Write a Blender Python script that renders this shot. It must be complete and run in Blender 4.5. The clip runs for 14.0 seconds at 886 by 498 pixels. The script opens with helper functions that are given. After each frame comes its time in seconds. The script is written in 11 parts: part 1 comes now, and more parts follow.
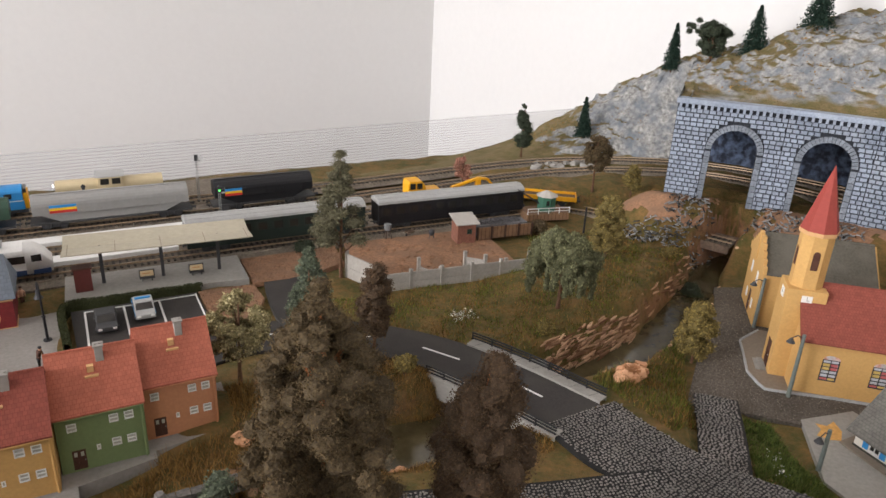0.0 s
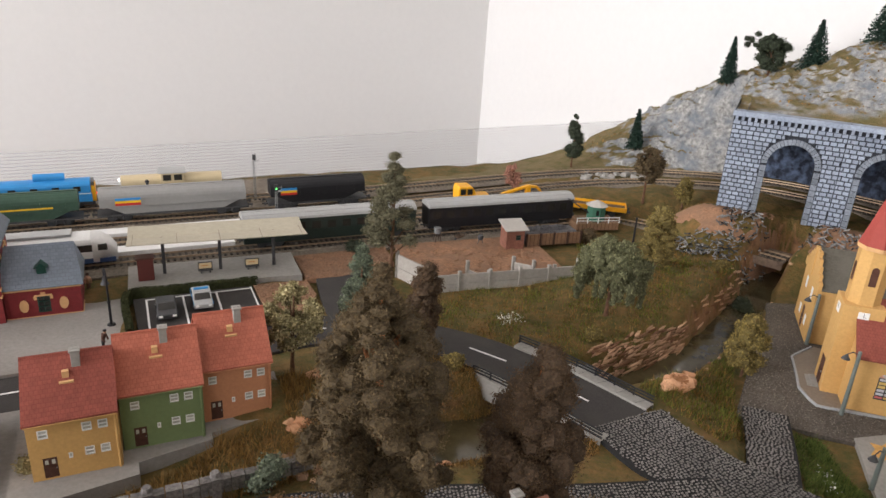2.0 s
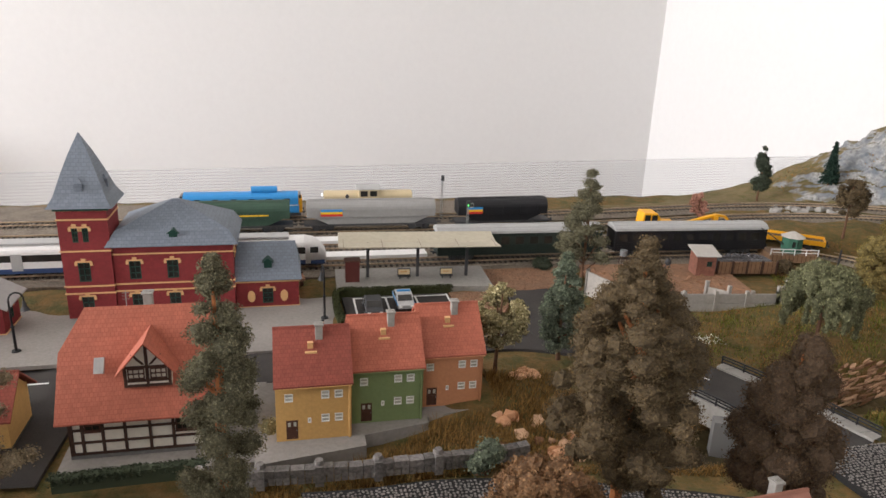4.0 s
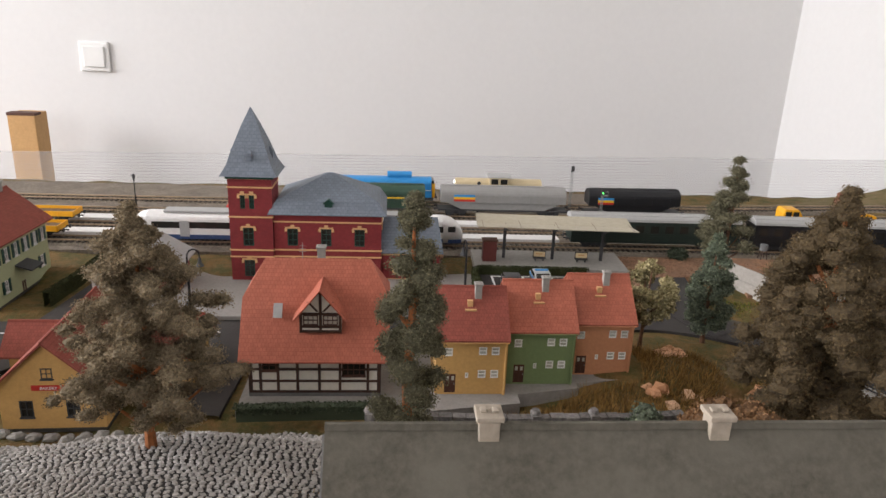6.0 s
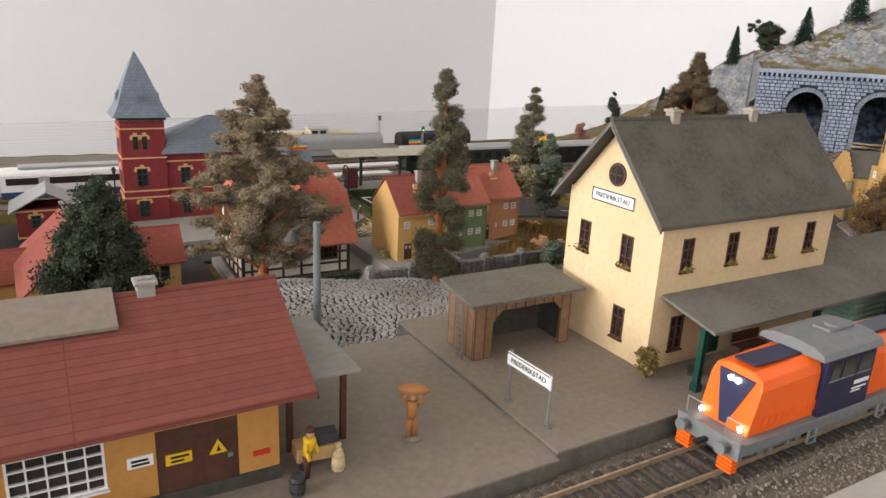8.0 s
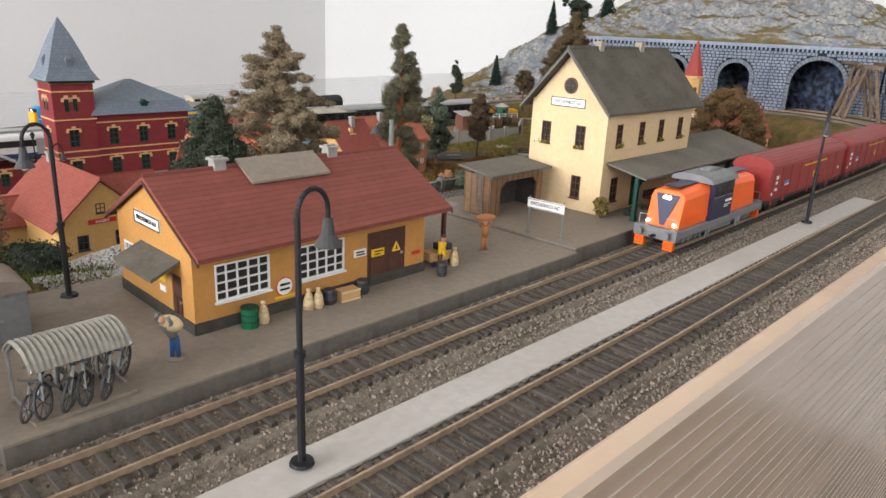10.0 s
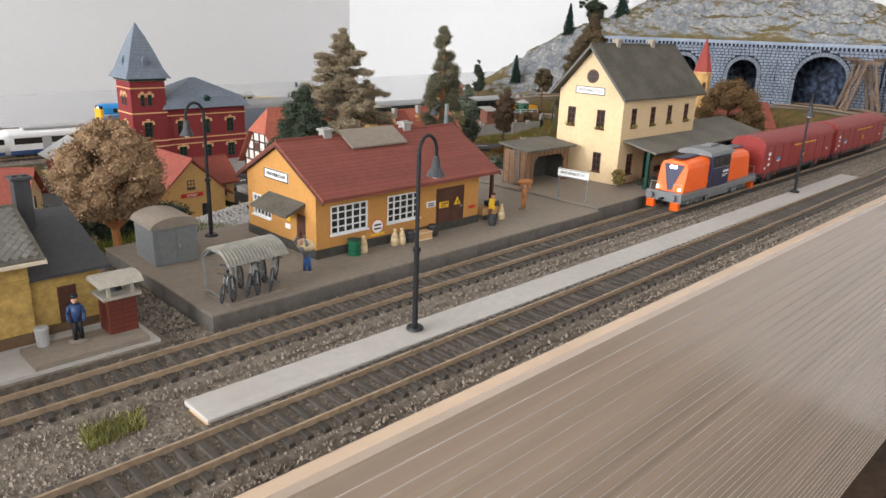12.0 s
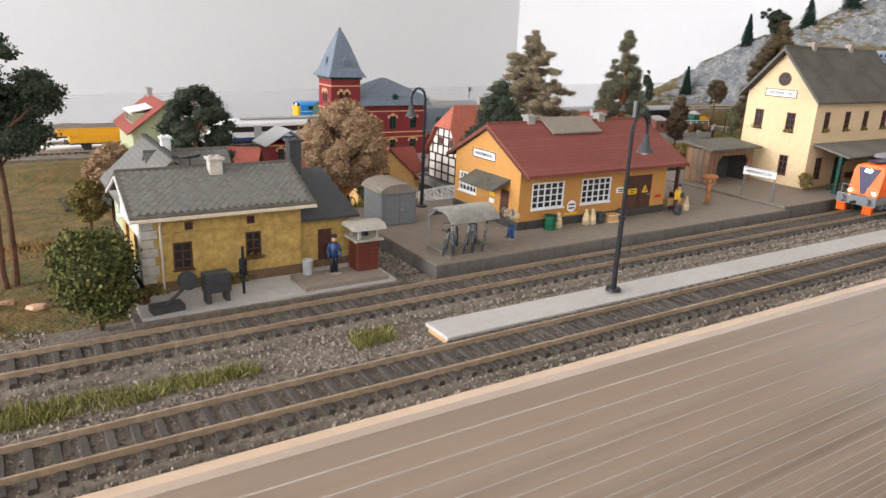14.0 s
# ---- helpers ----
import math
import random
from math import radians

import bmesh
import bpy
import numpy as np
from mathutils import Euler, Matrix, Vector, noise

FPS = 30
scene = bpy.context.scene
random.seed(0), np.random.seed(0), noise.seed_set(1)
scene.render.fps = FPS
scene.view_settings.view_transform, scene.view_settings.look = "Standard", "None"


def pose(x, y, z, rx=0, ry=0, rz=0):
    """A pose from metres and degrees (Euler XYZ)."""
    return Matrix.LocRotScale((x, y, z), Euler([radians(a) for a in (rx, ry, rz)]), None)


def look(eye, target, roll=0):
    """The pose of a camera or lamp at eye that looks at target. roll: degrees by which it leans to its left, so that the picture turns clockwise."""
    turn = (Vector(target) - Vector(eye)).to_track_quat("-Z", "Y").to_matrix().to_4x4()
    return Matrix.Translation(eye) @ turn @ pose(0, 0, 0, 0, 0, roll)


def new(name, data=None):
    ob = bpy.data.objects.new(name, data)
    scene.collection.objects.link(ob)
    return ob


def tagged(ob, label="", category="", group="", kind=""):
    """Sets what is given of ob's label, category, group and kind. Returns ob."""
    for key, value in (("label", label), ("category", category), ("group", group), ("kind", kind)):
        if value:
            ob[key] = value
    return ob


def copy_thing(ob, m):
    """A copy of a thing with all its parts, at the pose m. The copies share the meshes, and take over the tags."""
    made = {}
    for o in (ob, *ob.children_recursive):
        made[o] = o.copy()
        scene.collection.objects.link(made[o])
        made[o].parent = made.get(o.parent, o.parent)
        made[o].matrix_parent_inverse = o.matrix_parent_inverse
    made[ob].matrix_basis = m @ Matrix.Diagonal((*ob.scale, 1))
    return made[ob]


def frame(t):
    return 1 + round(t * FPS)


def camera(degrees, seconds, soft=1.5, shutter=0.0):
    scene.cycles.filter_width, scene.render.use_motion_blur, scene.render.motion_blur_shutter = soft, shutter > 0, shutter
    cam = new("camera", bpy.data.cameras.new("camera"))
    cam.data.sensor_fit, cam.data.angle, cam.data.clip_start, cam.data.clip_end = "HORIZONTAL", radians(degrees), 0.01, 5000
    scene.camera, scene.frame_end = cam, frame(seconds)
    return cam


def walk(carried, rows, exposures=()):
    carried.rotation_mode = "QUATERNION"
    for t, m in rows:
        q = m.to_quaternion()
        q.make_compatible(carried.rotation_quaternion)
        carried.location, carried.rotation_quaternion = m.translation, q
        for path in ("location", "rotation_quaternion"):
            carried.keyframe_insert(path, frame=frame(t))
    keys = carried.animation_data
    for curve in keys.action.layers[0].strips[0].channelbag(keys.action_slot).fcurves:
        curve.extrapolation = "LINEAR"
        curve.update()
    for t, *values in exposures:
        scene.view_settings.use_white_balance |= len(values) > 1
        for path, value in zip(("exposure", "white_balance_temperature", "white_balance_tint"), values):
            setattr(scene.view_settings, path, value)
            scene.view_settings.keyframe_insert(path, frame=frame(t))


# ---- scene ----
import collections
cam = camera(64.4, 14.0, soft=1.5)
PATH = [
    (0, (-0.057, 0.0263, 0.3519), (0.7089, 1.4033, -0.2856), 2.9),
    (0.5, (-0.0603, 0.0255, 0.3519), (0.6936, 1.411, -0.2813), 2.8),
    (1, (-0.0646, 0.0229, 0.3502), (0.6724, 1.4178, -0.2831), 3.0),
    (1.5, (-0.0688, 0.0238, 0.3476), (0.6494, 1.4297, -0.2831), 3.8),
    (2, (-0.0697, 0.0179, 0.3459), (0.6069, 1.4501, -0.2712), 3.6),
    (2.5, (-0.0756, 0.0076, 0.3434), (0.5746, 1.4526, -0.2737), 3.4),
    (3, (-0.0918, -0.0008, 0.3391), (0.5193, 1.4595, -0.2805), 3.7),
    (3.5, (-0.1165, 0.0059, 0.3222), (0.3706, 1.5121, -0.2984), 3.6),
    (4, (-0.136, 0.0085, 0.3162), (0.227, 1.581, -0.2184), 2.4),
    (4.2, (-0.1445, 0.0093, 0.3145), (0.1428, 1.5972, -0.2202), 1.9),
    (6.5, (-0.227, -0.0391, 0.2686), (-0.0944, 1.5742, -0.2508), 2.4),
    (7, (-0.2932, -0.0833, 0.2456), (0.0485, 1.5028, -0.261), 2.1),
    (7.5, (-0.3808, -0.108, 0.2295), (0.2261, 1.3991, -0.2695), 2.0),
    (8, (-0.448, -0.1165, 0.2235), (0.374, 1.2869, -0.272), 2.8),
    (8.5, (-0.4769, -0.1258, 0.2082), (0.4718, 1.1849, -0.3145), 3.6),
    (9, (-0.5406, -0.1351, 0.1972), (0.55, 1.0608, -0.3256), 4.1),
    (11.5, (-0.7319, -0.215, 0.2014), (0.4599, 0.8848, -0.3103), 2.2),
    (12, (-0.7463, -0.2244, 0.1972), (0.4012, 0.9214, -0.3136), 2.1),
    (12.5, (-0.7608, -0.2397, 0.1997), (0.3256, 0.9716, -0.2933), 1.6),
    (13, (-0.7794, -0.2448, 0.1946), (0.2601, 1.0064, -0.2992), 2.3),
    (13.5, (-0.7913, -0.2456, 0.1921), (0.1938, 1.0497, -0.3009), 2.4),
    (14, (-0.8024, -0.2431, 0.1853), (0.079, 1.1237, -0.3111), 2.6),
]
walk(cam, [(t, look(eye, target, roll)) for t, eye, target, roll in PATH], [(0, 0.13, 6550, 12), (4.2, 0.2, 6550, 12), (6.3, 0.0, 6500, 12), (7.2, 0.1, 6500, 12), (8.5, -0.08, 6550, 10), (9.2, 0.02, 6450, 9), (11.3, 0.04, 6250, 9), (12.5, 0.04, 6250, 9), (13.5, 0.02, 6250, 10), (14, 0.1, 6250, 11)])

# ---- light ----
world = bpy.data.worlds.new("world")
scene.world = world
world.use_nodes = True
sky = world.node_tree.nodes.new("ShaderNodeTexSky")
sky.sky_type, sky.sun_disc = "NISHITA", False
sky.sun_elevation, sky.sun_rotation = radians(35), radians(200)
world.node_tree.links.new(sky.outputs[0], world.node_tree.nodes["Background"].inputs[0])
world.node_tree.nodes["Background"].inputs[1].default_value = 0.12


def window_light(name, m, width, height, watts, colour):
    data = bpy.data.lights.new(name, "AREA")
    data.shape, data.size, data.size_y, data.energy, data.color = "RECTANGLE", width, height, watts, colour
    ob = new(name, data)
    ob.matrix_basis = m
    return ob


# daylight in the window openings of the side wall and of the wall behind the camera
window_light("window_daylight", look((-4.44, 0.4, 1.15), (0, 0.5, 0.1)), 2.6, 1.5, 268, (0.97, 0.955, 0.965))
window_light("window_daylight", look((-1.9, -2.44, 1.15), (-1.6, 0, 0.2)), 1.5, 1.3, 27, (0.97, 0.97, 0.98))
scene.view_settings.exposure = 0.0


# ---- materials ----
def mat(name, colour, rough=0.65, metal=0.0, var=0.18, scale=260.0, bump=0.15, second=None, mix=0.35, patch=40.0, pattern=None, spec=0.35, emit=0.0, wear=0.0, stretch=None):
    """A surface with fine grain and larger stains; colour is linear. pattern: ("brick"/"slats", width, height, joint colour, depth)."""
    m = bpy.data.materials.new(name)
    m.use_nodes = True
    nt = m.node_tree
    n, l = nt.nodes, nt.links
    bsdf = n["Principled BSDF"]
    bsdf.inputs["Roughness"].default_value, bsdf.inputs["Metallic"].default_value = rough, metal
    bsdf.inputs["Specular IOR Level"].default_value = spec
    tc = n.new("ShaderNodeTexCoord")
    fine = n.new("ShaderNodeTexNoise")
    fine.inputs["Scale"].default_value, fine.inputs["Detail"].default_value, fine.inputs["Roughness"].default_value = scale, 4, 0.65
    big = n.new("ShaderNodeTexNoise")
    big.inputs["Scale"].default_value, big.inputs["Detail"].default_value = patch, 3
    l.new(tc.outputs["Object"], fine.inputs["Vector"])
    l.new(tc.outputs["Object"], big.inputs["Vector"])
    if stretch:
        mp = n.new("ShaderNodeMapping")
        mp.inputs["Scale"].default_value = stretch
        l.new(tc.outputs["Object"], mp.inputs["Vector"])
        l.new(mp.outputs[0], fine.inputs["Vector"])
        l.new(mp.outputs[0], big.inputs["Vector"])
    info = n.new("ShaderNodeObjectInfo")

    def ramp(src, lo, hi, p0=0.3, p1=0.7):
        r = n.new("ShaderNodeValToRGB")
        r.color_ramp.elements[0].position, r.color_ramp.elements[1].position = p0, p1
        r.color_ramp.elements[0].color, r.color_ramp.elements[1].color = (*lo, 1), (*hi, 1)
        l.new(src, r.inputs[0])
        return r.outputs[0]

    def blend(kind, fac, a, b):
        x = n.new("ShaderNodeMix")
        x.data_type, x.blend_type = "RGBA", kind
        for s, v in ((x.inputs["Factor"], fac), (x.inputs[6], a), (x.inputs[7], b)):
            if isinstance(v, (int, float)):
                s.default_value = v
            elif isinstance(v, tuple):
                s.default_value = (*v, 1)
            else:
                l.new(v, s)
        return x.outputs[2]

    c = ramp(fine.outputs[0], tuple(v * (1 - var) for v in colour), tuple(min(1, v * (1 + var)) for v in colour))
    if second:
        c = blend("MIX", ramp(big.outputs[0], (0, 0, 0), (mix * 2, mix * 2, mix * 2), 0.4, 0.68), c, second)
    else:
        c = blend("MULTIPLY", 1.0, c, ramp(big.outputs[0], (1 - var * 0.8,) * 3, (1, 1, 1)))
    height = fine.outputs[0]
    if pattern:
        uv = n.new("ShaderNodeUVMap")
        br = n.new("ShaderNodeTexBrick")
        kind, w, h, joint, depth = pattern
        br.offset = 0.5 if kind == "brick" else 0.0
        br.inputs["Scale"].default_value = 1.0
        br.inputs["Brick Width"].default_value, br.inputs["Row Height"].default_value = w, h
        br.inputs["Mortar Size"].default_value, br.inputs["Mortar Smooth"].default_value = min(w, h) * 0.09, 0.3
        br.inputs["Color1"].default_value, br.inputs["Color2"].default_value, br.inputs["Mortar"].default_value = (1, 1, 1, 1), (0.86, 0.86, 0.86, 1), (*joint, 1)
        l.new(uv.outputs[0], br.inputs["Vector"])
        c = blend("MULTIPLY", 1.0, c, br.outputs["Color"])
        inv = n.new("ShaderNodeMath")
        inv.operation = "MULTIPLY_ADD"
        inv.inputs[1].default_value = -depth
        l.new(br.outputs["Fac"], inv.inputs[0])
        l.new(fine.outputs[0], inv.inputs[2])
        height = inv.outputs[0]
    if wear:
        c = blend("MULTIPLY", wear, c, ramp(info.outputs["Random"], (0.55, 0.55, 0.55), (1.25, 1.25, 1.25), 0, 1))
    l.new(c, bsdf.inputs["Base Color"])
    if bump:
        b = n.new("ShaderNodeBump")
        b.inputs["Strength"].default_value, b.inputs["Distance"].default_value = bump, 0.0008
        l.new(height, b.inputs["Height"])
        l.new(b.outputs[0], bsdf.inputs["Normal"])
    if emit:
        bsdf.inputs["Emission Color"].default_value = (*colour, 1)
        bsdf.inputs["Emission Strength"].default_value = emit
    return m


CORE = {}


def leaf_mat(name, dark, light):
    """Foliage flock: each fleck has its own shade."""
    m = bpy.data.materials.new(name)
    m.use_nodes = True
    nt = m.node_tree
    bsdf = nt.nodes["Principled BSDF"]
    bsdf.inputs["Roughness"].default_value, bsdf.inputs["Specular IOR Level"].default_value = 0.85, 0.15
    geo = nt.nodes.new("ShaderNodeNewGeometry")
    r = nt.nodes.new("ShaderNodeValToRGB")
    r.color_ramp.elements[0].color, r.color_ramp.elements[1].color = (*dark, 1), (*light, 1)
    nt.links.new(geo.outputs["Random Per Island"], r.inputs[0])
    nt.links.new(r.outputs[0], bsdf.inputs["Base Color"])
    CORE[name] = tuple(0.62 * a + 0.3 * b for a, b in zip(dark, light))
    return m


def slope_mat(name, rock, rock2, grass, grass2, lo=0.55, hi=0.8, spread=0.55, freq=28):
    """Rock on the steep parts, flock on the flatter ones."""
    m = mat(name, rock, 0.9, var=0.55, scale=150, bump=1.0, second=rock2, mix=0.45, patch=42)
    m.node_tree.nodes["Bump"].inputs["Distance"].default_value = 0.003
    n, l = m.node_tree.nodes, m.node_tree.links
    bsdf = n["Principled BSDF"]
    old = bsdf.inputs["Base Color"].links[0].from_socket
    tc = n.new("ShaderNodeTexCoord")
    nz = n.new("ShaderNodeTexNoise")
    nz.inputs["Scale"].default_value, nz.inputs["Detail"].default_value = freq, 5
    l.new(tc.outputs["Object"], nz.inputs["Vector"])
    geo = n.new("ShaderNodeNewGeometry")
    sep = n.new("ShaderNodeSeparateXYZ")
    l.new(geo.outputs["Normal"], sep.inputs[0])
    add = n.new("ShaderNodeMath")
    add.operation = "MULTIPLY_ADD"
    add.inputs[1].default_value = spread
    l.new(nz.outputs[0], add.inputs[0])
    l.new(sep.outputs[2], add.inputs[2])
    ramp = n.new("ShaderNodeValToRGB")
    ramp.color_ramp.elements[0].position, ramp.color_ramp.elements[1].position = (lo + 0.27) / 1.5, (hi + 0.27) / 1.5
    sc = n.new("ShaderNodeMath")
    sc.operation = "DIVIDE"
    sc.inputs[1].default_value = 1.5
    l.new(add.outputs[0], sc.inputs[0])
    l.new(sc.outputs[0], ramp.inputs[0])
    gr = n.new("ShaderNodeValToRGB")
    gr.color_ramp.elements[0].position, gr.color_ramp.elements[1].position = 0.38, 0.62
    gr.color_ramp.elements[0].color, gr.color_ramp.elements[1].color = (*grass, 1), (*grass2, 1)
    nz2 = n.new("ShaderNodeTexNoise")
    nz2.inputs["Scale"].default_value, nz2.inputs["Detail"].default_value, nz2.inputs["Roughness"].default_value = 45, 8, 0.75
    l.new(tc.outputs["Object"], nz2.inputs["Vector"])
    l.new(nz2.outputs[0], gr.inputs[0])
    mx = n.new("ShaderNodeMix")
    mx.data_type = "RGBA"
    l.new(ramp.outputs[0], mx.inputs["Factor"])
    l.new(old, mx.inputs[6])
    l.new(gr.outputs[0], mx.inputs[7])
    l.new(mx.outputs[2], bsdf.inputs["Base Color"])
    return m


def glass_mat(name, tint, rough=0.05, alpha=0.25):
    m = bpy.data.materials.new(name)
    m.use_nodes = True
    b = m.node_tree.nodes["Principled BSDF"]
    b.inputs["Base Color"].default_value = (*tint, 1)
    b.inputs["Roughness"].default_value, b.inputs["IOR"].default_value = rough, 1.45
    b.inputs["Alpha"].default_value = alpha
    return m


WALL = mat("wall_paint", (0.66, 0.655, 0.645), 0.85, var=0.015, scale=60, bump=0.03, patch=1.2)
CEIL = mat("ceiling_paint", (0.78, 0.77, 0.75), 0.9, var=0.02, scale=40, bump=0.03, patch=2)
FLOORM = mat("floor_boards", (0.13, 0.085, 0.055), 0.45, var=0.25, scale=30, bump=0.1, pattern=("brick", 1.2, 0.12, (0.3, 0.25, 0.2), 0.5))
WOOD = mat("fascia_wood", (0.52, 0.38, 0.26), 0.5, var=0.12, scale=40, bump=0.08, second=(0.6, 0.46, 0.34), patch=6)
SHEET = glass_mat("clear_sheet", (0.6, 0.61, 0.62), 0.5, 0.15)
# streak noise and pale ribs put the sheet's reflected streaks into their colour
FRONTSHEET = mat("glossy_front_sheet_streaks", (0.37, 0.292, 0.22), 0.24, var=0.16, scale=9, bump=0.0, second=(0.435, 0.325, 0.245), mix=0.4, patch=4, spec=0.55, stretch=(0.35, 1, 14))
FRONTRIB = mat("front_sheet_rib", (0.5, 0.44, 0.38), 0.2, var=0.2, scale=5, bump=0.0, patch=3, spec=0.6, stretch=(0.6, 1, 60))
CHIMST = mat("chimney_stone", (0.34, 0.29, 0.23), 0.85, var=0.15, scale=300, bump=0.2)
STONEHILL = mat("hill_cobble_stone", (0.37, 0.355, 0.335), 0.75, var=0.4, scale=380, bump=0.5, second=(0.25, 0.225, 0.2), mix=0.35, patch=12, wear=0.6)
HILLJOINT = mat("hill_cobble_joint", (0.045, 0.041, 0.038), 0.9, var=0.5, scale=300, bump=0.5)
PATHGRIT = leaf_mat("brown_gravel_stone", (0.065, 0.05, 0.038), (0.27, 0.235, 0.195))
REDGRIT = leaf_mat("red_brown_gravel_stone", (0.12, 0.062, 0.035), (0.34, 0.22, 0.15))
HEAPROCK = leaf_mat("orange_tan_rock", (0.3, 0.13, 0.055), (0.72, 0.42, 0.25))
RIBM = glass_mat("sheet_rib", (0.42, 0.43, 0.44), 0.3, 0.09)
ASPHALT = mat("asphalt", (0.034, 0.03, 0.028), 0.85, var=0.3, scale=700, bump=0.3, second=(0.05, 0.045, 0.04), mix=0.4, patch=24)
PAVE = mat("pavement", (0.27, 0.25, 0.23), 0.85, var=0.12, scale=300, bump=0.2, patch=25)
GRAVEL = mat("grey_gravel", (0.125, 0.107, 0.088), 0.95, var=0.5, scale=420, bump=0.9, patch=24)
BALLAST = mat("ballast", (0.195, 0.162, 0.126), 0.95, var=0.4, scale=380, bump=0.9, patch=30)
PEBBLE = leaf_mat("ballast_stone", (0.125, 0.103, 0.08), (0.3, 0.252, 0.203))
RAIL = mat("rusty_rail", (0.43, 0.32, 0.215), 0.38, 0.45, var=0.2, scale=300, bump=0.05)
SLEEPER = mat("sleeper", (0.07, 0.058, 0.047), 0.8, var=0.3, scale=500, bump=0.3, wear=0.5)
WHITE = mat("white_paint", (0.72, 0.71, 0.69), 0.7, var=0.06, scale=300, bump=0.08)
CONCRETE = mat("concrete_grey", (0.3, 0.285, 0.26), 0.85, var=0.12, scale=250, bump=0.2, patch=30)
SANDY = mat("orange_sand", (0.66, 0.36, 0.11), 0.9, var=0.2, scale=250, bump=0.3, patch=60)
KERBM = mat("pale_kerb", (0.4, 0.41, 0.42), 0.8, var=0.15, scale=250, bump=0.2)
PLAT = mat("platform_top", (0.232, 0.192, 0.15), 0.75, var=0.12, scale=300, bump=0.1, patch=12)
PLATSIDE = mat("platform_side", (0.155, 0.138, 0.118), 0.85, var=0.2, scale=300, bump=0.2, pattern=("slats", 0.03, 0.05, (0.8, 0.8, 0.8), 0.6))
STRIP = mat("pale_strip", (0.42, 0.395, 0.36), 0.8, var=0.1, scale=200, bump=0.15, second=(0.36, 0.33, 0.29), mix=0.3, patch=14)
STONE = mat("cobble_stone", (0.21, 0.193, 0.18), 0.75, var=0.45, scale=380, bump=0.5, patch=20, wear=0.6)
STONEDARK = mat("cobble_joint", (0.02, 0.019, 0.019), 0.9, var=0.3, scale=300, bump=0.3)
BLOCK = mat("masonry_block", (0.235, 0.275, 0.34), 0.8, var=0.3, scale=330, bump=0.4, second=(0.38, 0.42, 0.48), mix=0.3, patch=30, wear=0.45)
ARCHST = mat("arch_stone_grey", (0.2, 0.225, 0.26), 0.8, var=0.3, scale=330, bump=0.4, patch=30, wear=0.4)
JOINT = mat("masonry_joint", (0.025, 0.028, 0.035), 0.9, var=0.3, scale=300, bump=0.2)
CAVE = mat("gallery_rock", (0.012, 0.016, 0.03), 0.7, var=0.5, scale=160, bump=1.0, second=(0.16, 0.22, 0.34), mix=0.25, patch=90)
MOUNT = slope_mat("mountain", (0.285, 0.28, 0.265), (0.15, 0.17, 0.195), (0.105, 0.092, 0.028), (0.19, 0.135, 0.068), 1.0, 1.1, 1.0, 8)
MEADOW = slope_mat("meadow", (0.17, 0.085, 0.04), (0.32, 0.175, 0.088), (0.062, 0.062, 0.013), (0.175, 0.1, 0.032), 0.3, 0.55)
WATER = mat("stream_water", (0.075, 0.06, 0.03), 0.12, var=0.25, scale=60, bump=0.06, patch=30, spec=0.6)
LEDGE = leaf_mat("layered_red_rock", (0.12, 0.053, 0.024), (0.58, 0.37, 0.235))
SLAG = leaf_mat("silver_black_rock", (0.008, 0.008, 0.008), (0.3, 0.295, 0.285))
REDSOIL = mat("red_soil", (0.28, 0.15, 0.085), 0.95, var=0.35, scale=300, bump=0.5, second=(0.2, 0.12, 0.075), mix=0.4, patch=40)
ROOFRED = mat("red_tile_roof", (0.28, 0.078, 0.056), 0.8, var=0.12, scale=220, bump=0.25, patch=24, spec=0.2, pattern=("brick", 0.0028, 0.0032, (0.75, 0.7, 0.7), 0.7))
ROOFBRIGHT = mat("orange_red_tile_roof", (0.43, 0.125, 0.075), 0.7, var=0.12, scale=220, bump=0.25, patch=24, pattern=("brick", 0.0028, 0.0034, (0.75, 0.7, 0.7), 0.7))
ROOFSHED = mat("shed_tile_roof", (0.21, 0.067, 0.05), 0.8, var=0.1, scale=200, bump=0.25, patch=24, spec=0.2, pattern=("slats", 0.4, 0.0034, (0.72, 0.68, 0.68), 0.7))
FELTPALE = mat("pale_grey_felt", (0.135, 0.124, 0.102), 0.9, var=0.25, scale=420, bump=0.3, second=(0.175, 0.162, 0.135), mix=0.4, patch=30, spec=0.15)
ROOFGREY = mat("grey_felt_roof", (0.095, 0.087, 0.07), 0.95, var=0.25, scale=420, bump=0.3, second=(0.13, 0.12, 0.098), mix=0.4, patch=45, spec=0.1)
SLATE = leaf_mat("diamond_slate", (0.138, 0.13, 0.113), (0.172, 0.163, 0.142))
CREAMTRIM = mat("cream_trim", (0.6, 0.5, 0.37), 0.6, var=0.12, scale=300, bump=0.1)
QUOIN = mat("pale_quoin_stone", (0.5, 0.46, 0.39), 0.8, var=0.2, scale=320, bump=0.3)
ROOFSLATE = mat("slate_roof", (0.165, 0.157, 0.14), 0.7, var=0.18, scale=240, bump=0.35, patch=40, pattern=("brick", 0.0034, 0.003, (0.6, 0.6, 0.6), 1.0))
ROOFBLUE = mat("blue_grey_slate", (0.17, 0.2, 0.24), 0.55, var=0.1, scale=240, bump=0.2, patch=30, pattern=("brick", 0.005, 0.004, (0.75, 0.75, 0.75), 0.6))
CREAM = mat("cream_render", (0.62, 0.465, 0.27), 0.8, var=0.09, scale=350, bump=0.12, second=(0.54, 0.395, 0.22), mix=0.3, patch=20)
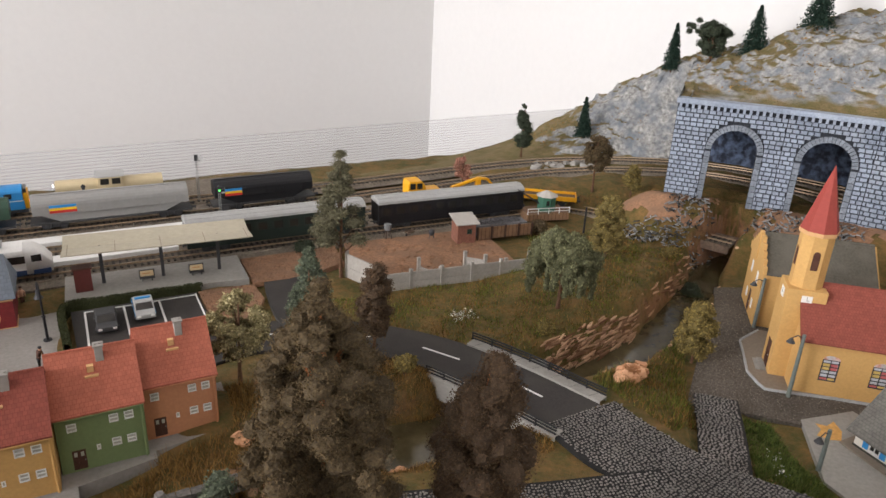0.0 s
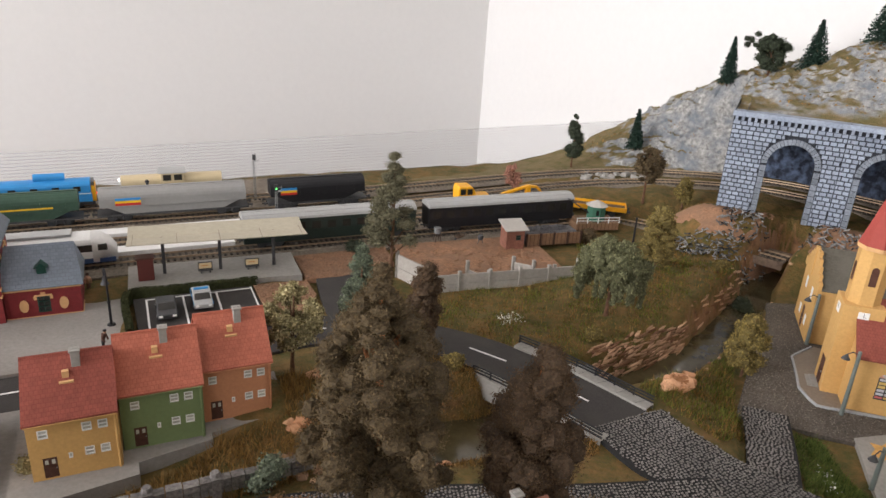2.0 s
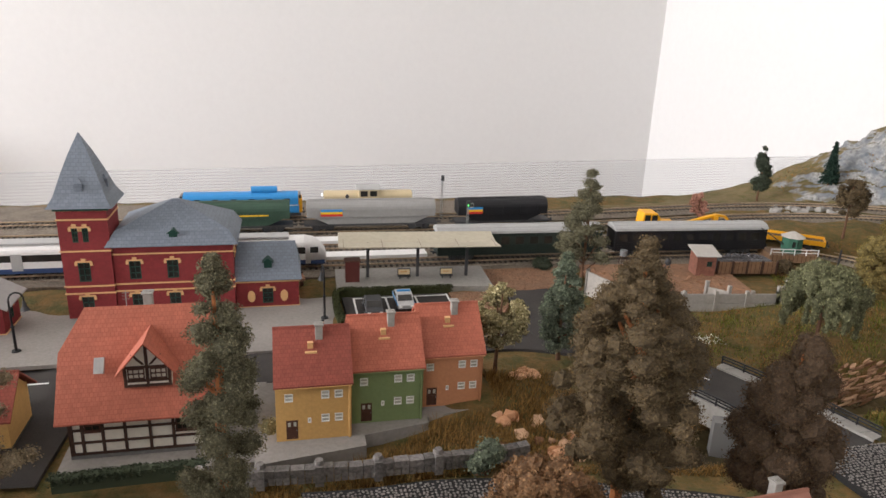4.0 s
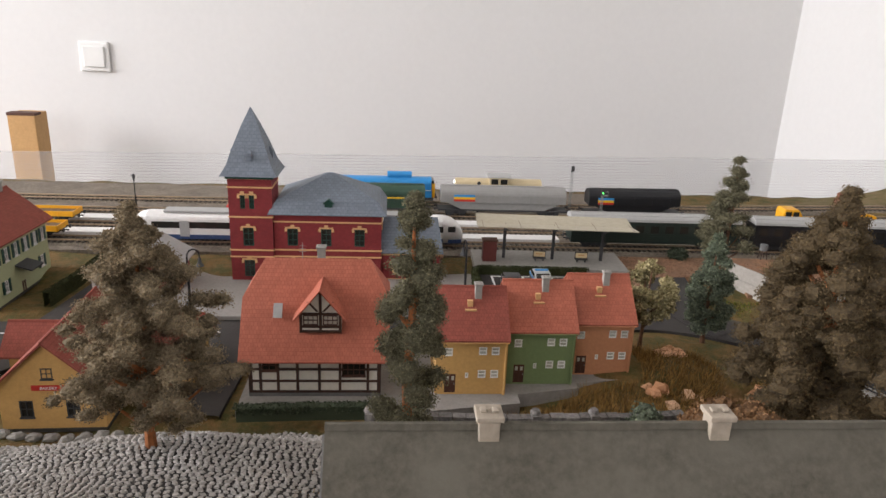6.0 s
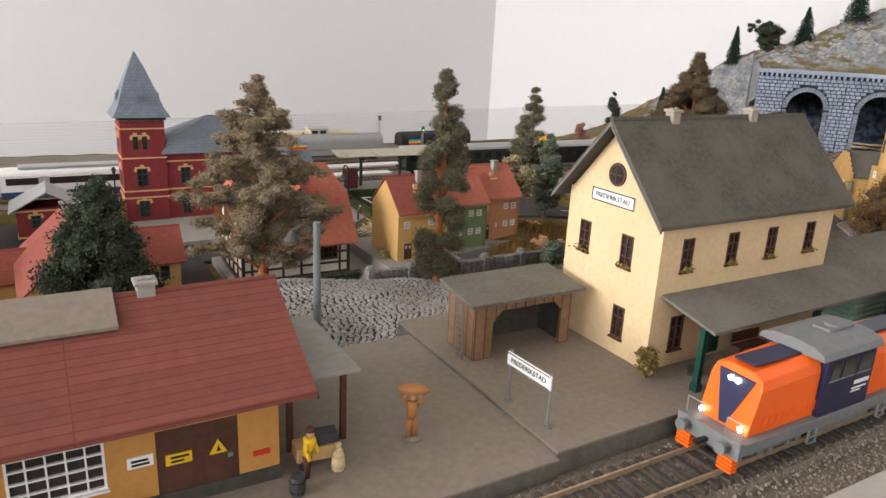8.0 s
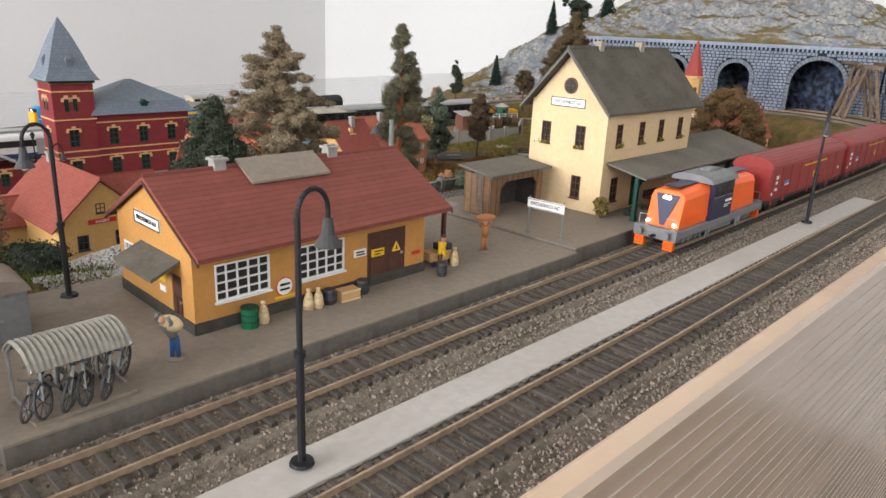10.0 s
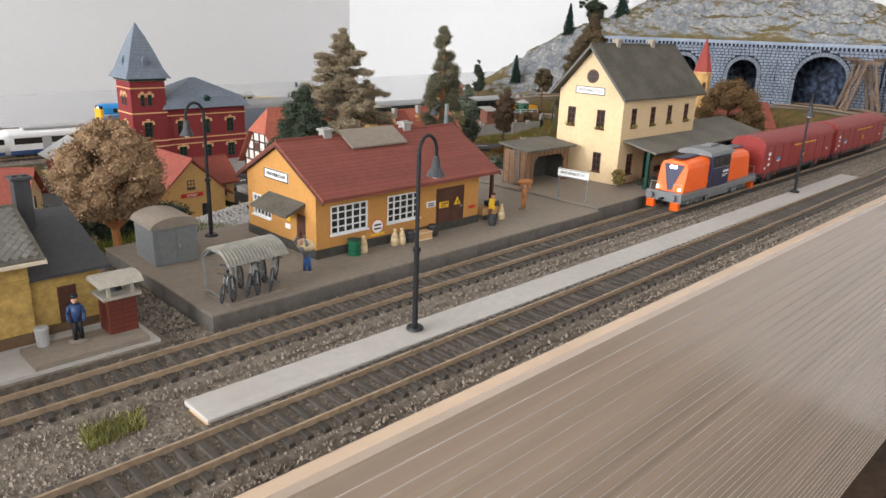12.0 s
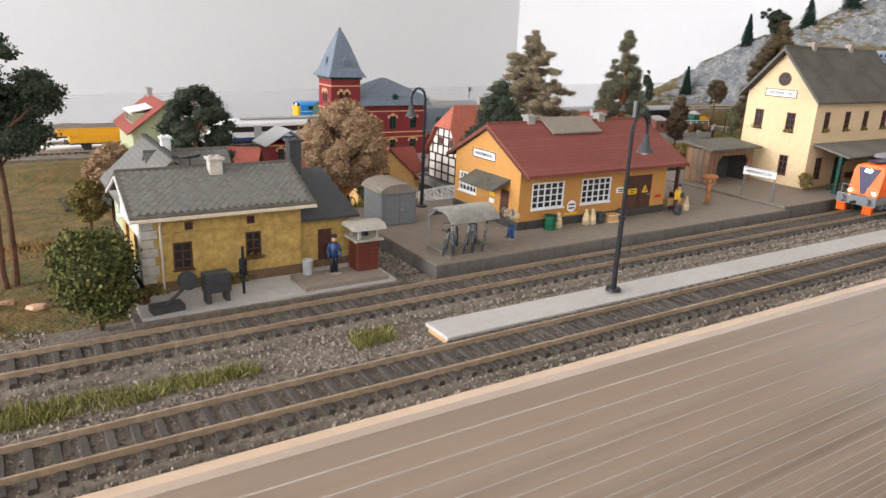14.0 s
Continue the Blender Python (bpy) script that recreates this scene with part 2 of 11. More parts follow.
YELLOW = mat("yellow_render", (0.57, 0.34, 0.12), 0.8, var=0.08, scale=350, bump=0.15, patch=25)
OLDYELLOW = mat("weathered_yellow_render", (0.45, 0.295, 0.085), 0.85, var=0.25, scale=300, bump=0.5, second=(0.2, 0.125, 0.045), mix=0.2, patch=260)
ORANGE = mat("ochre_render", (0.48, 0.235, 0.062), 0.8, var=0.08, scale=350, bump=0.12, patch=20)
GREEN = mat("green_render", (0.19, 0.25, 0.11), 0.8, var=0.07, scale=350, bump=0.1, patch=25)
PALEGREEN = mat("pale_green_render", (0.37, 0.39, 0.23), 0.8, var=0.06, scale=350, bump=0.1, patch=25)
SALMON = mat("salmon_render", (0.52, 0.235, 0.12), 0.8, var=0.07, scale=350, bump=0.1, patch=25)
BEIGE = mat("beige_render", (0.55, 0.43, 0.25), 0.8, var=0.08, scale=350, bump=0.1, patch=25)
REDBRICK = mat("red_brick", (0.23, 0.028, 0.03), 0.75, var=0.12, scale=300, bump=0.3, patch=30, pattern=("brick", 0.003, 0.0011, (0.75, 0.7, 0.7), 0.8))
BANDM = mat("sandstone_band", (0.62, 0.37, 0.17), 0.75, var=0.08, scale=300, bump=0.1)
# dark plinths and ridge tiles; also put on the garage lining as shade
DARKTONE = mat("dark_plinth_and_garage_shade", (0.06, 0.055, 0.045), 0.85, var=0.25, scale=300, bump=0.3)
PLINTH = mat("brown_plinth", (0.14, 0.085, 0.045), 0.85, var=0.25, scale=300, bump=0.3)
GREYPLINTH = mat("grey_plinth", (0.16, 0.155, 0.15), 0.85, var=0.15, scale=300, bump=0.2)
BROWN = mat("brown_wood", (0.085, 0.035, 0.022), 0.65, var=0.2, scale=300, bump=0.2)
TIMBER = mat("dark_timber", (0.06, 0.03, 0.02), 0.7, var=0.2, scale=300, bump=0.2)
PLANK = mat("weathered_planks", (0.25, 0.145, 0.08), 0.75, var=0.2, scale=250, bump=0.3, patch=50, pattern=("slats", 0.006, 0.2, (0.45, 0.4, 0.4), 1.0))
TRESTLE = mat("old_trestle_wood", (0.2, 0.14, 0.1), 0.85, var=0.35, scale=200, bump=0.5, patch=40)
PLASTER = mat("white_plaster", (0.7, 0.66, 0.58), 0.85, var=0.05, scale=350, bump=0.1)
PANE = mat("window_pane", (0.03, 0.028, 0.025), 0.12, var=0.2, scale=60, bump=0.0, spec=0.6)
PALEPANE = mat("curtained_pane", (0.5, 0.49, 0.42), 0.25, var=0.15, scale=120, bump=0.0, spec=0.5)
GLASSPINK = mat("pink_glass", (0.5, 0.13, 0.13), 0.3, var=0.1, bump=0.0)
GLASSPALE = mat("pale_glass", (0.5, 0.52, 0.56), 0.3, var=0.1, bump=0.0)
GLASSYELLOW = mat("yellow_glass", (0.6, 0.42, 0.13), 0.3, var=0.1, bump=0.0)
STAINED = mat("stained_glass", (0.6, 0.3, 0.22), 0.3, var=0.5, scale=90, bump=0.0, second=(0.5, 0.55, 0.6), mix=0.5, patch=220)
DKGREEN = mat("dark_green_paint", (0.008, 0.05, 0.035), 0.5, var=0.15, scale=300, bump=0.05)
LOGGREEN = mat("green_log_wall", (0.2, 0.33, 0.25), 0.7, var=0.12, scale=300, bump=0.1)
BLACK = mat("black_paint", (0.012, 0.012, 0.014), 0.5, var=0.2, scale=300, bump=0.05)
DKGREY = mat("dark_grey_paint", (0.05, 0.05, 0.052), 0.6, var=0.2, scale=300, bump=0.1)
GREY = mat("grey_paint", (0.17, 0.175, 0.175), 0.55, var=0.12, scale=300, bump=0.1)
LIGHTGREY = mat("light_grey_paint", (0.36, 0.36, 0.35), 0.5, var=0.08, scale=300, bump=0.05)
METAL = mat("dull_metal", (0.3, 0.31, 0.3), 0.5, 0.5, var=0.15, scale=300, bump=0.1)
POLE = mat("grey_green_pole", (0.15, 0.175, 0.16), 0.6, var=0.1, scale=300, bump=0.1)
LOCORANGE = mat("orange_loco_paint", (0.86, 0.13, 0.012), 0.35, var=0.03, scale=200, bump=0.02, patch=12)
NAVY = mat("navy_loco_paint", (0.018, 0.02, 0.055), 0.35, var=0.08, scale=200, bump=0.02)
WAGONRED = mat("wagon_red", (0.25, 0.026, 0.021), 0.5, var=0.08, scale=200, bump=0.05, patch=20)
BLUELOCO = mat("bright_blue_paint", (0.03, 0.24, 0.55), 0.4, var=0.05, scale=200, bump=0.02)
DEEPBLUE = mat("deep_blue_paint", (0.03, 0.06, 0.15), 0.45, var=0.08, scale=200, bump=0.02)
LOCOCREAM = mat("cream_loco_paint", (0.55, 0.45, 0.28), 0.45, var=0.05, scale=200, bump=0.02)
CRANE = mat("machine_yellow", (0.75, 0.36, 0.012), 0.45, var=0.06, scale=200, bump=0.03)
TANKGREEN = mat("wagon_green", (0.035, 0.075, 0.05), 0.5, var=0.1, scale=200, bump=0.03)
TANKGREY = mat("wagon_grey", (0.26, 0.255, 0.245), 0.5, var=0.06, scale=200, bump=0.03)
SIGNW = mat("sign_white", (0.8, 0.79, 0.76), 0.6, var=0.03, scale=200, bump=0.0)
SIGNY = mat("sign_yellow", (0.75, 0.45, 0.02), 0.6, var=0.05, scale=200, bump=0.0)
SIGNR = mat("sign_red", (0.5, 0.03, 0.02), 0.6, var=0.05, scale=200, bump=0.0)
SACK = mat("sack_cloth", (0.62, 0.48, 0.28), 0.9, var=0.1, scale=400, bump=0.3)
TAN = mat("tan_plastic", (0.4, 0.17, 0.06), 0.7, var=0.1, scale=300, bump=0.1)
BLUECLOTH = mat("blue_cloth", (0.03, 0.09, 0.25), 0.8, var=0.15, scale=300, bump=0.1)
SKINM = mat("painted_flesh", (0.5, 0.28, 0.18), 0.7, var=0.05, scale=300, bump=0.0)
LAMPGLOW = mat("lit_headlamp", (1.0, 0.93, 0.8), 0.3, var=0.0, bump=0.0, emit=14)
REDGLOW = mat("lit_tail_lamp", (1.0, 0.05, 0.03), 0.3, var=0.0, bump=0.0, emit=6)
GREENGLOW = mat("lit_signal_lamp", (0.1, 1.0, 0.15), 0.3, var=0.0, bump=0.0, emit=5)
BARK = mat("bark", (0.13, 0.065, 0.035), 0.9, var=0.35, scale=300, bump=0.6)
ORANGEBARK = mat("pine_bark", (0.36, 0.13, 0.045), 0.9, var=0.3, scale=250, bump=0.5)
CARDBOARD = mat("cardboard", (0.5, 0.3, 0.13), 0.85, var=0.08, scale=150, bump=0.05)
SWITCHM = mat("switch_plastic", (0.72, 0.72, 0.7), 0.35, var=0.01, scale=60, bump=0.0)
HEDGEM = leaf_mat("hedge_flock", (0.018, 0.022, 0.01), (0.06, 0.065, 0.025))
LEAFPINE = leaf_mat("pine_flock", (0.062, 0.043, 0.021), (0.135, 0.095, 0.048))
LEAFDARK = leaf_mat("dark_green_flock", (0.018, 0.026, 0.015), (0.075, 0.09, 0.055))
LEAFBLUE = leaf_mat("blue_green_flock", (0.045, 0.062, 0.042), (0.2, 0.225, 0.15))
LEAFPINEB = leaf_mat("grey_green_pine_flock", (0.15, 0.115, 0.07), (0.3, 0.235, 0.148))
LEAFPINE2 = leaf_mat("dark_pine_flock", (0.066, 0.062, 0.036), (0.195, 0.178, 0.108))
LEAFTANB = leaf_mat("brown_tan_flock", (0.12, 0.06, 0.025), (0.28, 0.16, 0.08))
LEAFBROWN = leaf_mat("brown_flock", (0.055, 0.034, 0.019), (0.112, 0.07, 0.038))
LEAFTAN = leaf_mat("tan_flock", (0.19, 0.115, 0.056), (0.4, 0.265, 0.155))
LEAFRUST = leaf_mat("rusty_flock", (0.085, 0.048, 0.018), (0.215, 0.13, 0.054))
LEAFCREAM = leaf_mat("cream_flock", (0.12, 0.1, 0.035), (0.5, 0.43, 0.24))
LEAFOLIVE = leaf_mat("olive_flock", (0.085, 0.065, 0.018), (0.3, 0.225, 0.075))
LEAFPINK = leaf_mat("pink_blossom_flock", (0.2, 0.07, 0.05), (0.5, 0.28, 0.2))
LEAFWILLOW = leaf_mat("willow_flock", (0.05, 0.055, 0.024), (0.23, 0.225, 0.12))
FIRM = leaf_mat("fir_needles", (0.008, 0.018, 0.014), (0.035, 0.065, 0.045))
LEAFGREEN = leaf_mat("leaf_green_flock", (0.03, 0.038, 0.01), (0.15, 0.145, 0.045))
GRASSM = leaf_mat("static_grass", (0.075, 0.043, 0.011), (0.35, 0.2, 0.062))
GRASSG = leaf_mat("green_static_grass", (0.03, 0.045, 0.008), (0.21, 0.215, 0.042))
LAWN = leaf_mat("lawn_static_grass", (0.04, 0.075, 0.018), (0.2, 0.24, 0.06))
GRASSF = leaf_mat("bright_static_grass", (0.09, 0.1, 0.025), (0.3, 0.27, 0.09))
FLOWER = leaf_mat("flower_flock", (0.3, 0.3, 0.3), (0.9, 0.88, 0.75))


# ---- mesh tools ----
class Shape:
    """Collects vertices and faces of one mesh; slot picks the material of the next faces."""

    def __init__(self):
        self.v, self.f, self.s, self.slot = [], [], [], 0

    def add(self, verts, faces, m=None):
        k = len(self.v)
        self.v += [tuple(m @ Vector(p)) for p in verts] if m else [tuple(p) for p in verts]
        self.f += [tuple(i + k for i in f) for f in faces]
        self.s += [self.slot] * len(faces)
        return self

    def box(self, x0, y0, z0, x1, y1, z1, m=None):
        v = [(x, y, z) for z in (z0, z1) for x, y in ((x0, y0), (x1, y0), (x1, y1), (x0, y1))]
        return self.add(v, [(3, 2, 1, 0), (4, 5, 6, 7), (0, 1, 5, 4), (1, 2, 6, 5), (2, 3, 7, 6), (3, 0, 4, 7)], m)

    def cube(self, x, y, z, a, b, c, m=None):
        """Centred in x and y, standing on z."""
        return self.box(x - a / 2, y - b / 2, z, x + a / 2, y + b / 2, z + c, m)

    def prism(self, poly, axis, a, b, m=None):
        """Extrudes a polygon along an axis; the polygon holds the two other coordinates in order."""
        n = len(poly)
        put = {"x": lambda p, t: (t, p[0], p[1]), "y": lambda p, t: (p[0], t, p[1]), "z": lambda p, t: (p[0], p[1], t)}[axis]
        v = [put(p, a) for p in poly] + [put(p, b) for p in poly]
        area = sum(poly[i][0] * poly[(i + 1) % n][1] - poly[(i + 1) % n][0] * poly[i][1] for i in range(n))
        f = [tuple(range(n - 1, -1, -1)), tuple(range(n, 2 * n))] + [(i, (i + 1) % n, n + (i + 1) % n, n + i) for i in range(n)]
        flip = (area < 0) != (b < a)
        if axis == "y":
            flip = not flip
        return self.add(v, [tuple(reversed(q)) for q in f] if flip else f, m)

    def cyl(self, p, q, r0, r1=None, n=8, m=None):
        p, q = Vector(p), Vector(q)
        r1 = r0 if r1 is None else r1
        d = (q - p).normalized()
        a = d.orthogonal().normalized()
        b = d.cross(a)
        ring = [(a * math.cos(t) + b * math.sin(t)) for t in (2 * math.pi * i / n for i in range(n))]
        v = [p + c * r0 for c in ring] + [q + c * max(r1, 1e-5) for c in ring]
        return self.add(v, [tuple(range(n - 1, -1, -1)), tuple(range(n, 2 * n))] + [(i, (i + 1) % n, n + (i + 1) % n, n + i) for i in range(n)], m)

    def tube(self, pts, r, n=6, m=None):
        for i in range(len(pts) - 1):
            self.cyl(pts[i], pts[i + 1], r[i] if isinstance(r, (list, tuple)) else r, r[i + 1] if isinstance(r, (list, tuple)) else r, n, m)
        return self

    def ball(self, c, rx, ry=None, rz=None, n=8, k=5, rough=0.0, rnd=random, m=None):
        ry, rz = ry or rx, rz or rx
        v, f = [(c[0], c[1], c[2] - rz)], []
        for j in range(1, k):
            a = math.pi * j / k - math.pi / 2
            for i in range(n):
                t = 2 * math.pi * i / n
                q = 1 + rnd.uniform(-rough, rough)
                v.append((c[0] + rx * q * math.cos(a) * math.cos(t), c[1] + ry * q * math.cos(a) * math.sin(t), c[2] + rz * q * math.sin(a)))
        v.append((c[0], c[1], c[2] + rz))
        last = len(v) - 1
        for i in range(n):
            f.append((0, 1 + (i + 1) % n, 1 + i))
            f.append((last, last - n + i, last - n + (i + 1) % n))
            for j in range(k - 2):
                o = 1 + j * n
                f.append((o + i, o + (i + 1) % n, o + n + (i + 1) % n, o + n + i))
        return self.add(v, f, m)

    def weld(self):
        """Joins touching pieces into one skin and drops the faces between them."""
        seen, idx = {}, []
        pts = []
        for p in self.v:
            k = tuple(round(c * 1e6) for c in p)
            if k not in seen:
                seen[k] = len(pts)
                pts.append(p)
            idx.append(seen[k])
        faces = [tuple(idx[i] for i in f) for f in self.f]
        count = collections.Counter(frozenset(f) for f in faces)
        keep = [i for i, f in enumerate(faces) if count[frozenset(f)] == 1]
        self.v, self.f, self.s = pts, [faces[i] for i in keep], [self.s[i] for i in keep]
        return self

    def fleck(self, p, s, rnd, flat=0.0):
        """One leaf: a four-sided scrap of foliage, turned at random."""
        a = Vector((rnd.gauss(0, 1), rnd.gauss(0, 1), rnd.gauss(0, 1) * (1 - flat))).normalized() * s
        b = a.cross(Vector((rnd.gauss(0, 1), rnd.gauss(0, 1), rnd.gauss(0, 1)))).normalized() * s * rnd.uniform(0.45, 0.9)
        p = Vector(p)
        k = len(self.v)
        self.v += [tuple(p - a), tuple(p + b), tuple(p + a), tuple(p - b)]
        self.f.append((k, k + 1, k + 2, k + 3))
        self.s.append(self.slot)


def mesh_of(shape, mats, smooth=False, uv=True):
    me = bpy.data.meshes.new("mesh")
    me.from_pydata(shape.v, [], shape.f)
    for m in mats if isinstance(mats, (list, tuple)) else [mats]:
        me.materials.append(m)
    if any(shape.s):
        me.polygons.foreach_set("material_index", shape.s)
    if smooth:
        me.polygons.foreach_set("use_smooth", [True] * len(me.polygons))
    if uv and len(me.polygons) < 60000:
        lay = me.uv_layers.new(name="UVMap")
        out = np.zeros(len(me.loops) * 2, dtype=np.float32)
        up = Vector((0, 0, 1))
        for p in me.polygons:
            nrm = p.normal
            t = up.cross(nrm)
            t = Vector((1, 0, 0)) if t.length < 1e-3 else t.normalized()
            b = nrm.cross(t)
            for li in p.loop_indices:
                co = me.vertices[me.loops[li].vertex_index].co
                out[2 * li], out[2 * li + 1] = co.dot(t), co.dot(b)
        lay.data.foreach_set("uv", out)
    me.update()
    return me


def part(name, shape, mats, parent=None, label="", smooth=False, bevel=0.0):
    ob = new(name, mesh_of(shape, mats, smooth))
    if parent:
        ob.parent = parent
    if label:
        ob["label"] = label
    if bevel:
        b = ob.modifiers.new("bevel", "BEVEL")
        b.width, b.segments, b.limit_method, b.angle_limit = bevel, 2, "ANGLE", radians(40)
    return ob


def thing(name, label, category, m=None, group="", kind=""):
    ob = new(name)
    ob.empty_display_size = 0.01
    if m is not None:
        ob.matrix_basis = m
    return tagged(ob, label, category, group, kind)


def lettering(words, size, m, material, parent, name="lettering"):
    """Raised letters in the built-in font, as a mesh."""
    cu = bpy.data.curves.new("letters", "FONT")
    cu.body, cu.size, cu.align_x, cu.align_y, cu.extrude = words, size, "CENTER", "CENTER", 0.0001
    tmp = bpy.data.objects.new("tmp", cu)
    scene.collection.objects.link(tmp)
    me = bpy.data.meshes.new_from_object(tmp.evaluated_get(bpy.context.evaluated_depsgraph_get()))
    bpy.data.objects.remove(tmp)
    me.materials.clear()
    me.materials.append(material)
    ob = new(name, me)
    ob.parent = parent
    ob.matrix_basis = m
    return ob


def smoothstep(a, b, x):
    t = max(0.0, min(1.0, (x - a) / (b - a)))
    return t * t * (3 - 2 * t)


def catmull(pts, step=0.01):
    """A smooth curve through points, at even steps."""
    P = [Vector(p) for p in pts]
    P = [2 * P[0] - P[1]] + P + [2 * P[-1] - P[-2]]
    out = []
    for i in range(1, len(P) - 2):
        n = max(2, int((P[i + 1] - P[i]).length / step))
        for k in range(n):
            t = k / n
            out.append(0.5 * ((2 * P[i]) + (P[i + 1] - P[i - 1]) * t + (2 * P[i - 1] - 5 * P[i] + 4 * P[i + 1] - P[i + 2]) * t * t + (3 * P[i] - P[i - 1] - 3 * P[i + 1] + P[i + 2]) * t ** 3))
    out.append(P[-2])
    return out


def offset(path, d):
    """The path moved to its left by d in the plan."""
    out = []
    for i, p in enumerate(path):
        a, b = path[max(0, i - 1)], path[min(len(path) - 1, i + 1)]
        t = (b - a).normalized()
        out.append(p + Vector((-t.y, t.x, 0)).normalized() * d)
    return out


def ribbon(path, profile):
    """Sweeps a cross-section (offsets to the left, heights) along a path."""
    s = Shape()
    n = len(profile)
    sides = [offset(path, d) for d, _ in profile]
    for i in range(len(path)):
        for j in range(n):
            p = sides[j][i]
            s.v.append((p.x, p.y, p.z + profile[j][1]))
    for i in range(len(path) - 1):
        for j in range(n - 1):
            s.f.append((i * n + j + 1, i * n + j, (i + 1) * n + j, (i + 1) * n + j + 1))
            s.s.append(0)
    return s


def near_polyline(x, y, pts):
    """Distance to a line in the plan, and how far along it (0 to 1)."""
    best, along = 9.0, 0.0
    for i in range(len(pts) - 1):
        ax, ay = pts[i][0], pts[i][1]
        dx, dy = pts[i + 1][0] - ax, pts[i + 1][1] - ay
        t = max(0.0, min(1.0, ((x - ax) * dx + (y - ay) * dy) / (dx * dx + dy * dy)))
        d = math.hypot(x - ax - t * dx, y - ay - t * dy)
        if d < best:
            best, along = d, (i + t) / (len(pts) - 1)
    return best, along


def inside(x, y, poly):
    hit = False
    for i in range(len(poly)):
        (x0, y0), (x1, y1) = poly[i - 1], poly[i]
        if (y0 > y) != (y1 > y) and x < (x1 - x0) * (y - y0) / (y1 - y0) + x0:
            hit = not hit
    return hit


# ---- room ----
XL, XR, YN, YF, ZF, ZC = -4.5, 1.35, -2.5, 2.104, -0.75, 2.0


def room_wall(name, shape, material=WALL):
    return tagged(part(name, shape, material), "plain white painted room wall", "wall", kind="structure")


room_wall("wall_north", Shape().box(XL - 0.1, YF, ZF, XR + 0.1, YF + 0.1, ZC))
# the end wall runs slightly askew
room_wall("wall_east", Shape().prism([(1.022, YF), (XR, YN), (XR + 0.1, YN), (XR + 0.1, YF)], "z", ZF, ZC))


def pierced(x_wall, lo, hi, holes, along):
    """A wall with window openings right through it. along: which axis the wall runs."""
    s = Shape()
    cuts = sorted({lo, hi, *[h[0] for h in holes], *[h[1] for h in holes]})
    for a, b in zip(cuts, cuts[1:]):
        hole = [h for h in holes if h[0] <= a and b <= h[1]]
        for z0, z1 in ((ZF, hole[0][2]), (hole[0][3], ZC)) if hole else ((ZF, ZC),):
            if along == "y":
                s.box(x_wall - 0.1, a, z0, x_wall, b, z1)
            else:
                s.box(a, x_wall - 0.1, z0, b, x_wall, z1)
    return s


room_wall("wall_west", pierced(XL, YN, YF, [(-0.9, 1.7, 0.4, 1.9)], "y"))
room_wall("wall_south", pierced(YN, XL - 0.1, XR + 0.1, [(-2.65, -1.15, 0.5, 1.8)], "x"))
tagged(part("floor", Shape().box(XL - 0.1, YN - 0.1, ZF - 0.1, XR + 0.1, YF + 0.1, ZF), FLOORM), "dark wooden room floor", "floor", kind="structure")
tagged(part("ceiling", Shape().box(XL - 0.1, YN - 0.1, ZC, XR + 0.1, YF + 0.1, ZC + 0.1), CEIL), "white room ceiling", "ceiling", kind="structure")
tagged(part("trim", Shape().box(-1.78, YF - 0.03, ZF, -1.7, YF, 1.35), WOOD), "varnished wooden door frame on the wall", "door frame", kind="structure")

sw = thing("light_switch", "white square rocker light switch on the wall", "light switch", pose(-1.018, YF, 0.155))
part("plate", Shape().box(-0.041, -0.009, -0.041, 0.041, -0.0, 0.041), SWITCHM, sw, bevel=0.004)
part("rocker", Shape().box(-0.029, -0.014, -0.029, 0.029, -0.008, 0.029), SWITCHM, sw, bevel=0.003)

# ---- layout table ----
TX0, TX1, TY0, TY1 = -1.35, 1.1, -0.062, 1.24
table = thing("layout_table", "wooden frame carrying the model railway", "table", kind="structure")
part("front_board", Shape().box(TX0, TY0 - 0.012, -0.28, TX1, TY0, 0.0665), WOOD, table, bevel=0.002)
part("back_board", Shape().box(TX0, TY1, -0.28, TX1, TY1 + 0.012, -0.012), WOOD, table)
part("base_board", Shape().box(TX0, TY0, -0.12, TX1, TY1, -0.1), WOOD, table)
for k, (x, y) in enumerate(((-1.3, 0.0), (1.05, 0.0), (-1.3, 1.2), (1.05, 1.2))):
    part("leg", Shape().box(x - 0.03, y - 0.03, ZF, x + 0.03, y + 0.03, -0.12), WOOD, table)


def ribbed_sheet(label, y, x0, x1, z0, z1, step, pane=SHEET, rib=RIBM, thick=0.0003, tilt=0.0):
    t = thing("ribbed_sheet", label, "guard sheet", pose(0, 0, 0, 0, tilt, 0))
    p = part("pane", Shape().box(x0, y, z0, x1, y + 0.004, z1), pane, t)
    p.visible_shadow = False
    k = 0
    while z0 + k * step < z1:
        r = part("rib", Shape().prism([(y - thick, -thick * 0.3), (y - thick, thick * 0.3), (y + 0.0025, thick), (y + 0.0025, -thick)], "x", x0, x1), rib, t) if k == 0 else new("rib", first.data)
        first = r if k == 0 else first
        r.parent = t
        r.location = (0, 0, z0 + k * step)
        r.visible_shadow = False
        k += 1
    part("top_edge", Shape().box(x0, y, z1, x1, y + 0.004, z1 + 0.0008), pane, t).visible_shadow = False


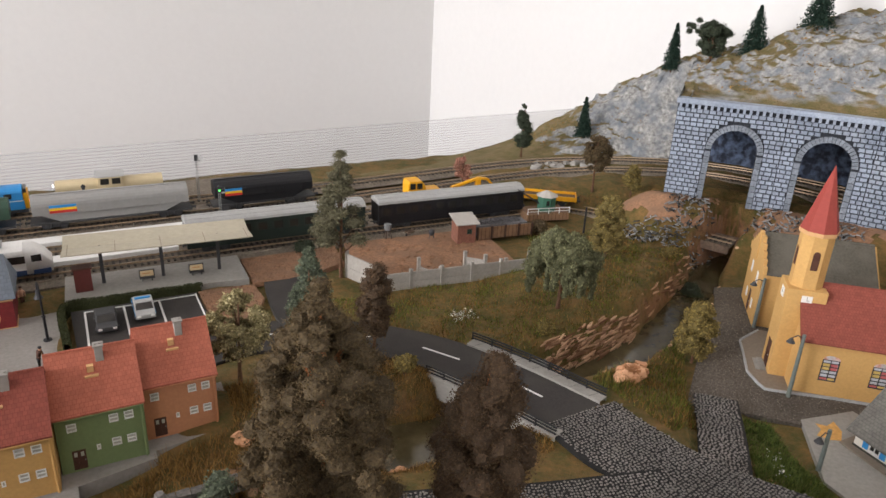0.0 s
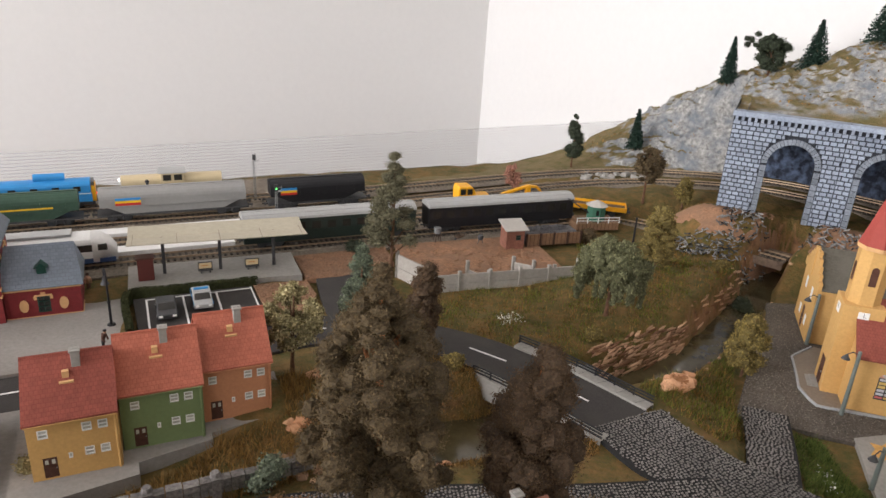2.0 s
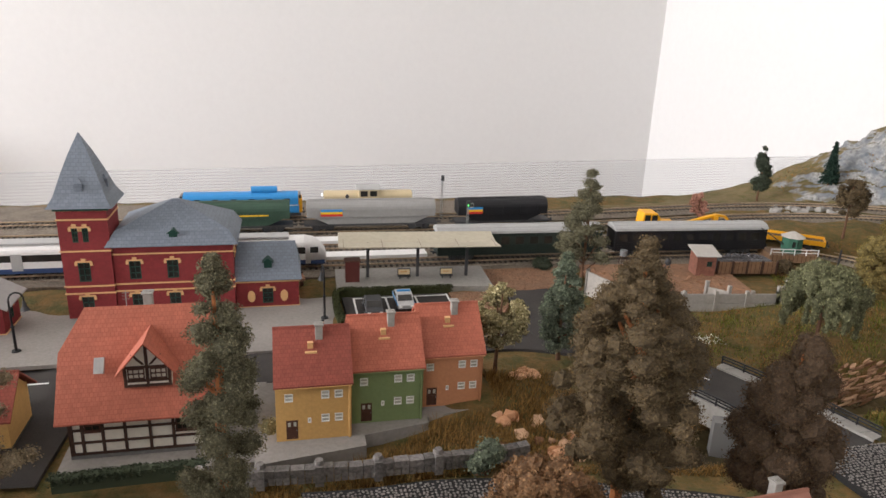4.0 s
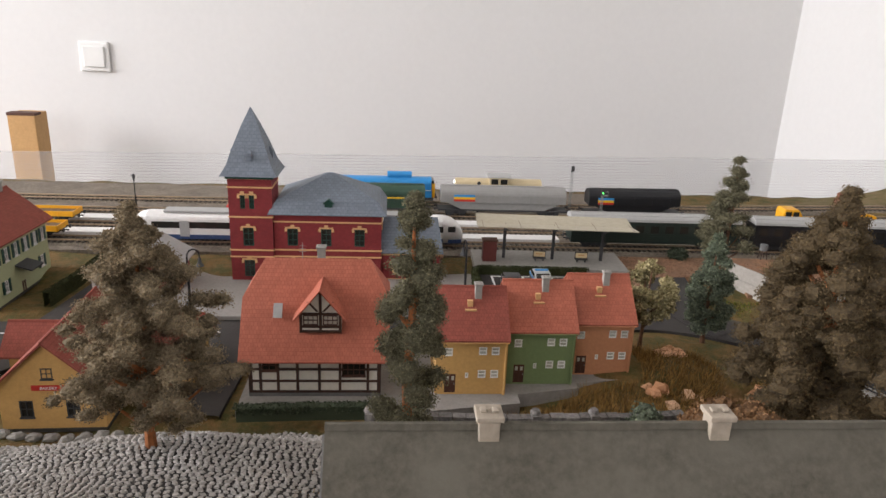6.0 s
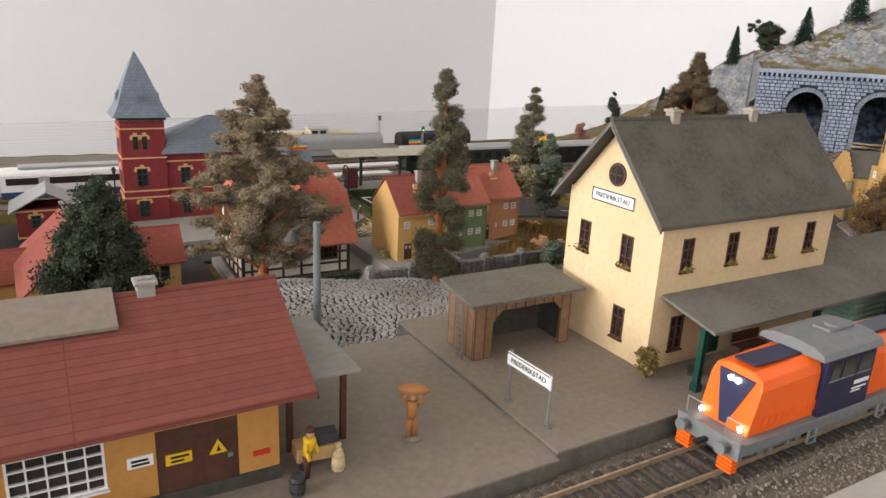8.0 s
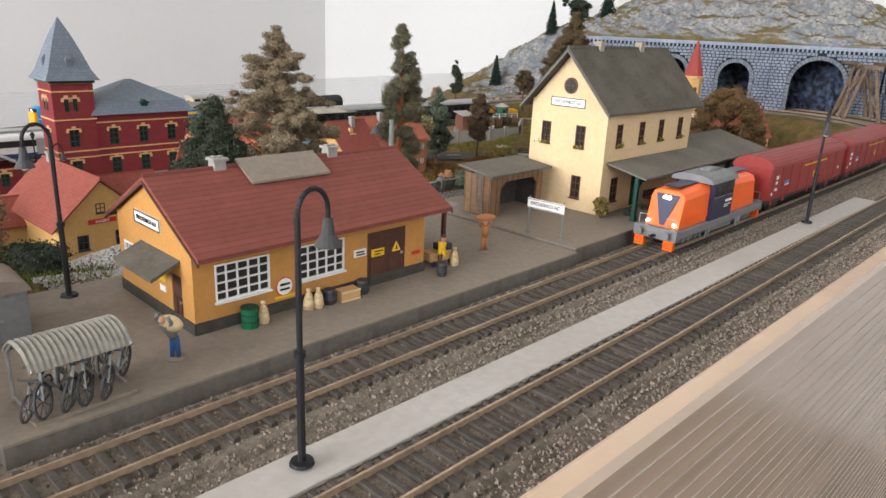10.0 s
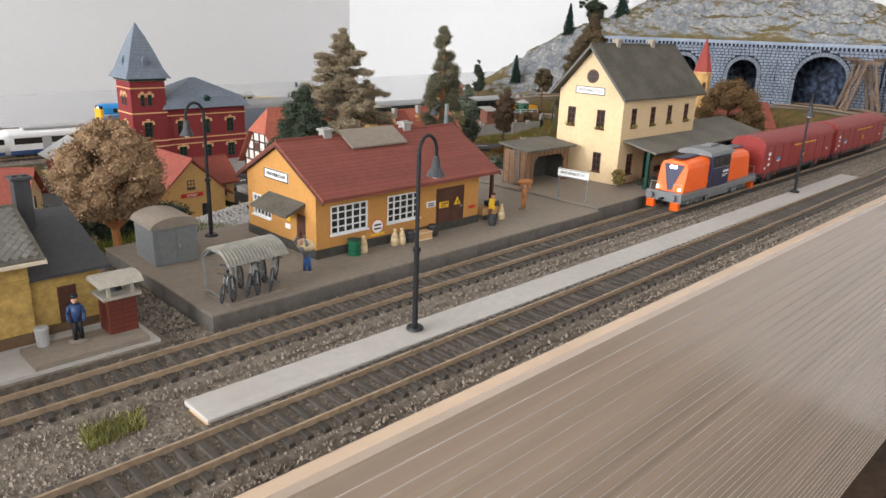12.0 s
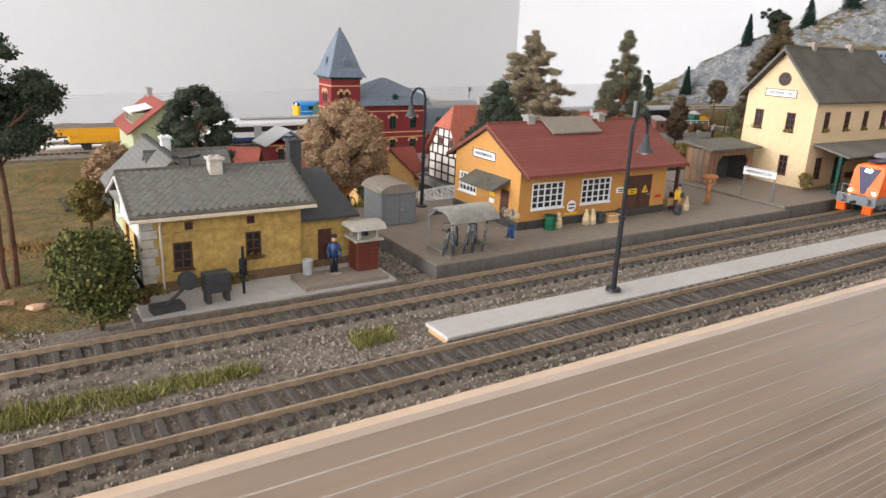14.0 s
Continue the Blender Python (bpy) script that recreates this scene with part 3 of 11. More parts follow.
ribbed_sheet("clear ribbed plastic sheet standing along the back edge", 1.232, -0.86, 1.08, -0.03, 0.0595, 0.0052, thick=0.0005, tilt=-0.95)
ribbed_sheet("clear ribbed plastic sheet on the wooden front edge", TY0 - 0.017, TX0, TX1, -0.26, 0.0705, 0.0085, FRONTSHEET, FRONTRIB, 0.0005)

# ---- plan of the tracks ----
ZT = 0.0575
LINE_B = catmull([(-1.34, 1.032, 0.0), (-0.6, 1.032, 0.0), (-0.1, 1.035, 0.0), (0.2, 1.028, 0.002), (0.4, 1.018, 0.008), (0.58, 1.006, 0.016), (0.7, 0.982, 0.023),
                  (0.8, 0.93, 0.031), (0.88, 0.85, 0.039), (0.93, 0.74, 0.045), (0.955, 0.6, 0.05), (0.95, 0.43, 0.054), (0.9, 0.28, 0.057), (0.8, 0.16, ZT), (0.65, 0.09, ZT),
                  (0.45, 0.055, ZT), (0.2, 0.049, ZT), (-0.1, 0.0475, ZT), (-0.5, 0.044, ZT), (-0.9, 0.04, ZT), (-1.34, 0.036, ZT)])
LINE_A = offset(LINE_B, 0.07)
LINE_C = catmull([(-1.34, 0.955, 0.0), (0.1, 0.955, 0.0), (0.35, 0.952, 0.0), (0.5, 0.94, 0.0), (0.6, 0.893, 0.0), (0.675, 0.82, 0.0), (0.725, 0.735, 0.0), (0.765, 0.65, 0.0)])
LINE_D = catmull([(-1.34, 0.885, 0.0), (-0.3, 0.885, 0.0), (0.2, 0.885, 0.0), (0.62, 0.868, 0.0)])
CEN = Vector((0.45, 0.53, 0))
WALL_PTS = [(0.722, 0.757), (0.815, 0.644), (0.875, 0.55), (0.935, 0.415), (0.985, 0.215)]
RIVER_Y = lambda x: float(np.interp(x, [p[0] for p in RIVER[::-1]], [p[1] for p in RIVER[::-1]]))
RIVER = [(0.79, 0.67), (0.72, 0.65), (0.66, 0.61), (0.58, 0.568), (0.5, 0.527), (0.43, 0.506), (0.36, 0.495), (0.28, 0.478), (0.2, 0.462), (0.13, 0.47)]
ROAD = catmull([(-0.75, 0.62, -0.012), (-0.45, 0.628, -0.013), (-0.3, 0.632, -0.012), (-0.15, 0.63, -0.008), (-0.02, 0.64, -0.003), (0.08, 0.655, -0.003), (0.16, 0.625, -0.002), (0.225, 0.565, -0.001), (0.265, 0.49, 0.0), (0.297, 0.405, 0.0)])
ROAD_LEFT = catmull([(-0.337, 0.66, -0.012), (-0.335, 0.57, -0.013), (-0.338, 0.5, -0.012), (-0.339, 0.478, -0.0125)])
ROAD_BAKE = catmull([(-0.62, 0.44, -0.01), (-0.56, 0.53, -0.012), (-0.52, 0.6, -0.013), (-0.5, 0.72, -0.012), (-0.49, 0.8, -0.01)])
COB = catmull([(0.3, 0.41, 0.0), (0.302, 0.36, 0.002), (0.31, 0.29, 0.01), (0.33, 0.2, 0.03)])
COB_STREET = catmull([(0.295, 0.292, 0.008), (0.2, 0.324, 0.004), (0.12, 0.354, 0.003), (0.04, 0.378, 0.003), (-0.03, 0.389, 0.004), (-0.09, 0.387, 0.005), (-0.13, 0.383, 0.01)])
COB_LANE = catmull([(0.325, 0.275, 0.003), (0.365, 0.31, -0.006), (0.41, 0.352, -0.014), (0.455, 0.398, -0.0195)])


CHURCHYARD = [(0.425, 0.405), (0.47, 0.365), (0.53, 0.3), (0.66, 0.24), (0.74, 0.4), (0.72, 0.56), (0.66, 0.585), (0.6, 0.53), (0.51, 0.47)]
ROAD_NORTH = catmull([(0.16, 0.615, -0.002), (0.14, 0.66, -0.002), (0.14, 0.715, -0.001), (0.15, 0.78, 0.0)])


def ground(x, y):
    """Height of the scenery."""
    edge = 0.20 + 0.02 * math.sin(9 * x)
    far = 0.44 - 0.07 * smoothstep(-0.2, -0.08, x) - 0.09 * smoothstep(0.16, 0.3, x)
    edge += 0.075 * smoothstep(-0.18, -0.08, x) - 0.17 * smoothstep(0.15, 0.3, x)
    s = smoothstep(edge, far, y)
    z = 0.055 * (1 - s) + (-0.014 if x < -0.2 else -0.014 + 0.012 * smoothstep(-0.2, 0.0, x)) * s * (1 - smoothstep(0.74, 0.8, y))
    z += -0.004 * smoothstep(0.74, 0.8, y)
    low = smoothstep(0.34, 0.46, x) * smoothstep(0.0, 0.04, RIVER_Y(x) - y) * smoothstep(0.13, 0.21, y)
    z = z * (1 - low) - 0.0245 * low
    # the embankment that climbs to the gallery
    if x > 0.3:
        db, a = near_polyline(x, y, [(p.x, p.y) for p in LINE_B[::6]])
        zb = LINE_B[min(len(LINE_B) - 1, int(a * (len(LINE_B) - 1)))].z - 0.003
        w = 1 - smoothstep(0.05, 0.17, db)
        da = math.hypot(x - CEN.x, y - CEN.y)
        if da > 0.45 and x > 0.55:
            w = max(w, smoothstep(0.62, 0.8, x) * smoothstep(0.3, 0.4, da))
        z = z * (1 - w) + zb * w
        d, a = near_polyline(x, y, WALL_PTS)
        if d < 0.1:
            z = max(z, 0.05 * (1 - smoothstep(0.012, 0.1, d)) - 0.02 * smoothstep(0.05, 0.1, d))
    # meadow between the yard and the stream, and the bank by the siding
    z += 0.012 * smoothstep(0.3, 0.45, x) * (1 - smoothstep(0.56, 0.66, x)) * smoothstep(0.53, 0.58, y) * (1 - smoothstep(0.66, 0.7, y))
    # the cobbled hill keeps its height up to a brow and then drops to the street
    if -0.56 < x < -0.1 and 0.19 < y < 0.48:
        brow = float(np.interp(x, [-0.56, -0.45, -0.39, -0.33, -0.29, -0.17, -0.1], [0.02, 0.03, 0.037, 0.048, 0.046, 0.03, 0.02]))
        zh = 0.055 + (brow - 0.055) * smoothstep(0.2, 0.35, y) if y < 0.35 else brow + (-0.014 - brow) * smoothstep(0.345, 0.46, y)
        wh = smoothstep(-0.56, -0.47, x) * (1 - smoothstep(-0.17, -0.11, x))
        z = z * (1 - wh) + zh * wh
    # mounds beside the road bridge
    z += 0.018 * math.exp(-((x - 0.2) ** 2 / 0.0012 + (y - 0.535) ** 2 / 0.0009))
    z += 0.012 * math.exp(-((x - 0.03) ** 2 / 0.004 + (y - 0.53) ** 2 / 0.0016))
    z += 0.004 * noise.noise(Vector((x * 22, y * 22, 0.3))) * smoothstep(0.0, 0.03, abs(y - 0.02) - 0.06)
    d, a = near_polyline(x, y, RIVER)
    w = 0.02 + 0.02 * smoothstep(0.55, 1.0, a) + 0.004 * noise.noise(Vector((x * 40, y * 40, 7)))
    z = z * smoothstep(w * 0.7, w * 1.5, d) + (-0.046) * (1 - smoothstep(w * 0.7, w * 1.5, d)) if d < w * 1.5 else z
    for line, half in ((ROAD, 0.036), (ROAD_LEFT, 0.028), (ROAD_BAKE, 0.03), (ROAD_NORTH, 0.03), (COB, 0.042), (COB_STREET, 0.03), (COB_LANE, 0.022)):
        dl, al = near_polyline(x, y, [(p.x, p.y) for p in line[::3]])
        if dl < half * 1.5 and x < (0.47 if line is COB_LANE else 0.42) and not (line is ROAD and d < 0.045):
            zr = line[min(len(line) - 1, int(al * (len(line) - 1)))].z - 0.003
            k = 1 - smoothstep(half, half * 1.5, dl)
            z = z * (1 - k) + min(z, zr) * k if line in (ROAD, ROAD_LEFT, ROAD_BAKE, ROAD_NORTH) else z * (1 - k) + zr * k
    if 0.42 < x < 0.75 and inside(x, y, CHURCHYARD):
        z = min(z, -0.0245)
    # flat beds under the tracks
    if y < 0.07 and x < 0.62:
        z = min(z, 0.054)
    if y > 0.84 and x < 0.55:
        z = min(z, -0.003)
    return z


def grid_sheet(x0, x1, y0, y1, step, height, keep=None):
    s = Shape()
    nx, ny = int((x1 - x0) / step) + 1, int((y1 - y0) / step) + 1
    for j in range(ny):
        for i in range(nx):
            x, y = x0 + (x1 - x0) * i / (nx - 1), y0 + (y1 - y0) * j / (ny - 1)
            s.v.append((x, y, height(x, y)))
    for j in range(ny - 1):
        for i in range(nx - 1):
            k = j * nx + i
            if keep is None or keep(*s.v[k][:2]):
                s.f.append((k, k + 1, k + nx + 1, k + nx))
                s.s.append(0)
    return s


def scenery(name, label, x0, x1, material, step):
    return tagged(part(name, grid_sheet(x0, x1, TY0, TY1, step, ground), material, smooth=True), label, "ground", kind="structure")


scenery("ground", "flocked model scenery of meadow and earth", TX0, TX1, MEADOW, 0.0085)
RP = catmull([(x, y, -0.034) for x, y in RIVER], 0.01)
water = ribbon(RP, [(0.055, 0), (0.0, 0.0), (-0.055, 0)])
tagged(part("water", water, WATER), "murky olive stream of cast resin", "stream", kind="structure")


def surface(name, label, path, half, material, lift, kind="road"):
    """A road laid over the scenery, with a slight crown."""
    return tagged(part(name, ribbon(path, [(half, lift - 0.004), (half, lift), (half * 0.5, lift + 0.0006), (-half * 0.5, lift + 0.0006), (-half, lift), (-half, lift - 0.004)]), material, smooth=False), label, kind, kind="structure")


surface("road", "dark asphalt village road", ROAD, 0.03, ASPHALT, 0.0)
surface("road", "dark asphalt side street", ROAD_LEFT, 0.022, ASPHALT, 0.0006)
surface("road", "dark asphalt street past the bakery", ROAD_BAKE, 0.026, ASPHALT, 0.0012)
surface("road", "dark asphalt road up to the platform", ROAD_NORTH, 0.026, ASPHALT, 0.0009)
COBBED = [surface("road", "grey cobbled street", COB, 0.04, STONEDARK, 0.0008), surface("road", "grey cobbled street", COB_STREET, 0.028, STONEDARK, 0.0012), surface("road", "grey cobbled lane", COB_LANE, 0.02, STONEDARK, 0.0016)]
for i in range(9, len(ROAD) - 6, 9):
    a, b = ROAD[i], ROAD[min(i + 4, len(ROAD) - 1)]
    d = (b - a).normalized()
    sl = Shape()
    sd = Vector((-d.y, d.x, 0)) * 0.0012
    up = Vector((0, 0, 0.0013))
    sl.add([a - sd + up, a + sd + up, b + sd + up, b - sd + up], [(3, 2, 1, 0)])
    tagged(part("trim", sl, WHITE), "white dash painted on the road", "road marking", kind="structure")


def patch(name, label, poly, z, material, thick=0.004, category="pavement", bevel=0.0):
    return tagged(part(name, Shape().prism(poly, "z", z - thick, z), material, bevel=bevel), label, category, kind="structure")


patch("pavement", "grey paved station forecourt", [(-0.47, 0.655), (-0.13, 0.66), (-0.085, 0.7), (-0.085, 0.845), (-0.47, 0.845)], -0.006, PAVE)
patch("pavement", "grey station platform under the canopy", [(-0.082, 0.795), (0.107, 0.778), (0.11, 0.852), (-0.08, 0.857)], 0.005, CONCRETE, 0.012)
patch("pavement", "grey house terrace", [(-0.165, 0.455), (-0.083, 0.468), (-0.083, 0.482), (-0.03, 0.492), (-0.03, 0.5), (0.03, 0.51), (0.033, 0.575), (-0.165, 0.575)], 0.0045, PAVE, 0.012)
patch("pavement", "grey paved strip beside the timber house", [(-0.305, 0.478), (-0.16, 0.478), (-0.16, 0.6), (-0.305, 0.6)], -0.008, PAVE, 0.01)
patch("pavement", "dark parking lot with white lines", [(-0.075, 0.68), (0.05, 0.672), (0.047, 0.772), (-0.078, 0.772)], 0.001, ASPHALT, 0.008)
for (x0, y0, x1, y1) in ((-0.066, 0.69, -0.064, 0.765), (-0.029, 0.69, -0.027, 0.765), (0.006, 0.69, 0.008, 0.765), (0.0445, 0.68, 0.046, 0.768), (-0.066, 0.7645, 0.044, 0.7658)):
    tagged(part("trim", Shape().box(x0, y0, 0.0008, x1, y1, 0.0018), WHITE), "white painted parking line", "road marking", kind="structure")
patch("pavement", "grey gravel church square", CHURCHYARD, -0.0212, GRAVEL, 0.008)
patch("pavement", "red-brown gravel ground at the platform's end", [(0.111, 0.772), (0.112, 0.846), (0.235, 0.846), (0.228, 0.79), (0.19, 0.775), (0.15, 0.768)], 0.0016, REDSOIL, 0.008)
patch("pavement", "brown gravel strip beside the parking lot", [(0.051, 0.682), (0.049, 0.775), (0.11, 0.77), (0.112, 0.73), (0.09, 0.69)], 0.0008, REDSOIL, 0.008)
patch("pavement", "red earth works yard", [(0.225, 0.712), (0.43, 0.693), (0.45, 0.835), (0.25, 0.85)], 0.0015, REDSOIL, 0.008)
patch("pavement", "grey ballast bed of the station tracks", [(TX0, 0.848), (0.3, 0.848), (0.56, 0.838), (0.6, 0.86), (0.44, 0.985), (0.2, 1.0), (0.2, 1.215), (TX0, 1.215)], -0.0012, BALLAST, 0.006)
patch("pavement", "gravel bed along the front tracks", [(TX0, TY0 + 0.001), (0.6, TY0 + 0.001), (0.6, 0.085), (-0.2, 0.078), (TX0, 0.078)], 0.0555, BALLAST, 0.006)


patch("pavement", "coarse grey gravel beside the goods platform", [(-0.668, 0.079), (-0.608, 0.079), (-0.608, 0.205), (-0.64, 0.21), (-0.668, 0.2)], 0.0562, GRAVEL, 0.006)


# ---- tracks ----
def track(label, path, bed=True, sleepers=True, pitch=0.0075, pieces=False):
    t = thing("railway_track", label, "railway track", kind="structure")
    if bed:
        part("ballast_bed", ribbon(path, [(0.023, -0.005), (0.0175, 0.0004), (-0.0175, 0.0004), (-0.023, -0.005)]), BALLAST, t)
    for d in (0.00875, -0.00875):
        part("rail", ribbon(offset(path, d), [(0.0006, 0.002), (0.0005, 0.0042), (-0.0005, 0.0042), (-0.0006, 0.002)]), RAIL, t)
    base = mesh_of(Shape().prism([(-0.0015, 0), (0.0015, 0), (0.0012, 0.0018), (-0.0012, 0.0018)], "y", -0.0148, 0.0148), SLEEPER)
    joined, run, count = Shape(), 0.0, 0
    for i in range(len(path) - 1):
        seg = (path[i + 1] - path[i]).length
        while run < seg:
            p = path[i].lerp(path[i + 1], run / seg)
            d = path[i + 1] - path[i]
            m = pose(p.x, p.y, p.z + 0.0004, 0, 0, math.degrees(math.atan2(d.y, d.x)))
            if pieces and -0.95 < p.x < 0.35 and p.y < 0.2 and count < 290:
                o = new("sleeper", base)
                o.parent = t
                o.matrix_basis = m
                count += 1
            else:
                joined.prism([(-0.0015, 0), (0.0015, 0), (0.0012, 0.0018), (-0.0012, 0.0018)], "y", -0.0148, 0.0148, m)
            run += pitch
        run -= seg
    if joined.v:
        tagged(part("sleepers", joined, SLEEPER, t), kind="stuff")
    return t


track("main line with rusty rails climbing round to the front", LINE_B, pieces=True)
track("outer main line with rusty rails along the front edge", LINE_A, pieces=True)
track("yard siding that ends beyond the stream", LINE_C)
track("station track with rusty rails", LINE_D)

# ---- platforms ----
strip = thing("platform_strip", "pale painted narrow platform between the front tracks", "platform")
part("top_board", Shape().box(-0.648, -0.0105, 0.0582, 0.095, 0.0085, 0.0602), STRIP, strip, bevel=0.0005)
part("base_board", Shape().box(-0.6465, -0.0098, 0.054, 0.0935, 0.0078, 0.0582), CARDBOARD, strip, "tan bare wooden edge")
for y, label, x0, x1 in ((0.988, "white narrow platform between station tracks", -1.1, 0.1), (0.919, "white narrow platform between station tracks", -1.2, 0.05)):
    tagged(part("platform_strip", Shape().box(x0, y - 0.011, -0.003, x1, y + 0.011, 0.0045), WHITE, bevel=0.0006), label, "platform")


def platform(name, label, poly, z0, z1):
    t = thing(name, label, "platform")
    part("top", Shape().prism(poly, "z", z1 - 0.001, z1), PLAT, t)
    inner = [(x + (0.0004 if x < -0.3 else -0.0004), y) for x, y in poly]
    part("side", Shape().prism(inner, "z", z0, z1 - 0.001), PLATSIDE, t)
    return t


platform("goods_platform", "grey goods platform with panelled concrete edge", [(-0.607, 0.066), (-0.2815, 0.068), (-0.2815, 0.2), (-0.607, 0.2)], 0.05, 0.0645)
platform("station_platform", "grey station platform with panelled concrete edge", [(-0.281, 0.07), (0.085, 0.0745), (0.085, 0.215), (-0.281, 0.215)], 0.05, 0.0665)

# ---- gallery wall with arches ----
gal = thing("tunnel_gallery", "blue-grey stone gallery wall with arches along the mountain", "tunnel gallery")
blocks = []
ZG0, ZG1 = 0.045, 0.188


def gallery_face(p, q, arches, top_notch=True):
    """arches: (centre along, half width, spring height)."""
    p, q = Vector((*p, 0)), Vector((*q, 0))
    L = (q - p).length
    d = (q - p).normalized()
    m = Matrix.Translation(p) @ Matrix.Rotation(math.atan2(d.y, d.x), 4, "Z")
    th = 0.014

    # backing wall with real openings, in narrow upright strips
    s = Shape()
    cuts = [0.0, L]
    for c, w, sp in arches:
        cuts += [c + w * math.sin(math.radians(a)) for a in range(-90, 91, 10)]
    cuts = sorted(u for u in cuts if -1e-6 <= u <= L + 1e-6)
    for a, b in zip(cuts, cuts[1:]):
        zb = [ZG0, ZG0]
        for c, w, sp in arches:
            if c - w - 1e-6 <= (a + b) / 2 <= c + w:
                zb = [sp + math.sqrt(max(0, w * w - (u - c) ** 2)) for u in (a, b)]
        s.add([(a, 0, zb[0]), (b, 0, zb[1]), (b, 0, ZG1), (a, 0, ZG1), (a, th, zb[0]), (b, th, zb[1]), (b, th, ZG1), (a, th, ZG1)],
              [(0, 1, 2, 3), (7, 6, 5, 4), (0, 4, 5, 1), (3, 2, 6, 7), (0, 3, 7, 4), (1, 5, 6, 2)], m)
    part("wall", s.weld(), JOINT, gal, "black joints of the stone wall")
    # courses of blocks
    rows = 21
    rh = (ZG1 - 0.009 - ZG0) / rows
    for r in range(rows):
        z = ZG0 + r * rh
        u = -0.0045 if r % 2 else 0.0
        while u < L:
            w = random.uniform(0.0078, 0.0104)
            a, b = max(u, 0.0), min(u + w, L)
            u += w
            for c, w, sp in arches:
                g = w + 0.0082
                low = max(0.0, z - sp)
                h = math.sqrt(g * g - low * low) if low < g else 0.0
                if h:
                    if c - h <= a and b <= c + h:
                        b = a
                    elif a < c - h < b:
                        b = c - h
                    elif a < c + h < b:
                        a = c + h
            if b - a > 0.0018:
                blocks.append((m, a + 0.0005, b - 0.0005, z + 0.0005, z + rh - 0.0005))
    # arch stones
    for c, w, sp in arches:
        n = 22
        for k in range(n):
            a0, a1 = math.pi * (k + 0.06) / n, math.pi * (k + 0.94) / n
            r0, r1 = w, w + 0.008
            pts = [(c - r0 * math.cos(a0), sp + r0 * math.sin(a0)), (c - r0 * math.cos(a1), sp + r0 * math.sin(a1)), (c - r1 * math.cos(a1), sp + r1 * math.sin(a1)), (c - r1 * math.cos(a0), sp + r1 * math.sin(a0))]
            part("arch_stone", Shape().prism(pts, "y", -0.0025, 0.004, m), ARCHST, gal)
        for side in (-1, 1):
            z = ZG0
            while z < sp - 0.003:
                e = c + side * (w + 0.004)
                part("arch_stone", Shape().box(e - 0.0038, -0.0025, z + 0.0004, e + 0.0038, 0.004, min(z + 0.0085, sp) - 0.0004, m), ARCHST, gal)
                z += 0.0085
    # cornice, with little corbels under it
    part("cornice", Shape().box(-0.002, -0.005, ZG1 - 0.003, L + 0.002, th + 0.003, ZG1 + 0.004, m), BLOCK, gal, "pale blue coping", bevel=0.0008)
    u = 0.004
    while u < L - 0.004:
        part("corbel", Shape().box(u - 0.0018, -0.0042, ZG1 - 0.009, u + 0.0018, 0.001, ZG1 - 0.003, m), BLOCK, gal)
        u += 0.0085


gallery_face(WALL_PTS[0], WALL_PTS[1], [(0.0855, 0.0305, 0.124)])
gallery_face(WALL_PTS[1], WALL_PTS[2], [(0.0575, 0.0305, 0.124)])
gallery_face(WALL_PTS[2], WALL_PTS[3], [(0.078, 0.031, 0.12)])
gallery_face(WALL_PTS[3], WALL_PTS[4], [(0.092, 0.05, 0.115)])
gallery_face((0.9855, 0.2125), (1.035, 0.03), [])
blocks.sort(key=lambda b: (b[0] @ Vector((b[1], 0, 0))).y < 0.5)
unit = mesh_of(Shape().add([(0, 0, 0), (1, 0, 0), (1, 0, 1), (0, 0, 1), (0.06, -1, 0.08), (0.94, -1, 0.08), (0.94, -1, 0.92), (0.06, -1, 0.92)],
                           [(4, 5, 6, 7), (0, 1, 5, 4), (1, 2, 6, 5), (2, 3, 7, 6), (3, 0, 4, 7)]), BLOCK)
rest = Shape()
for k, (m, a, b, z0, z1) in enumerate(blocks):
    mm = m @ Matrix.Translation((a, 0, z0)) @ Matrix.Diagonal((b - a, random.uniform(0.0012, 0.0022), z1 - z0, 1))
    if k < 300:
        o = new("block", unit)
        o.parent = gal
        o.matrix_basis = mm
    else:
        rest.add([v.co for v in unit.vertices], [tuple(p.vertices) for p in unit.polygons], mm)
tagged(part("masonry", rest, BLOCK, gal), kind="stuff")

# ---- mountain ----
def polar(p):
    return math.atan2(p[1] - CEN.y, p[0] - CEN.x), math.hypot(p[0] - CEN.x, p[1] - CEN.y)


def wall_radius(th):
    """How far the gallery wall stands from the middle of the loop, by bearing."""
    P = [polar(p) for p in WALL_PTS]
    for (a0, r0), (a1, r1) in zip(P, P[1:]):
        if a1 <= th <= a0:
            k = (th - a0) / (a1 - a0)
            return r0 + (r1 - r0) * k
    return P[0][1] if th > P[0][0] else P[-1][1]


TH0, TH1 = polar(WALL_PTS[0])[0], polar(WALL_PTS[-1])[0]
A_POLAR = sorted(polar(p) for p in LINE_A[::4] if p.x > 0.3 and polar(p)[0] > -1.2)


def outer_radius(th):
    return float(np.interp(th, [a for a, _ in A_POLAR], [r for _, r in A_POLAR])) + 0.03


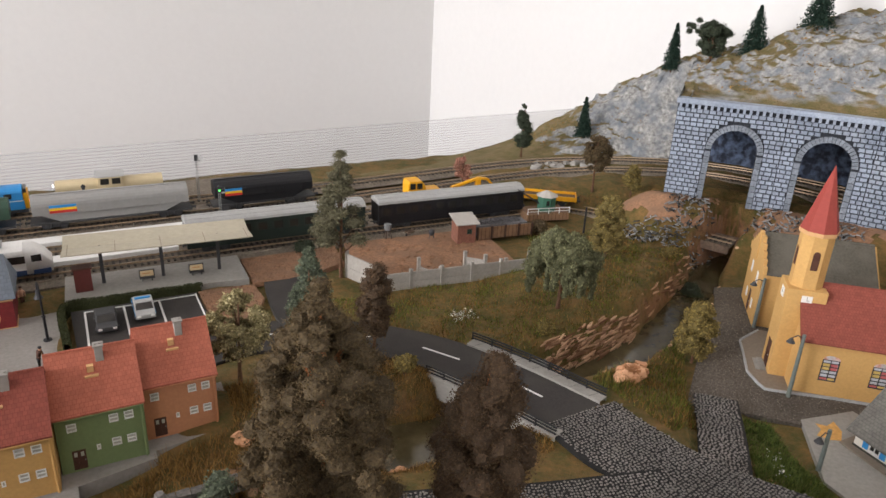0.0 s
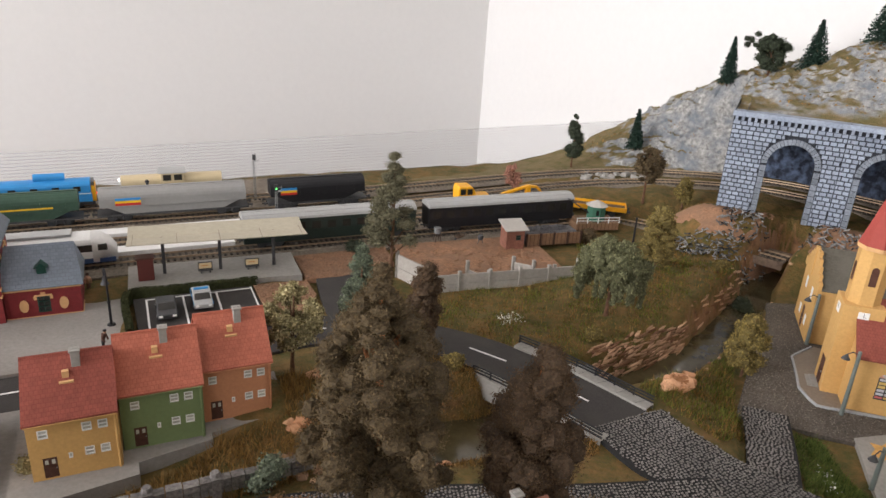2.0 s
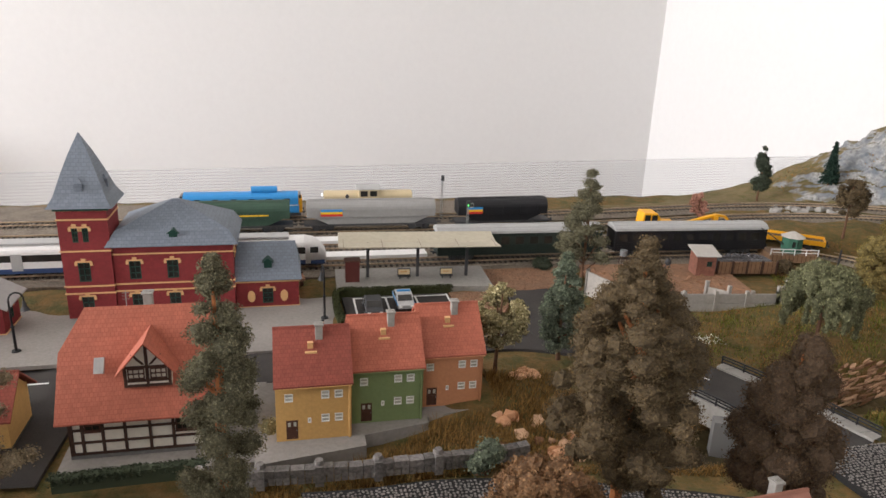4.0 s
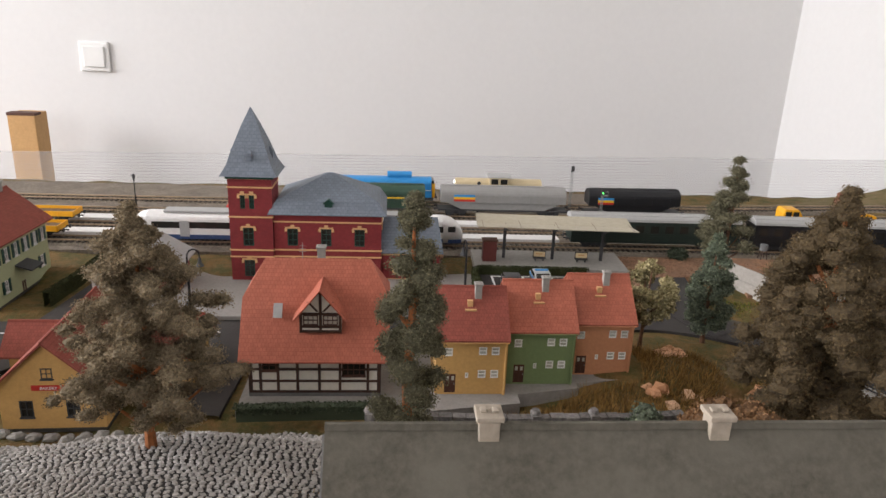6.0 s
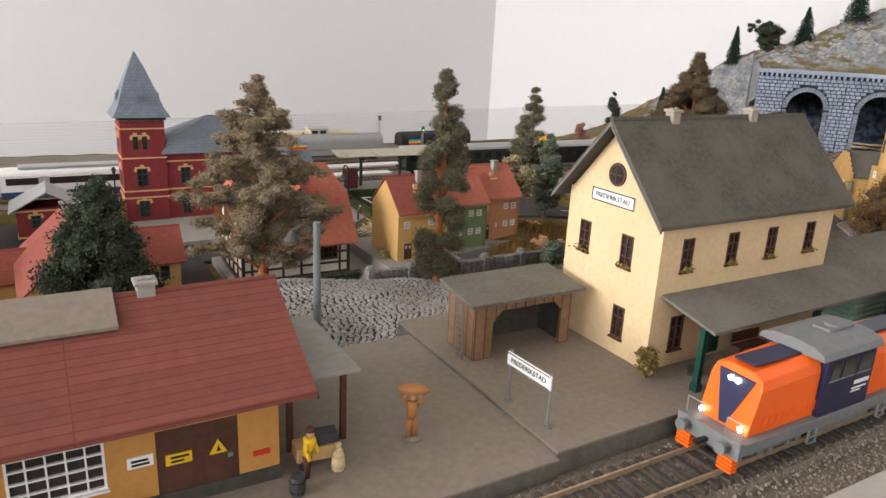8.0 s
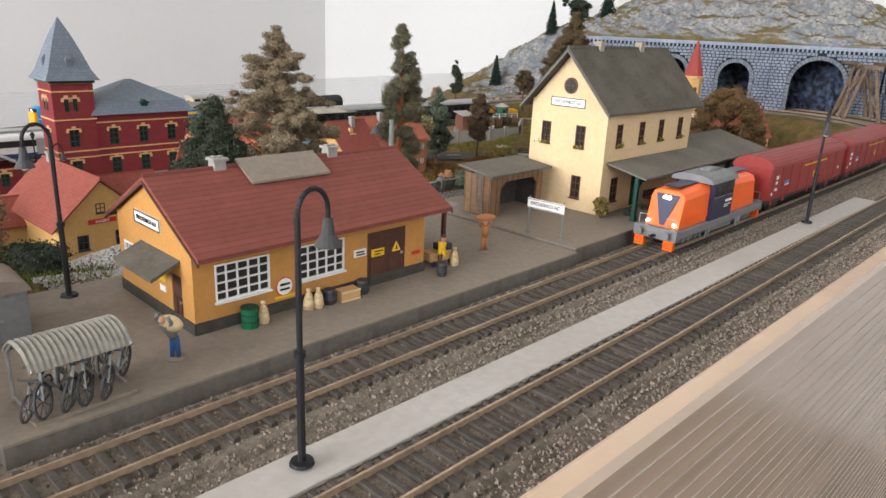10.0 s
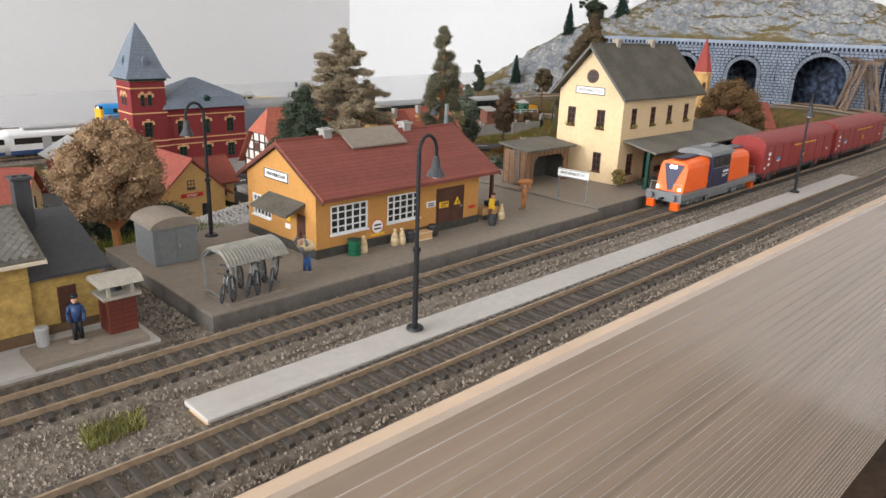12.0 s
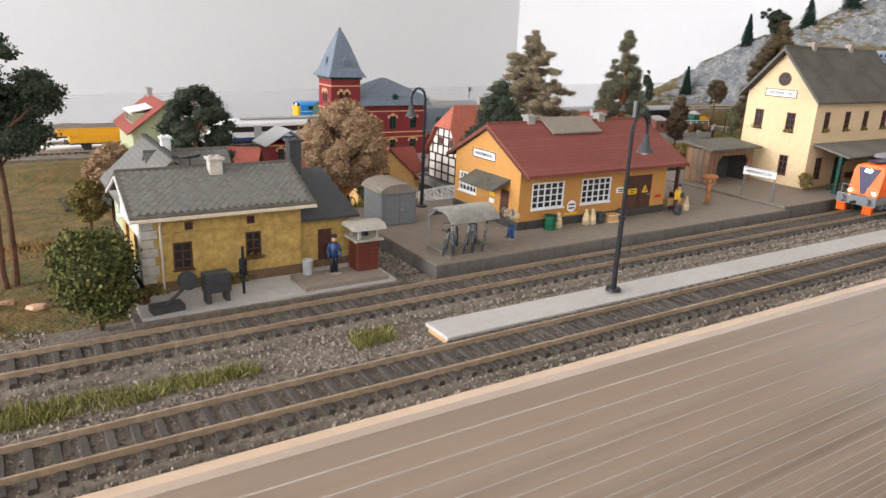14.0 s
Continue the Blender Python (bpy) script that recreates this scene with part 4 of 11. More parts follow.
def crest(th):
    """Height of the mountain's back by bearing."""
    deg = math.degrees(th)
    return float(np.interp(deg, [-60, -40, -15, 5, 15, 23, 30, 38, 42, 48, 54, 63, 72, 82, 95, 112], [0.1, 0.2, 0.3, 0.333, 0.322, 0.29, 0.252, 0.214, 0.194, 0.152, 0.1, 0.03, 0.004, -0.006, -0.008, -0.01]))


def bumpy(x, y, z, k):
    v = Vector((x * 14, y * 14, z * 14))
    a = noise.noise(v) + 0.55 * abs(noise.noise(v * 2.3)) + 0.3 * noise.noise(v * 5.1) + 0.16 * noise.noise(v * 11)
    return a * k


def ridged(x, y, z):
    v = Vector((x * 17, y * 17, z * 30))
    return (0.5 - abs(noise.noise(v))) + 0.55 * (0.5 - abs(noise.noise(v * 2.3))) + 0.3 * (0.5 - abs(noise.noise(v * 5.3)))


R_OUT = 0.8


def edge_fit(r, th):
    """Squeezes the last stretch so that the rock ends at the table's edge."""
    c, s = math.cos(th), math.sin(th)
    far = min((1.1 - CEN.x) / c if c > 0.05 else 9.0, (1.222 - CEN.y) / s if s > 0.05 else 9.0)
    if r < far - 0.06 or far >= R_OUT + 0.06:
        return r
    return far - 0.06 + 0.06 * (r - far + 0.06) / max(0.06, R_OUT - far + 0.06)


def mountain_height(th, r):
    """Rock roof over the gallery, and the cliff and meadow flank beyond its mouth."""
    top = crest(th)
    rw = wall_radius(max(TH1 - 0.3, min(TH0, th))) + 0.012
    k = max(0.0, (r - rw) / (R_OUT - rw))
    z0 = min(ZG1 + 0.002, top * 0.92) if th > TH0 else ZG1 + 0.002
    z = z0 + (top - z0) * (0.1 * smoothstep(0, 0.1, k) + 0.5 * smoothstep(0.05, 0.3, k) + 0.4 * smoothstep(0.25, 0.75, k))
    rough = smoothstep(0.02, 0.2, k)
    if th > TH0 or th < TH1 - 0.3:
        ro = outer_radius(th)
        deg = math.degrees(th)
        foot = float(np.interp(deg, [38, 60, 75, 95, 112], [0.032, 0.018, 0.004, -0.004, -0.008])) if th > TH0 else 0.05
        wide = float(np.interp(deg, [38, 44, 52, 60, 75], [0.03, 0.05, 0.09, 0.13, 0.16])) if th > TH0 else 0.06
        s = smoothstep(0.0, wide, r - ro)
        z = foot + (z - foot) * s
        rough = max(0.0, min(1.0, (r - ro) / 0.02))
    return z, rough * min(1.0, max(0.0, top) / 0.12)


mt = Shape()


def mountain_part(th_a, th_b, nt, nr, inner):
    base = len(mt.v)
    for i in range(nt + 1):
        th = th_a + (th_b - th_a) * i / nt
        r0 = inner(th)
        for j in range(nr + 1):
            r = r0 + (R_OUT - r0) * (j / nr) ** 1.15
            z, rough = mountain_height(th, r)
            rp = edge_fit(r, th)
            x, y = CEN.x + rp * math.cos(th), CEN.y + rp * math.sin(th)
            q = ridged(x, y, z)
            z += (0.021 * q - 0.006 + bumpy(x, y, z, 0.006) + 0.004 * abs(noise.noise(Vector((x * 90, y * 90, z * 90))))) * rough
            x += 0.012 * ridged(x + 3, y, z) * rough
            y += 0.012 * ridged(x, y + 5, z) * rough
            mt.v.append((min(x, 1.12), min(y, 1.228), z))
    for i in range(nt):
        for j in range(nr):
            k = base + i * (nr + 1) + j
            mt.f.append((k, k + 1, k + nr + 2, k + nr + 1))
            mt.s.append(0)


mountain_part(radians(-62), TH1 - 0.3, 40, 70, outer_radius)
mountain_part(TH1 - 0.3, TH0, 190, 110, lambda th: wall_radius(th) + 0.012)
mountain_part(TH0, radians(112), 190, 90, outer_radius)
mountain = thing("mountain", "grey rocky model mountain with patches of dry grass", "mountain", kind="structure")
part("slope", mt, MOUNT, mountain, smooth=True)
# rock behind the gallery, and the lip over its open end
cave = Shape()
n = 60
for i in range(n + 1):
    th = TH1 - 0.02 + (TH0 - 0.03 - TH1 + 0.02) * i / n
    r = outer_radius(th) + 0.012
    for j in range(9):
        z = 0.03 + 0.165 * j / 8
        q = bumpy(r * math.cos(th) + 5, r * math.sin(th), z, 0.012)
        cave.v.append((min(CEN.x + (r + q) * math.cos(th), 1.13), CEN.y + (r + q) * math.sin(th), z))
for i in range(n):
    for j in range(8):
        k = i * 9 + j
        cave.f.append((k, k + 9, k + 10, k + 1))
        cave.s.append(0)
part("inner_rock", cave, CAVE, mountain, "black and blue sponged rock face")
lip = Shape()
for i in range(13):
    k = i / 12
    r = wall_radius(TH0) + (outer_radius(TH0) + 0.03 - wall_radius(TH0)) * k
    x, y = CEN.x + r * math.cos(TH0), CEN.y + r * math.sin(TH0)
    drop = 0.055 + 0.08 * k ** 3 + bumpy(x, y, 0.2, 0.012)
    zt = mountain_height(TH0, r)[0] + 0.006
    lip.v += [(x, y, zt), (x, y, ZG1 - drop), (x + 0.012, y - 0.01, ZG1 - drop), (x + 0.012, y - 0.01, zt)]
for i in range(12):
    k = i * 4
    for a, b in ((0, 1), (1, 2), (2, 3)):
        lip.f.append((k + a, k + b, k + 4 + b, k + 4 + a))
        lip.s.append(0)
part("mouth_lip", lip, MOUNT, mountain)


# ---- building kit ----
SIDE = {"S": 0, "E": 90, "N": 180, "W": 270}


def side_m(side, W, D):
    return pose(0, 0, 0, 0, 0, SIDE[side]) @ Matrix.Translation((0, -(D if side in "SN" else W) / 2, 0))


def walled(t, W, D, z0, z1, material, holes, gables=(), ridge=0.0, th=0.002, names="wall"):
    """Four walls with real openings, round the thing's origin. holes: side -> (u, z, w, h) of each opening, its middle and foot."""
    for side in "SENW":
        m = side_m(side, W, D)
        L = (W if side in "SN" else D)
        if side in "EW":
            L -= 2 * th
        hs = [(u - w / 2, u + w / 2, z, z + h) for u, z, w, h in holes.get(side, ())]
        s = Shape()
        xs = sorted({-L / 2, L / 2, *[h[0] for h in hs], *[h[1] for h in hs]})
        zs = sorted({z0, z1, *[h[2] for h in hs if h[2] < z1], *[h[3] for h in hs if h[3] < z1]})
        for a, b in zip(xs, xs[1:]):
            for c, d in zip(zs, zs[1:]):
                if not any(h[0] - 1e-6 <= a and b <= h[1] + 1e-6 and h[2] - 1e-6 <= c and d <= h[3] + 1e-6 for h in hs):
                    s.box(a, 0, c, b, th, d, m)
        if side in gables:
            s.prism([(-L / 2, z1), (L / 2, z1), (0, ridge)], "y", 0, th, m)
        part(names, s.weld(), material, t)


def window(t, m, u, z, w, h, frame=WHITE, pane=PANE, nx=2, nz=2, sill=None, name="window", bar=0.0006, proud=0.0003, label=""):
    """A glazed window in an opening: outer frame, glazing bars, pane, sill."""
    s = Shape()
    y0, y1 = -proud, 0.0012
    b = bar * 1.4
    xs, zs = [u - w / 2, u - w / 2 + b], [z, z + b]
    for i in range(1, nx):
        xs += [u - w / 2 + w * i / nx - bar / 2, u - w / 2 + w * i / nx + bar / 2]
    for i in range(1, nz):
        zs += [z + h * i / nz - bar / 2, z + h * i / nz + bar / 2]
    xs, zs = xs + [u + w / 2 - b, u + w / 2], zs + [z + h - b, z + h]
    for i in range(len(xs) - 1):
        for j in range(len(zs) - 1):
            if i % 2 == 0 or j % 2 == 0:
                s.box(xs[i], y0, zs[j], xs[i + 1], y1, zs[j + 1], m)
    s.weld()
    win = part(name, s, frame, t, label)
    part("pane", Shape().box(u - w / 2 + b * 0.5, 0.0007, z + b * 0.5, u + w / 2 - b * 0.5, 0.0011, z + h - b * 0.5, m), pane, win)
    if sill:
        part("sill", Shape().box(u - w / 2 - 0.0006, -0.0014, z - 0.0008, u + w / 2 + 0.0006, 0.0004, z, m), sill, win)
    return win


def door(t, m, u, z, w, h, material=BROWN, panes=False):
    s = Shape().box(u - w / 2, 0.0004, z, u + w / 2, 0.0012, z + h, m)
    for k in (-1, 1):
        s.box(u + k * w * 0.24 - w * 0.17, -0.0001, z + h * 0.08, u + k * w * 0.24 + w * 0.17, 0.0005, z + h * 0.55, m)
    d = part("door", s, material, t)
    if panes:
        for k in (-1, 1):
            part("pane", Shape().box(u + k * w * 0.24 - w * 0.12, -0.0001, z + h * 0.68, u + k * w * 0.24 + w * 0.12, 0.0005, z + h * 0.88, m), PALEPANE, d)
    part("handle", Shape().box(u + w * 0.36, -0.0007, z + h * 0.45, u + w * 0.42, 0.0005, z + h * 0.5, m), METAL, d)
    return d


def gable_roof(t, L, D, eave, ridge, over_end, over_eave, material, th=0.0014, axis="x", verge=None, name="roof"):
    """A saddle roof along x or y, with thickness and overhang."""
    k = (ridge - eave) / (D / 2)
    y = D / 2 + over_eave
    ze = ridge - k * y
    poly = [(-y, ze), (0, ridge), (y, ze), (y, ze + th * 1.2), (0, ridge + th * 1.4), (-y, ze + th * 1.2)]
    r = part(name, Shape().prism(poly, axis, -L / 2 - over_end, L / 2 + over_end), material, t)
    cap = Shape()
    if axis == "x":
        cap.prism([(-0.0011, ridge + th), (0.0011, ridge + th), (0.0006, ridge + th * 2.0), (-0.0006, ridge + th * 2.0)], "x", -L / 2 - over_end, L / 2 + over_end)
    else:
        cap.prism([(-0.0011, ridge + th), (0.0011, ridge + th), (0.0006, ridge + th * 2.0), (-0.0006, ridge + th * 2.0)], "y", -L / 2 - over_end, L / 2 + over_end)
    part("ridge_cap", cap, material, r)
    if verge:
        for e in (-1, 1):
            a = e * (L / 2 + over_end)
            part("verge", Shape().prism([(-y, ze - 0.0012), (0, ridge - 0.0012), (y, ze - 0.0012), (y, ze), (0, ridge), (-y, ze)], axis, a - 0.0004 * e, a + 0.0006 * e), verge, r)
    return r


def hip_roof(t, W, D, z0, z1, ridge_len, over, material, th=0.001, name="roof"):
    a, b, r = W / 2 + over, D / 2 + over, ridge_len / 2
    v = [(-a, -b, z0), (a, -b, z0), (a, b, z0), (-a, b, z0), (-r, 0, z1), (r, 0, z1)] + [(-a, -b, z0 - th), (a, -b, z0 - th), (a, b, z0 - th), (-a, b, z0 - th)]
    return part(name, Shape().add(v, [(0, 1, 5, 4), (1, 2, 5), (2, 3, 4, 5), (3, 0, 4), (6, 7, 1, 0), (7, 8, 2, 1), (8, 9, 3, 2), (9, 6, 0, 3), (9, 8, 7, 6)]), material, t)


def chimney(t, x, y, z0, z1, w=0.006, material=CONCRETE):
    s = Shape().cube(x, y, z0, w, w, z1 - z0).cube(x, y, z1, w * 1.3, w * 1.3, 0.0015)
    for k in (-1, 1):
        s.cube(x + k * w * 0.28, y, z1 + 0.0015, w * 0.3, w * 0.4, 0.0008)
    return part("chimney", s, material, t, bevel=0.0003)


def plinth(t, W, D, z0, z1, material, grow=0.0006):
    s = Shape()
    for side in "SENW":
        L = (W if side in "SN" else D) + (2 * grow if side in "SN" else 0)
        s.box(-L / 2, -grow, z0, L / 2, 0.0, z1, side_m(side, W, D))
    return part("plinth", s, material, t)


def signboard(name, label, words, w, h, m, board=SIGNW, ink=BLACK, size=None):
    """A framed name board, standing free in the thing's xz plane, facing -y."""
    t = thing(name, label, "sign", m)
    part("board", Shape().box(-w / 2, 0, -h / 2, w / 2, 0.0006, h / 2), board, t)
    s = Shape()
    for a in (-1, 1):
        s.box(-w / 2, -0.0002, a * (h / 2 - 0.0003) - 0.0003, w / 2, 0, a * (h / 2 - 0.0003) + 0.0003)
        s.box(a * (w / 2 - 0.0003) - 0.0003, -0.0002, -h / 2 + 0.0004, a * (w / 2 - 0.0003) + 0.0003, 0, h / 2 - 0.0004)
    part("border", s, ink, t)
    lettering(words, size or h * 0.72, pose(0, -0.0002, 0, 90), ink, t)
    return t


# ---- station house on the front platform ----
FX0, FX1, FY0, FY1, FZ = -0.1955, -0.061, 0.1088, 0.178, 0.0665
W, D = FX1 - FX0, FY1 - FY0
EV, RD = 0.0816, 0.1193
fs = thing("station_house", "cream two-storey station house with a grey felt roof", "station house", pose((FX0 + FX1) / 2, (FY0 + FY1) / 2, FZ))
HS = [(-0.0487, 0.0505, 0.008, 0.017), (-0.0157, 0.0505, 0.008, 0.017), (0.0153, 0.0505, 0.008, 0.017), (0.048, 0.0505, 0.008, 0.017), (-0.0487, 0.0085, 0.0095, 0.0185), (-0.018, 0.001, 0.009, 0.025)]
HW = [(-0.0195, 0.048, 0.0085, 0.017), (0.0123, 0.048, 0.0085, 0.017), (0.0123, 0.0093, 0.0085, 0.0175)]
walled(fs, W, D, 0.0, EV, CREAM, {"S": HS, "W": HW}, "EW", RD - 0.001)
for u, z, w, h in HS[:5]:
    window(fs, side_m("S", W, D), u, z, w, h, BROWN, PANE, 2, 3, BROWN)
door(fs, side_m("S", W, D), -0.018, 0.001, 0.009, 0.025, DKGREEN)
for u, z, w, h in HW:
    window(fs, side_m("W", W, D), u, z, w, h, BROWN, PANE, 2, 3, BROWN)
mw = side_m("W", W, D)
rw = Shape()
rw.cyl((0, 0.0002, 0.0935), (0, -0.0008, 0.0935), 0.006, n=20, m=mw)
rwin = part("round_window", rw, BROWN, fs, "round brown attic window")
part("pane", Shape().cyl((0, -0.0007, 0.0935), (0, -0.0011, 0.0935), 0.0047, n=20, m=mw), PANE, rwin)
part("glazing_bar", Shape().box(-0.0003, -0.0014, 0.089, 0.0003, -0.001, 0.098, mw).box(-0.0045, -0.0014, 0.0932, 0.0045, -0.001, 0.0938, mw), BROWN, rwin)
gable_roof(fs, W, D, EV, RD, 0.0085, 0.006, ROOFGREY, 0.0016, verge=GREYPLINTH)
for x in (-0.034, 0.027):
    chimney(fs, x, 0.0, RD - 0.003, RD + 0.005, 0.0055, CHIMST)
for u, z, side in ((-0.0487, 0.0505, "S"), (-0.0157, 0.0505, "S"), (0.0153, 0.0505, "S"), (0.048, 0.0505, "S"), (-0.0195, 0.048, "W"), (0.0123, 0.048, "W")):
    fl = Shape()
    rnd = random.Random(int(u * 1e4))
    for k in range(70):
        p = side_m(side, W, D) @ Vector((u + rnd.gauss(0, 0.0023), -0.0017 + rnd.gauss(0, 0.0006), z + abs(rnd.gauss(0, 0.0013))))
        fl.fleck(p, 0.0008, rnd)
    part("flower_box", fl, (LEAFOLIVE, LEAFRUST)[int(u * 2e4) % 2], fs, "window box of tiny dried plants")
lampw = Shape().tube([side_m("W", W, D) @ Vector(p) for p in ((-0.024, 0, 0.026), (-0.024, -0.006, 0.029), (-0.024, -0.012, 0.027))], 0.0004)
lampw.cyl(side_m("W", W, D) @ Vector((-0.024, -0.012, 0.0275)), side_m("W", W, D) @ Vector((-0.024, -0.012, 0.0235)), 0.001, 0.004, 10)
part("wall_lamp", lampw, DKGREY, fs)
# awning along the front, over the log-built waiting room
AX0, AX1 = -0.191, 0.05
aw = Shape().add([(AX0, 0.075, 0.1), (AX1, 0.079, 0.1), (AX1, 0.1285, 0.1125), (-0.06, 0.1285, 0.1125), (-0.06, 0.1085, 0.1068), (AX0, 0.1085, 0.1068)] + [(AX0, 0.075, 0.0985), (AX1, 0.079, 0.0985), (AX1, 0.1285, 0.111), (-0.06, 0.1285, 0.111), (-0.06, 0.1085, 0.1053), (AX0, 0.1085, 0.1053)],
                 [(0, 1, 2, 3, 4, 5), (11, 10, 9, 8, 7, 6), (0, 6, 7, 1), (1, 7, 8, 2), (2, 8, 9, 3), (3, 9, 10, 4), (4, 10, 11, 5), (5, 11, 6, 0)])
awning = thing("platform_awning", "grey felted awning on green posts along the station house", "awning")
part("roof", aw, FELTPALE, awning)
for x, y in ((-0.188, 0.083), (-0.096, 0.086), (0.04, 0.0845)):
    part("post", Shape().cube(x, y, FZ, 0.0028, 0.0028, 0.033).cube(x, y, FZ, 0.004, 0.004, 0.004).prism([(x, 0.088), (x + 0.0085, 0.0985), (x + 0.0072, 0.0985), (x, 0.091)], "y", y - 0.0008, y + 0.0008), DKGREEN, awning)
part("beam", Shape().box(AX0 + 0.003, 0.0818, 0.0955, AX1 - 0.003, 0.0842, 0.0984), DKGREEN, awning)
cabin = thing("waiting_room", "pale green log waiting room with a dark green door", "waiting room", pose(-0.01, 0.106, FZ))
CW, CD = 0.1, 0.036
walled(cabin, CW, CD, 0.0, 0.0345, LOGGREEN, {"S": [(0.014, 0.012, 0.021, 0.0155), (0.037, 0.012, 0.019, 0.0155), (-0.0095, 0.0, 0.012, 0.027)]})
for side in "SWE":
    LL = CW if side in "SN" else CD
    for k in range(11):
        zz = 0.0016 + k * 0.0031
        m = side_m(side, CW, CD)
        cuts = [(-LL / 2, LL / 2)]
        if side == "S":
            cuts = [(-LL / 2, -0.0158), (-0.0034, LL / 2)] if zz < 0.0115 else [(-LL / 2, -0.0158), (-0.0034, 0.0032)] if zz < 0.028 else [(-LL / 2, LL / 2)]
        for a, b in cuts:
            part("log", Shape().cyl((a, 0.0002, zz), (b, 0.0002, zz), 0.0015, n=6, m=m), LOGGREEN, cabin)
mS = side_m("S", CW, CD)
for u, w in ((0.014, 0.021), (0.037, 0.019)):
    window(cabin, mS, u, 0.012, w, 0.0155, BROWN, PANE, 2, 1, None, proud=0.0015)
door(cabin, mS, -0.0095, 0.0, 0.012, 0.027, DKGREEN)
bench = thing("bench", "dark brown slatted bench against the station wall", "bench", pose(-0.128, 0.1005, FZ))
part("seat", Shape().box(-0.011, -0.003, 0.0055, 0.011, 0.003, 0.0065), BROWN, bench)
part("backrest", Shape().box(-0.011, 0.0028, 0.0072, 0.011, 0.0036, 0.0125), BROWN, bench)
for x in (-0.009, 0.009):
    part("leg", Shape().box(x - 0.0006, -0.0026, 0, x + 0.0006, 0.0034, 0.0055), BROWN, bench)
signboard("station_sign", "white enamel board reading FREDERIKSTAD on the gable", "FREDERIKSTAD", 0.031, 0.0068, pose(FX0 - 0.0007, 0.1445, 0.1475, 0, 0, -90), size=0.0037)

# free-standing name board
sb = thing("platform_sign", "white FREDERIKSTAD name board on two grey posts", "sign", pose(-0.2755, 0.1, FZ, 0, 0, -86))
part("board", Shape().box(-0.0142, -0.0004, 0.0178, 0.0142, 0.0004, 0.0243), SIGNW, sb)
part("border", Shape().box(-0.0138, -0.0007, 0.0181, 0.0138, -0.0004, 0.0184).box(-0.0138, -0.0007, 0.0237, 0.0138, -0.0004, 0.024), BLACK, sb)
lettering("FREDERIKSTAD", 0.0034, pose(0, -0.0006, 0.0211, 90), BLACK, sb)
for x in (-0.0132, 0.0132):
    part("post", Shape().cyl((x, 0.0009, 0), (x, 0.0009, 0.0255), 0.0007, n=8), GREY, sb)
    part("foot", Shape().cyl((x, 0.0009, 0), (x, 0.0009, 0.001), 0.002, n=10), GREY, sb)

# ---- goods garage of brown planks ----
GX0, GX1, GY0, GY1 = -0.2695, -0.2085, 0.1535, 0.1795
GW, GD = GX1 - GX0, GY1 - GY0
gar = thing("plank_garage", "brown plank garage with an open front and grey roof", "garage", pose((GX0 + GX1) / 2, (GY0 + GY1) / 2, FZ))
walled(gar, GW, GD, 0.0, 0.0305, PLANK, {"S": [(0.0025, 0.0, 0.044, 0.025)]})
for k in (-1, 1):
    part("corner_brace", Shape().prism([(0.0025 + k * 0.022, 0.0195), (0.0025 + k * 0.022, 0.025), (0.0025 + k * 0.0165, 0.025)], "y", 0, 0.002, side_m("S", GW, GD)), PLANK, gar)
part("roof", Shape().add([(-GW / 2 - 0.005, -GD / 2 - 0.005, 0.0305), (GW / 2 + 0.005, -GD / 2 - 0.005, 0.0305), (GW / 2 + 0.004, GD / 2 + 0.002, 0.0345), (-GW / 2 - 0.005, GD / 2 + 0.002, 0.0345), (-GW / 2 - 0.005, -GD / 2 - 0.005, 0.0322), (GW / 2 + 0.005, -GD / 2 - 0.005, 0.0322), (GW / 2 + 0.004, GD / 2 + 0.002, 0.0362), (-GW / 2 - 0.005, GD / 2 + 0.002, 0.0362)],
                           [(3, 2, 1, 0), (4, 5, 6, 7), (0, 1, 5, 4), (1, 2, 6, 5), (2, 3, 7, 6), (3, 0, 4, 7)]), FELTPALE, gar)
# lining boards are added; their dark colour stands for the shade inside
part("back_lining", Shape().box(-GW / 2 + 0.0022, GD / 2 - 0.0034, 0.0, GW / 2 - 0.0022, GD / 2 - 0.0022, 0.03).box(GW / 2 - 0.0034, -GD / 2 + 0.0022, 0.0, GW / 2 - 0.0022, GD / 2 - 0.0036, 0.03).box(-GW / 2 + 0.0022, -GD / 2 + 0.0022, 0.0, -GW / 2 + 0.0034, GD / 2 - 0.0036, 0.03), DARKTONE, gar, "boards inside, coloured dark for the shade")
ladder = thing("ladder", "grey ladder leaning on the garage wall", "ladder", pose(GX0 - 0.004, 0.16, FZ, 0, 5, 90))
for x in (-0.0025, 0.0025):
    part("stile", Shape().box(x - 0.0003, -0.0003, 0, x + 0.0003, 0.0003, 0.034), GREY, ladder)
for k in range(9):
    part("rung", Shape().box(-0.0025, -0.0002, 0.003 + k * 0.0034, 0.0025, 0.0002, 0.0034 + k * 0.0034), GREY, ladder)

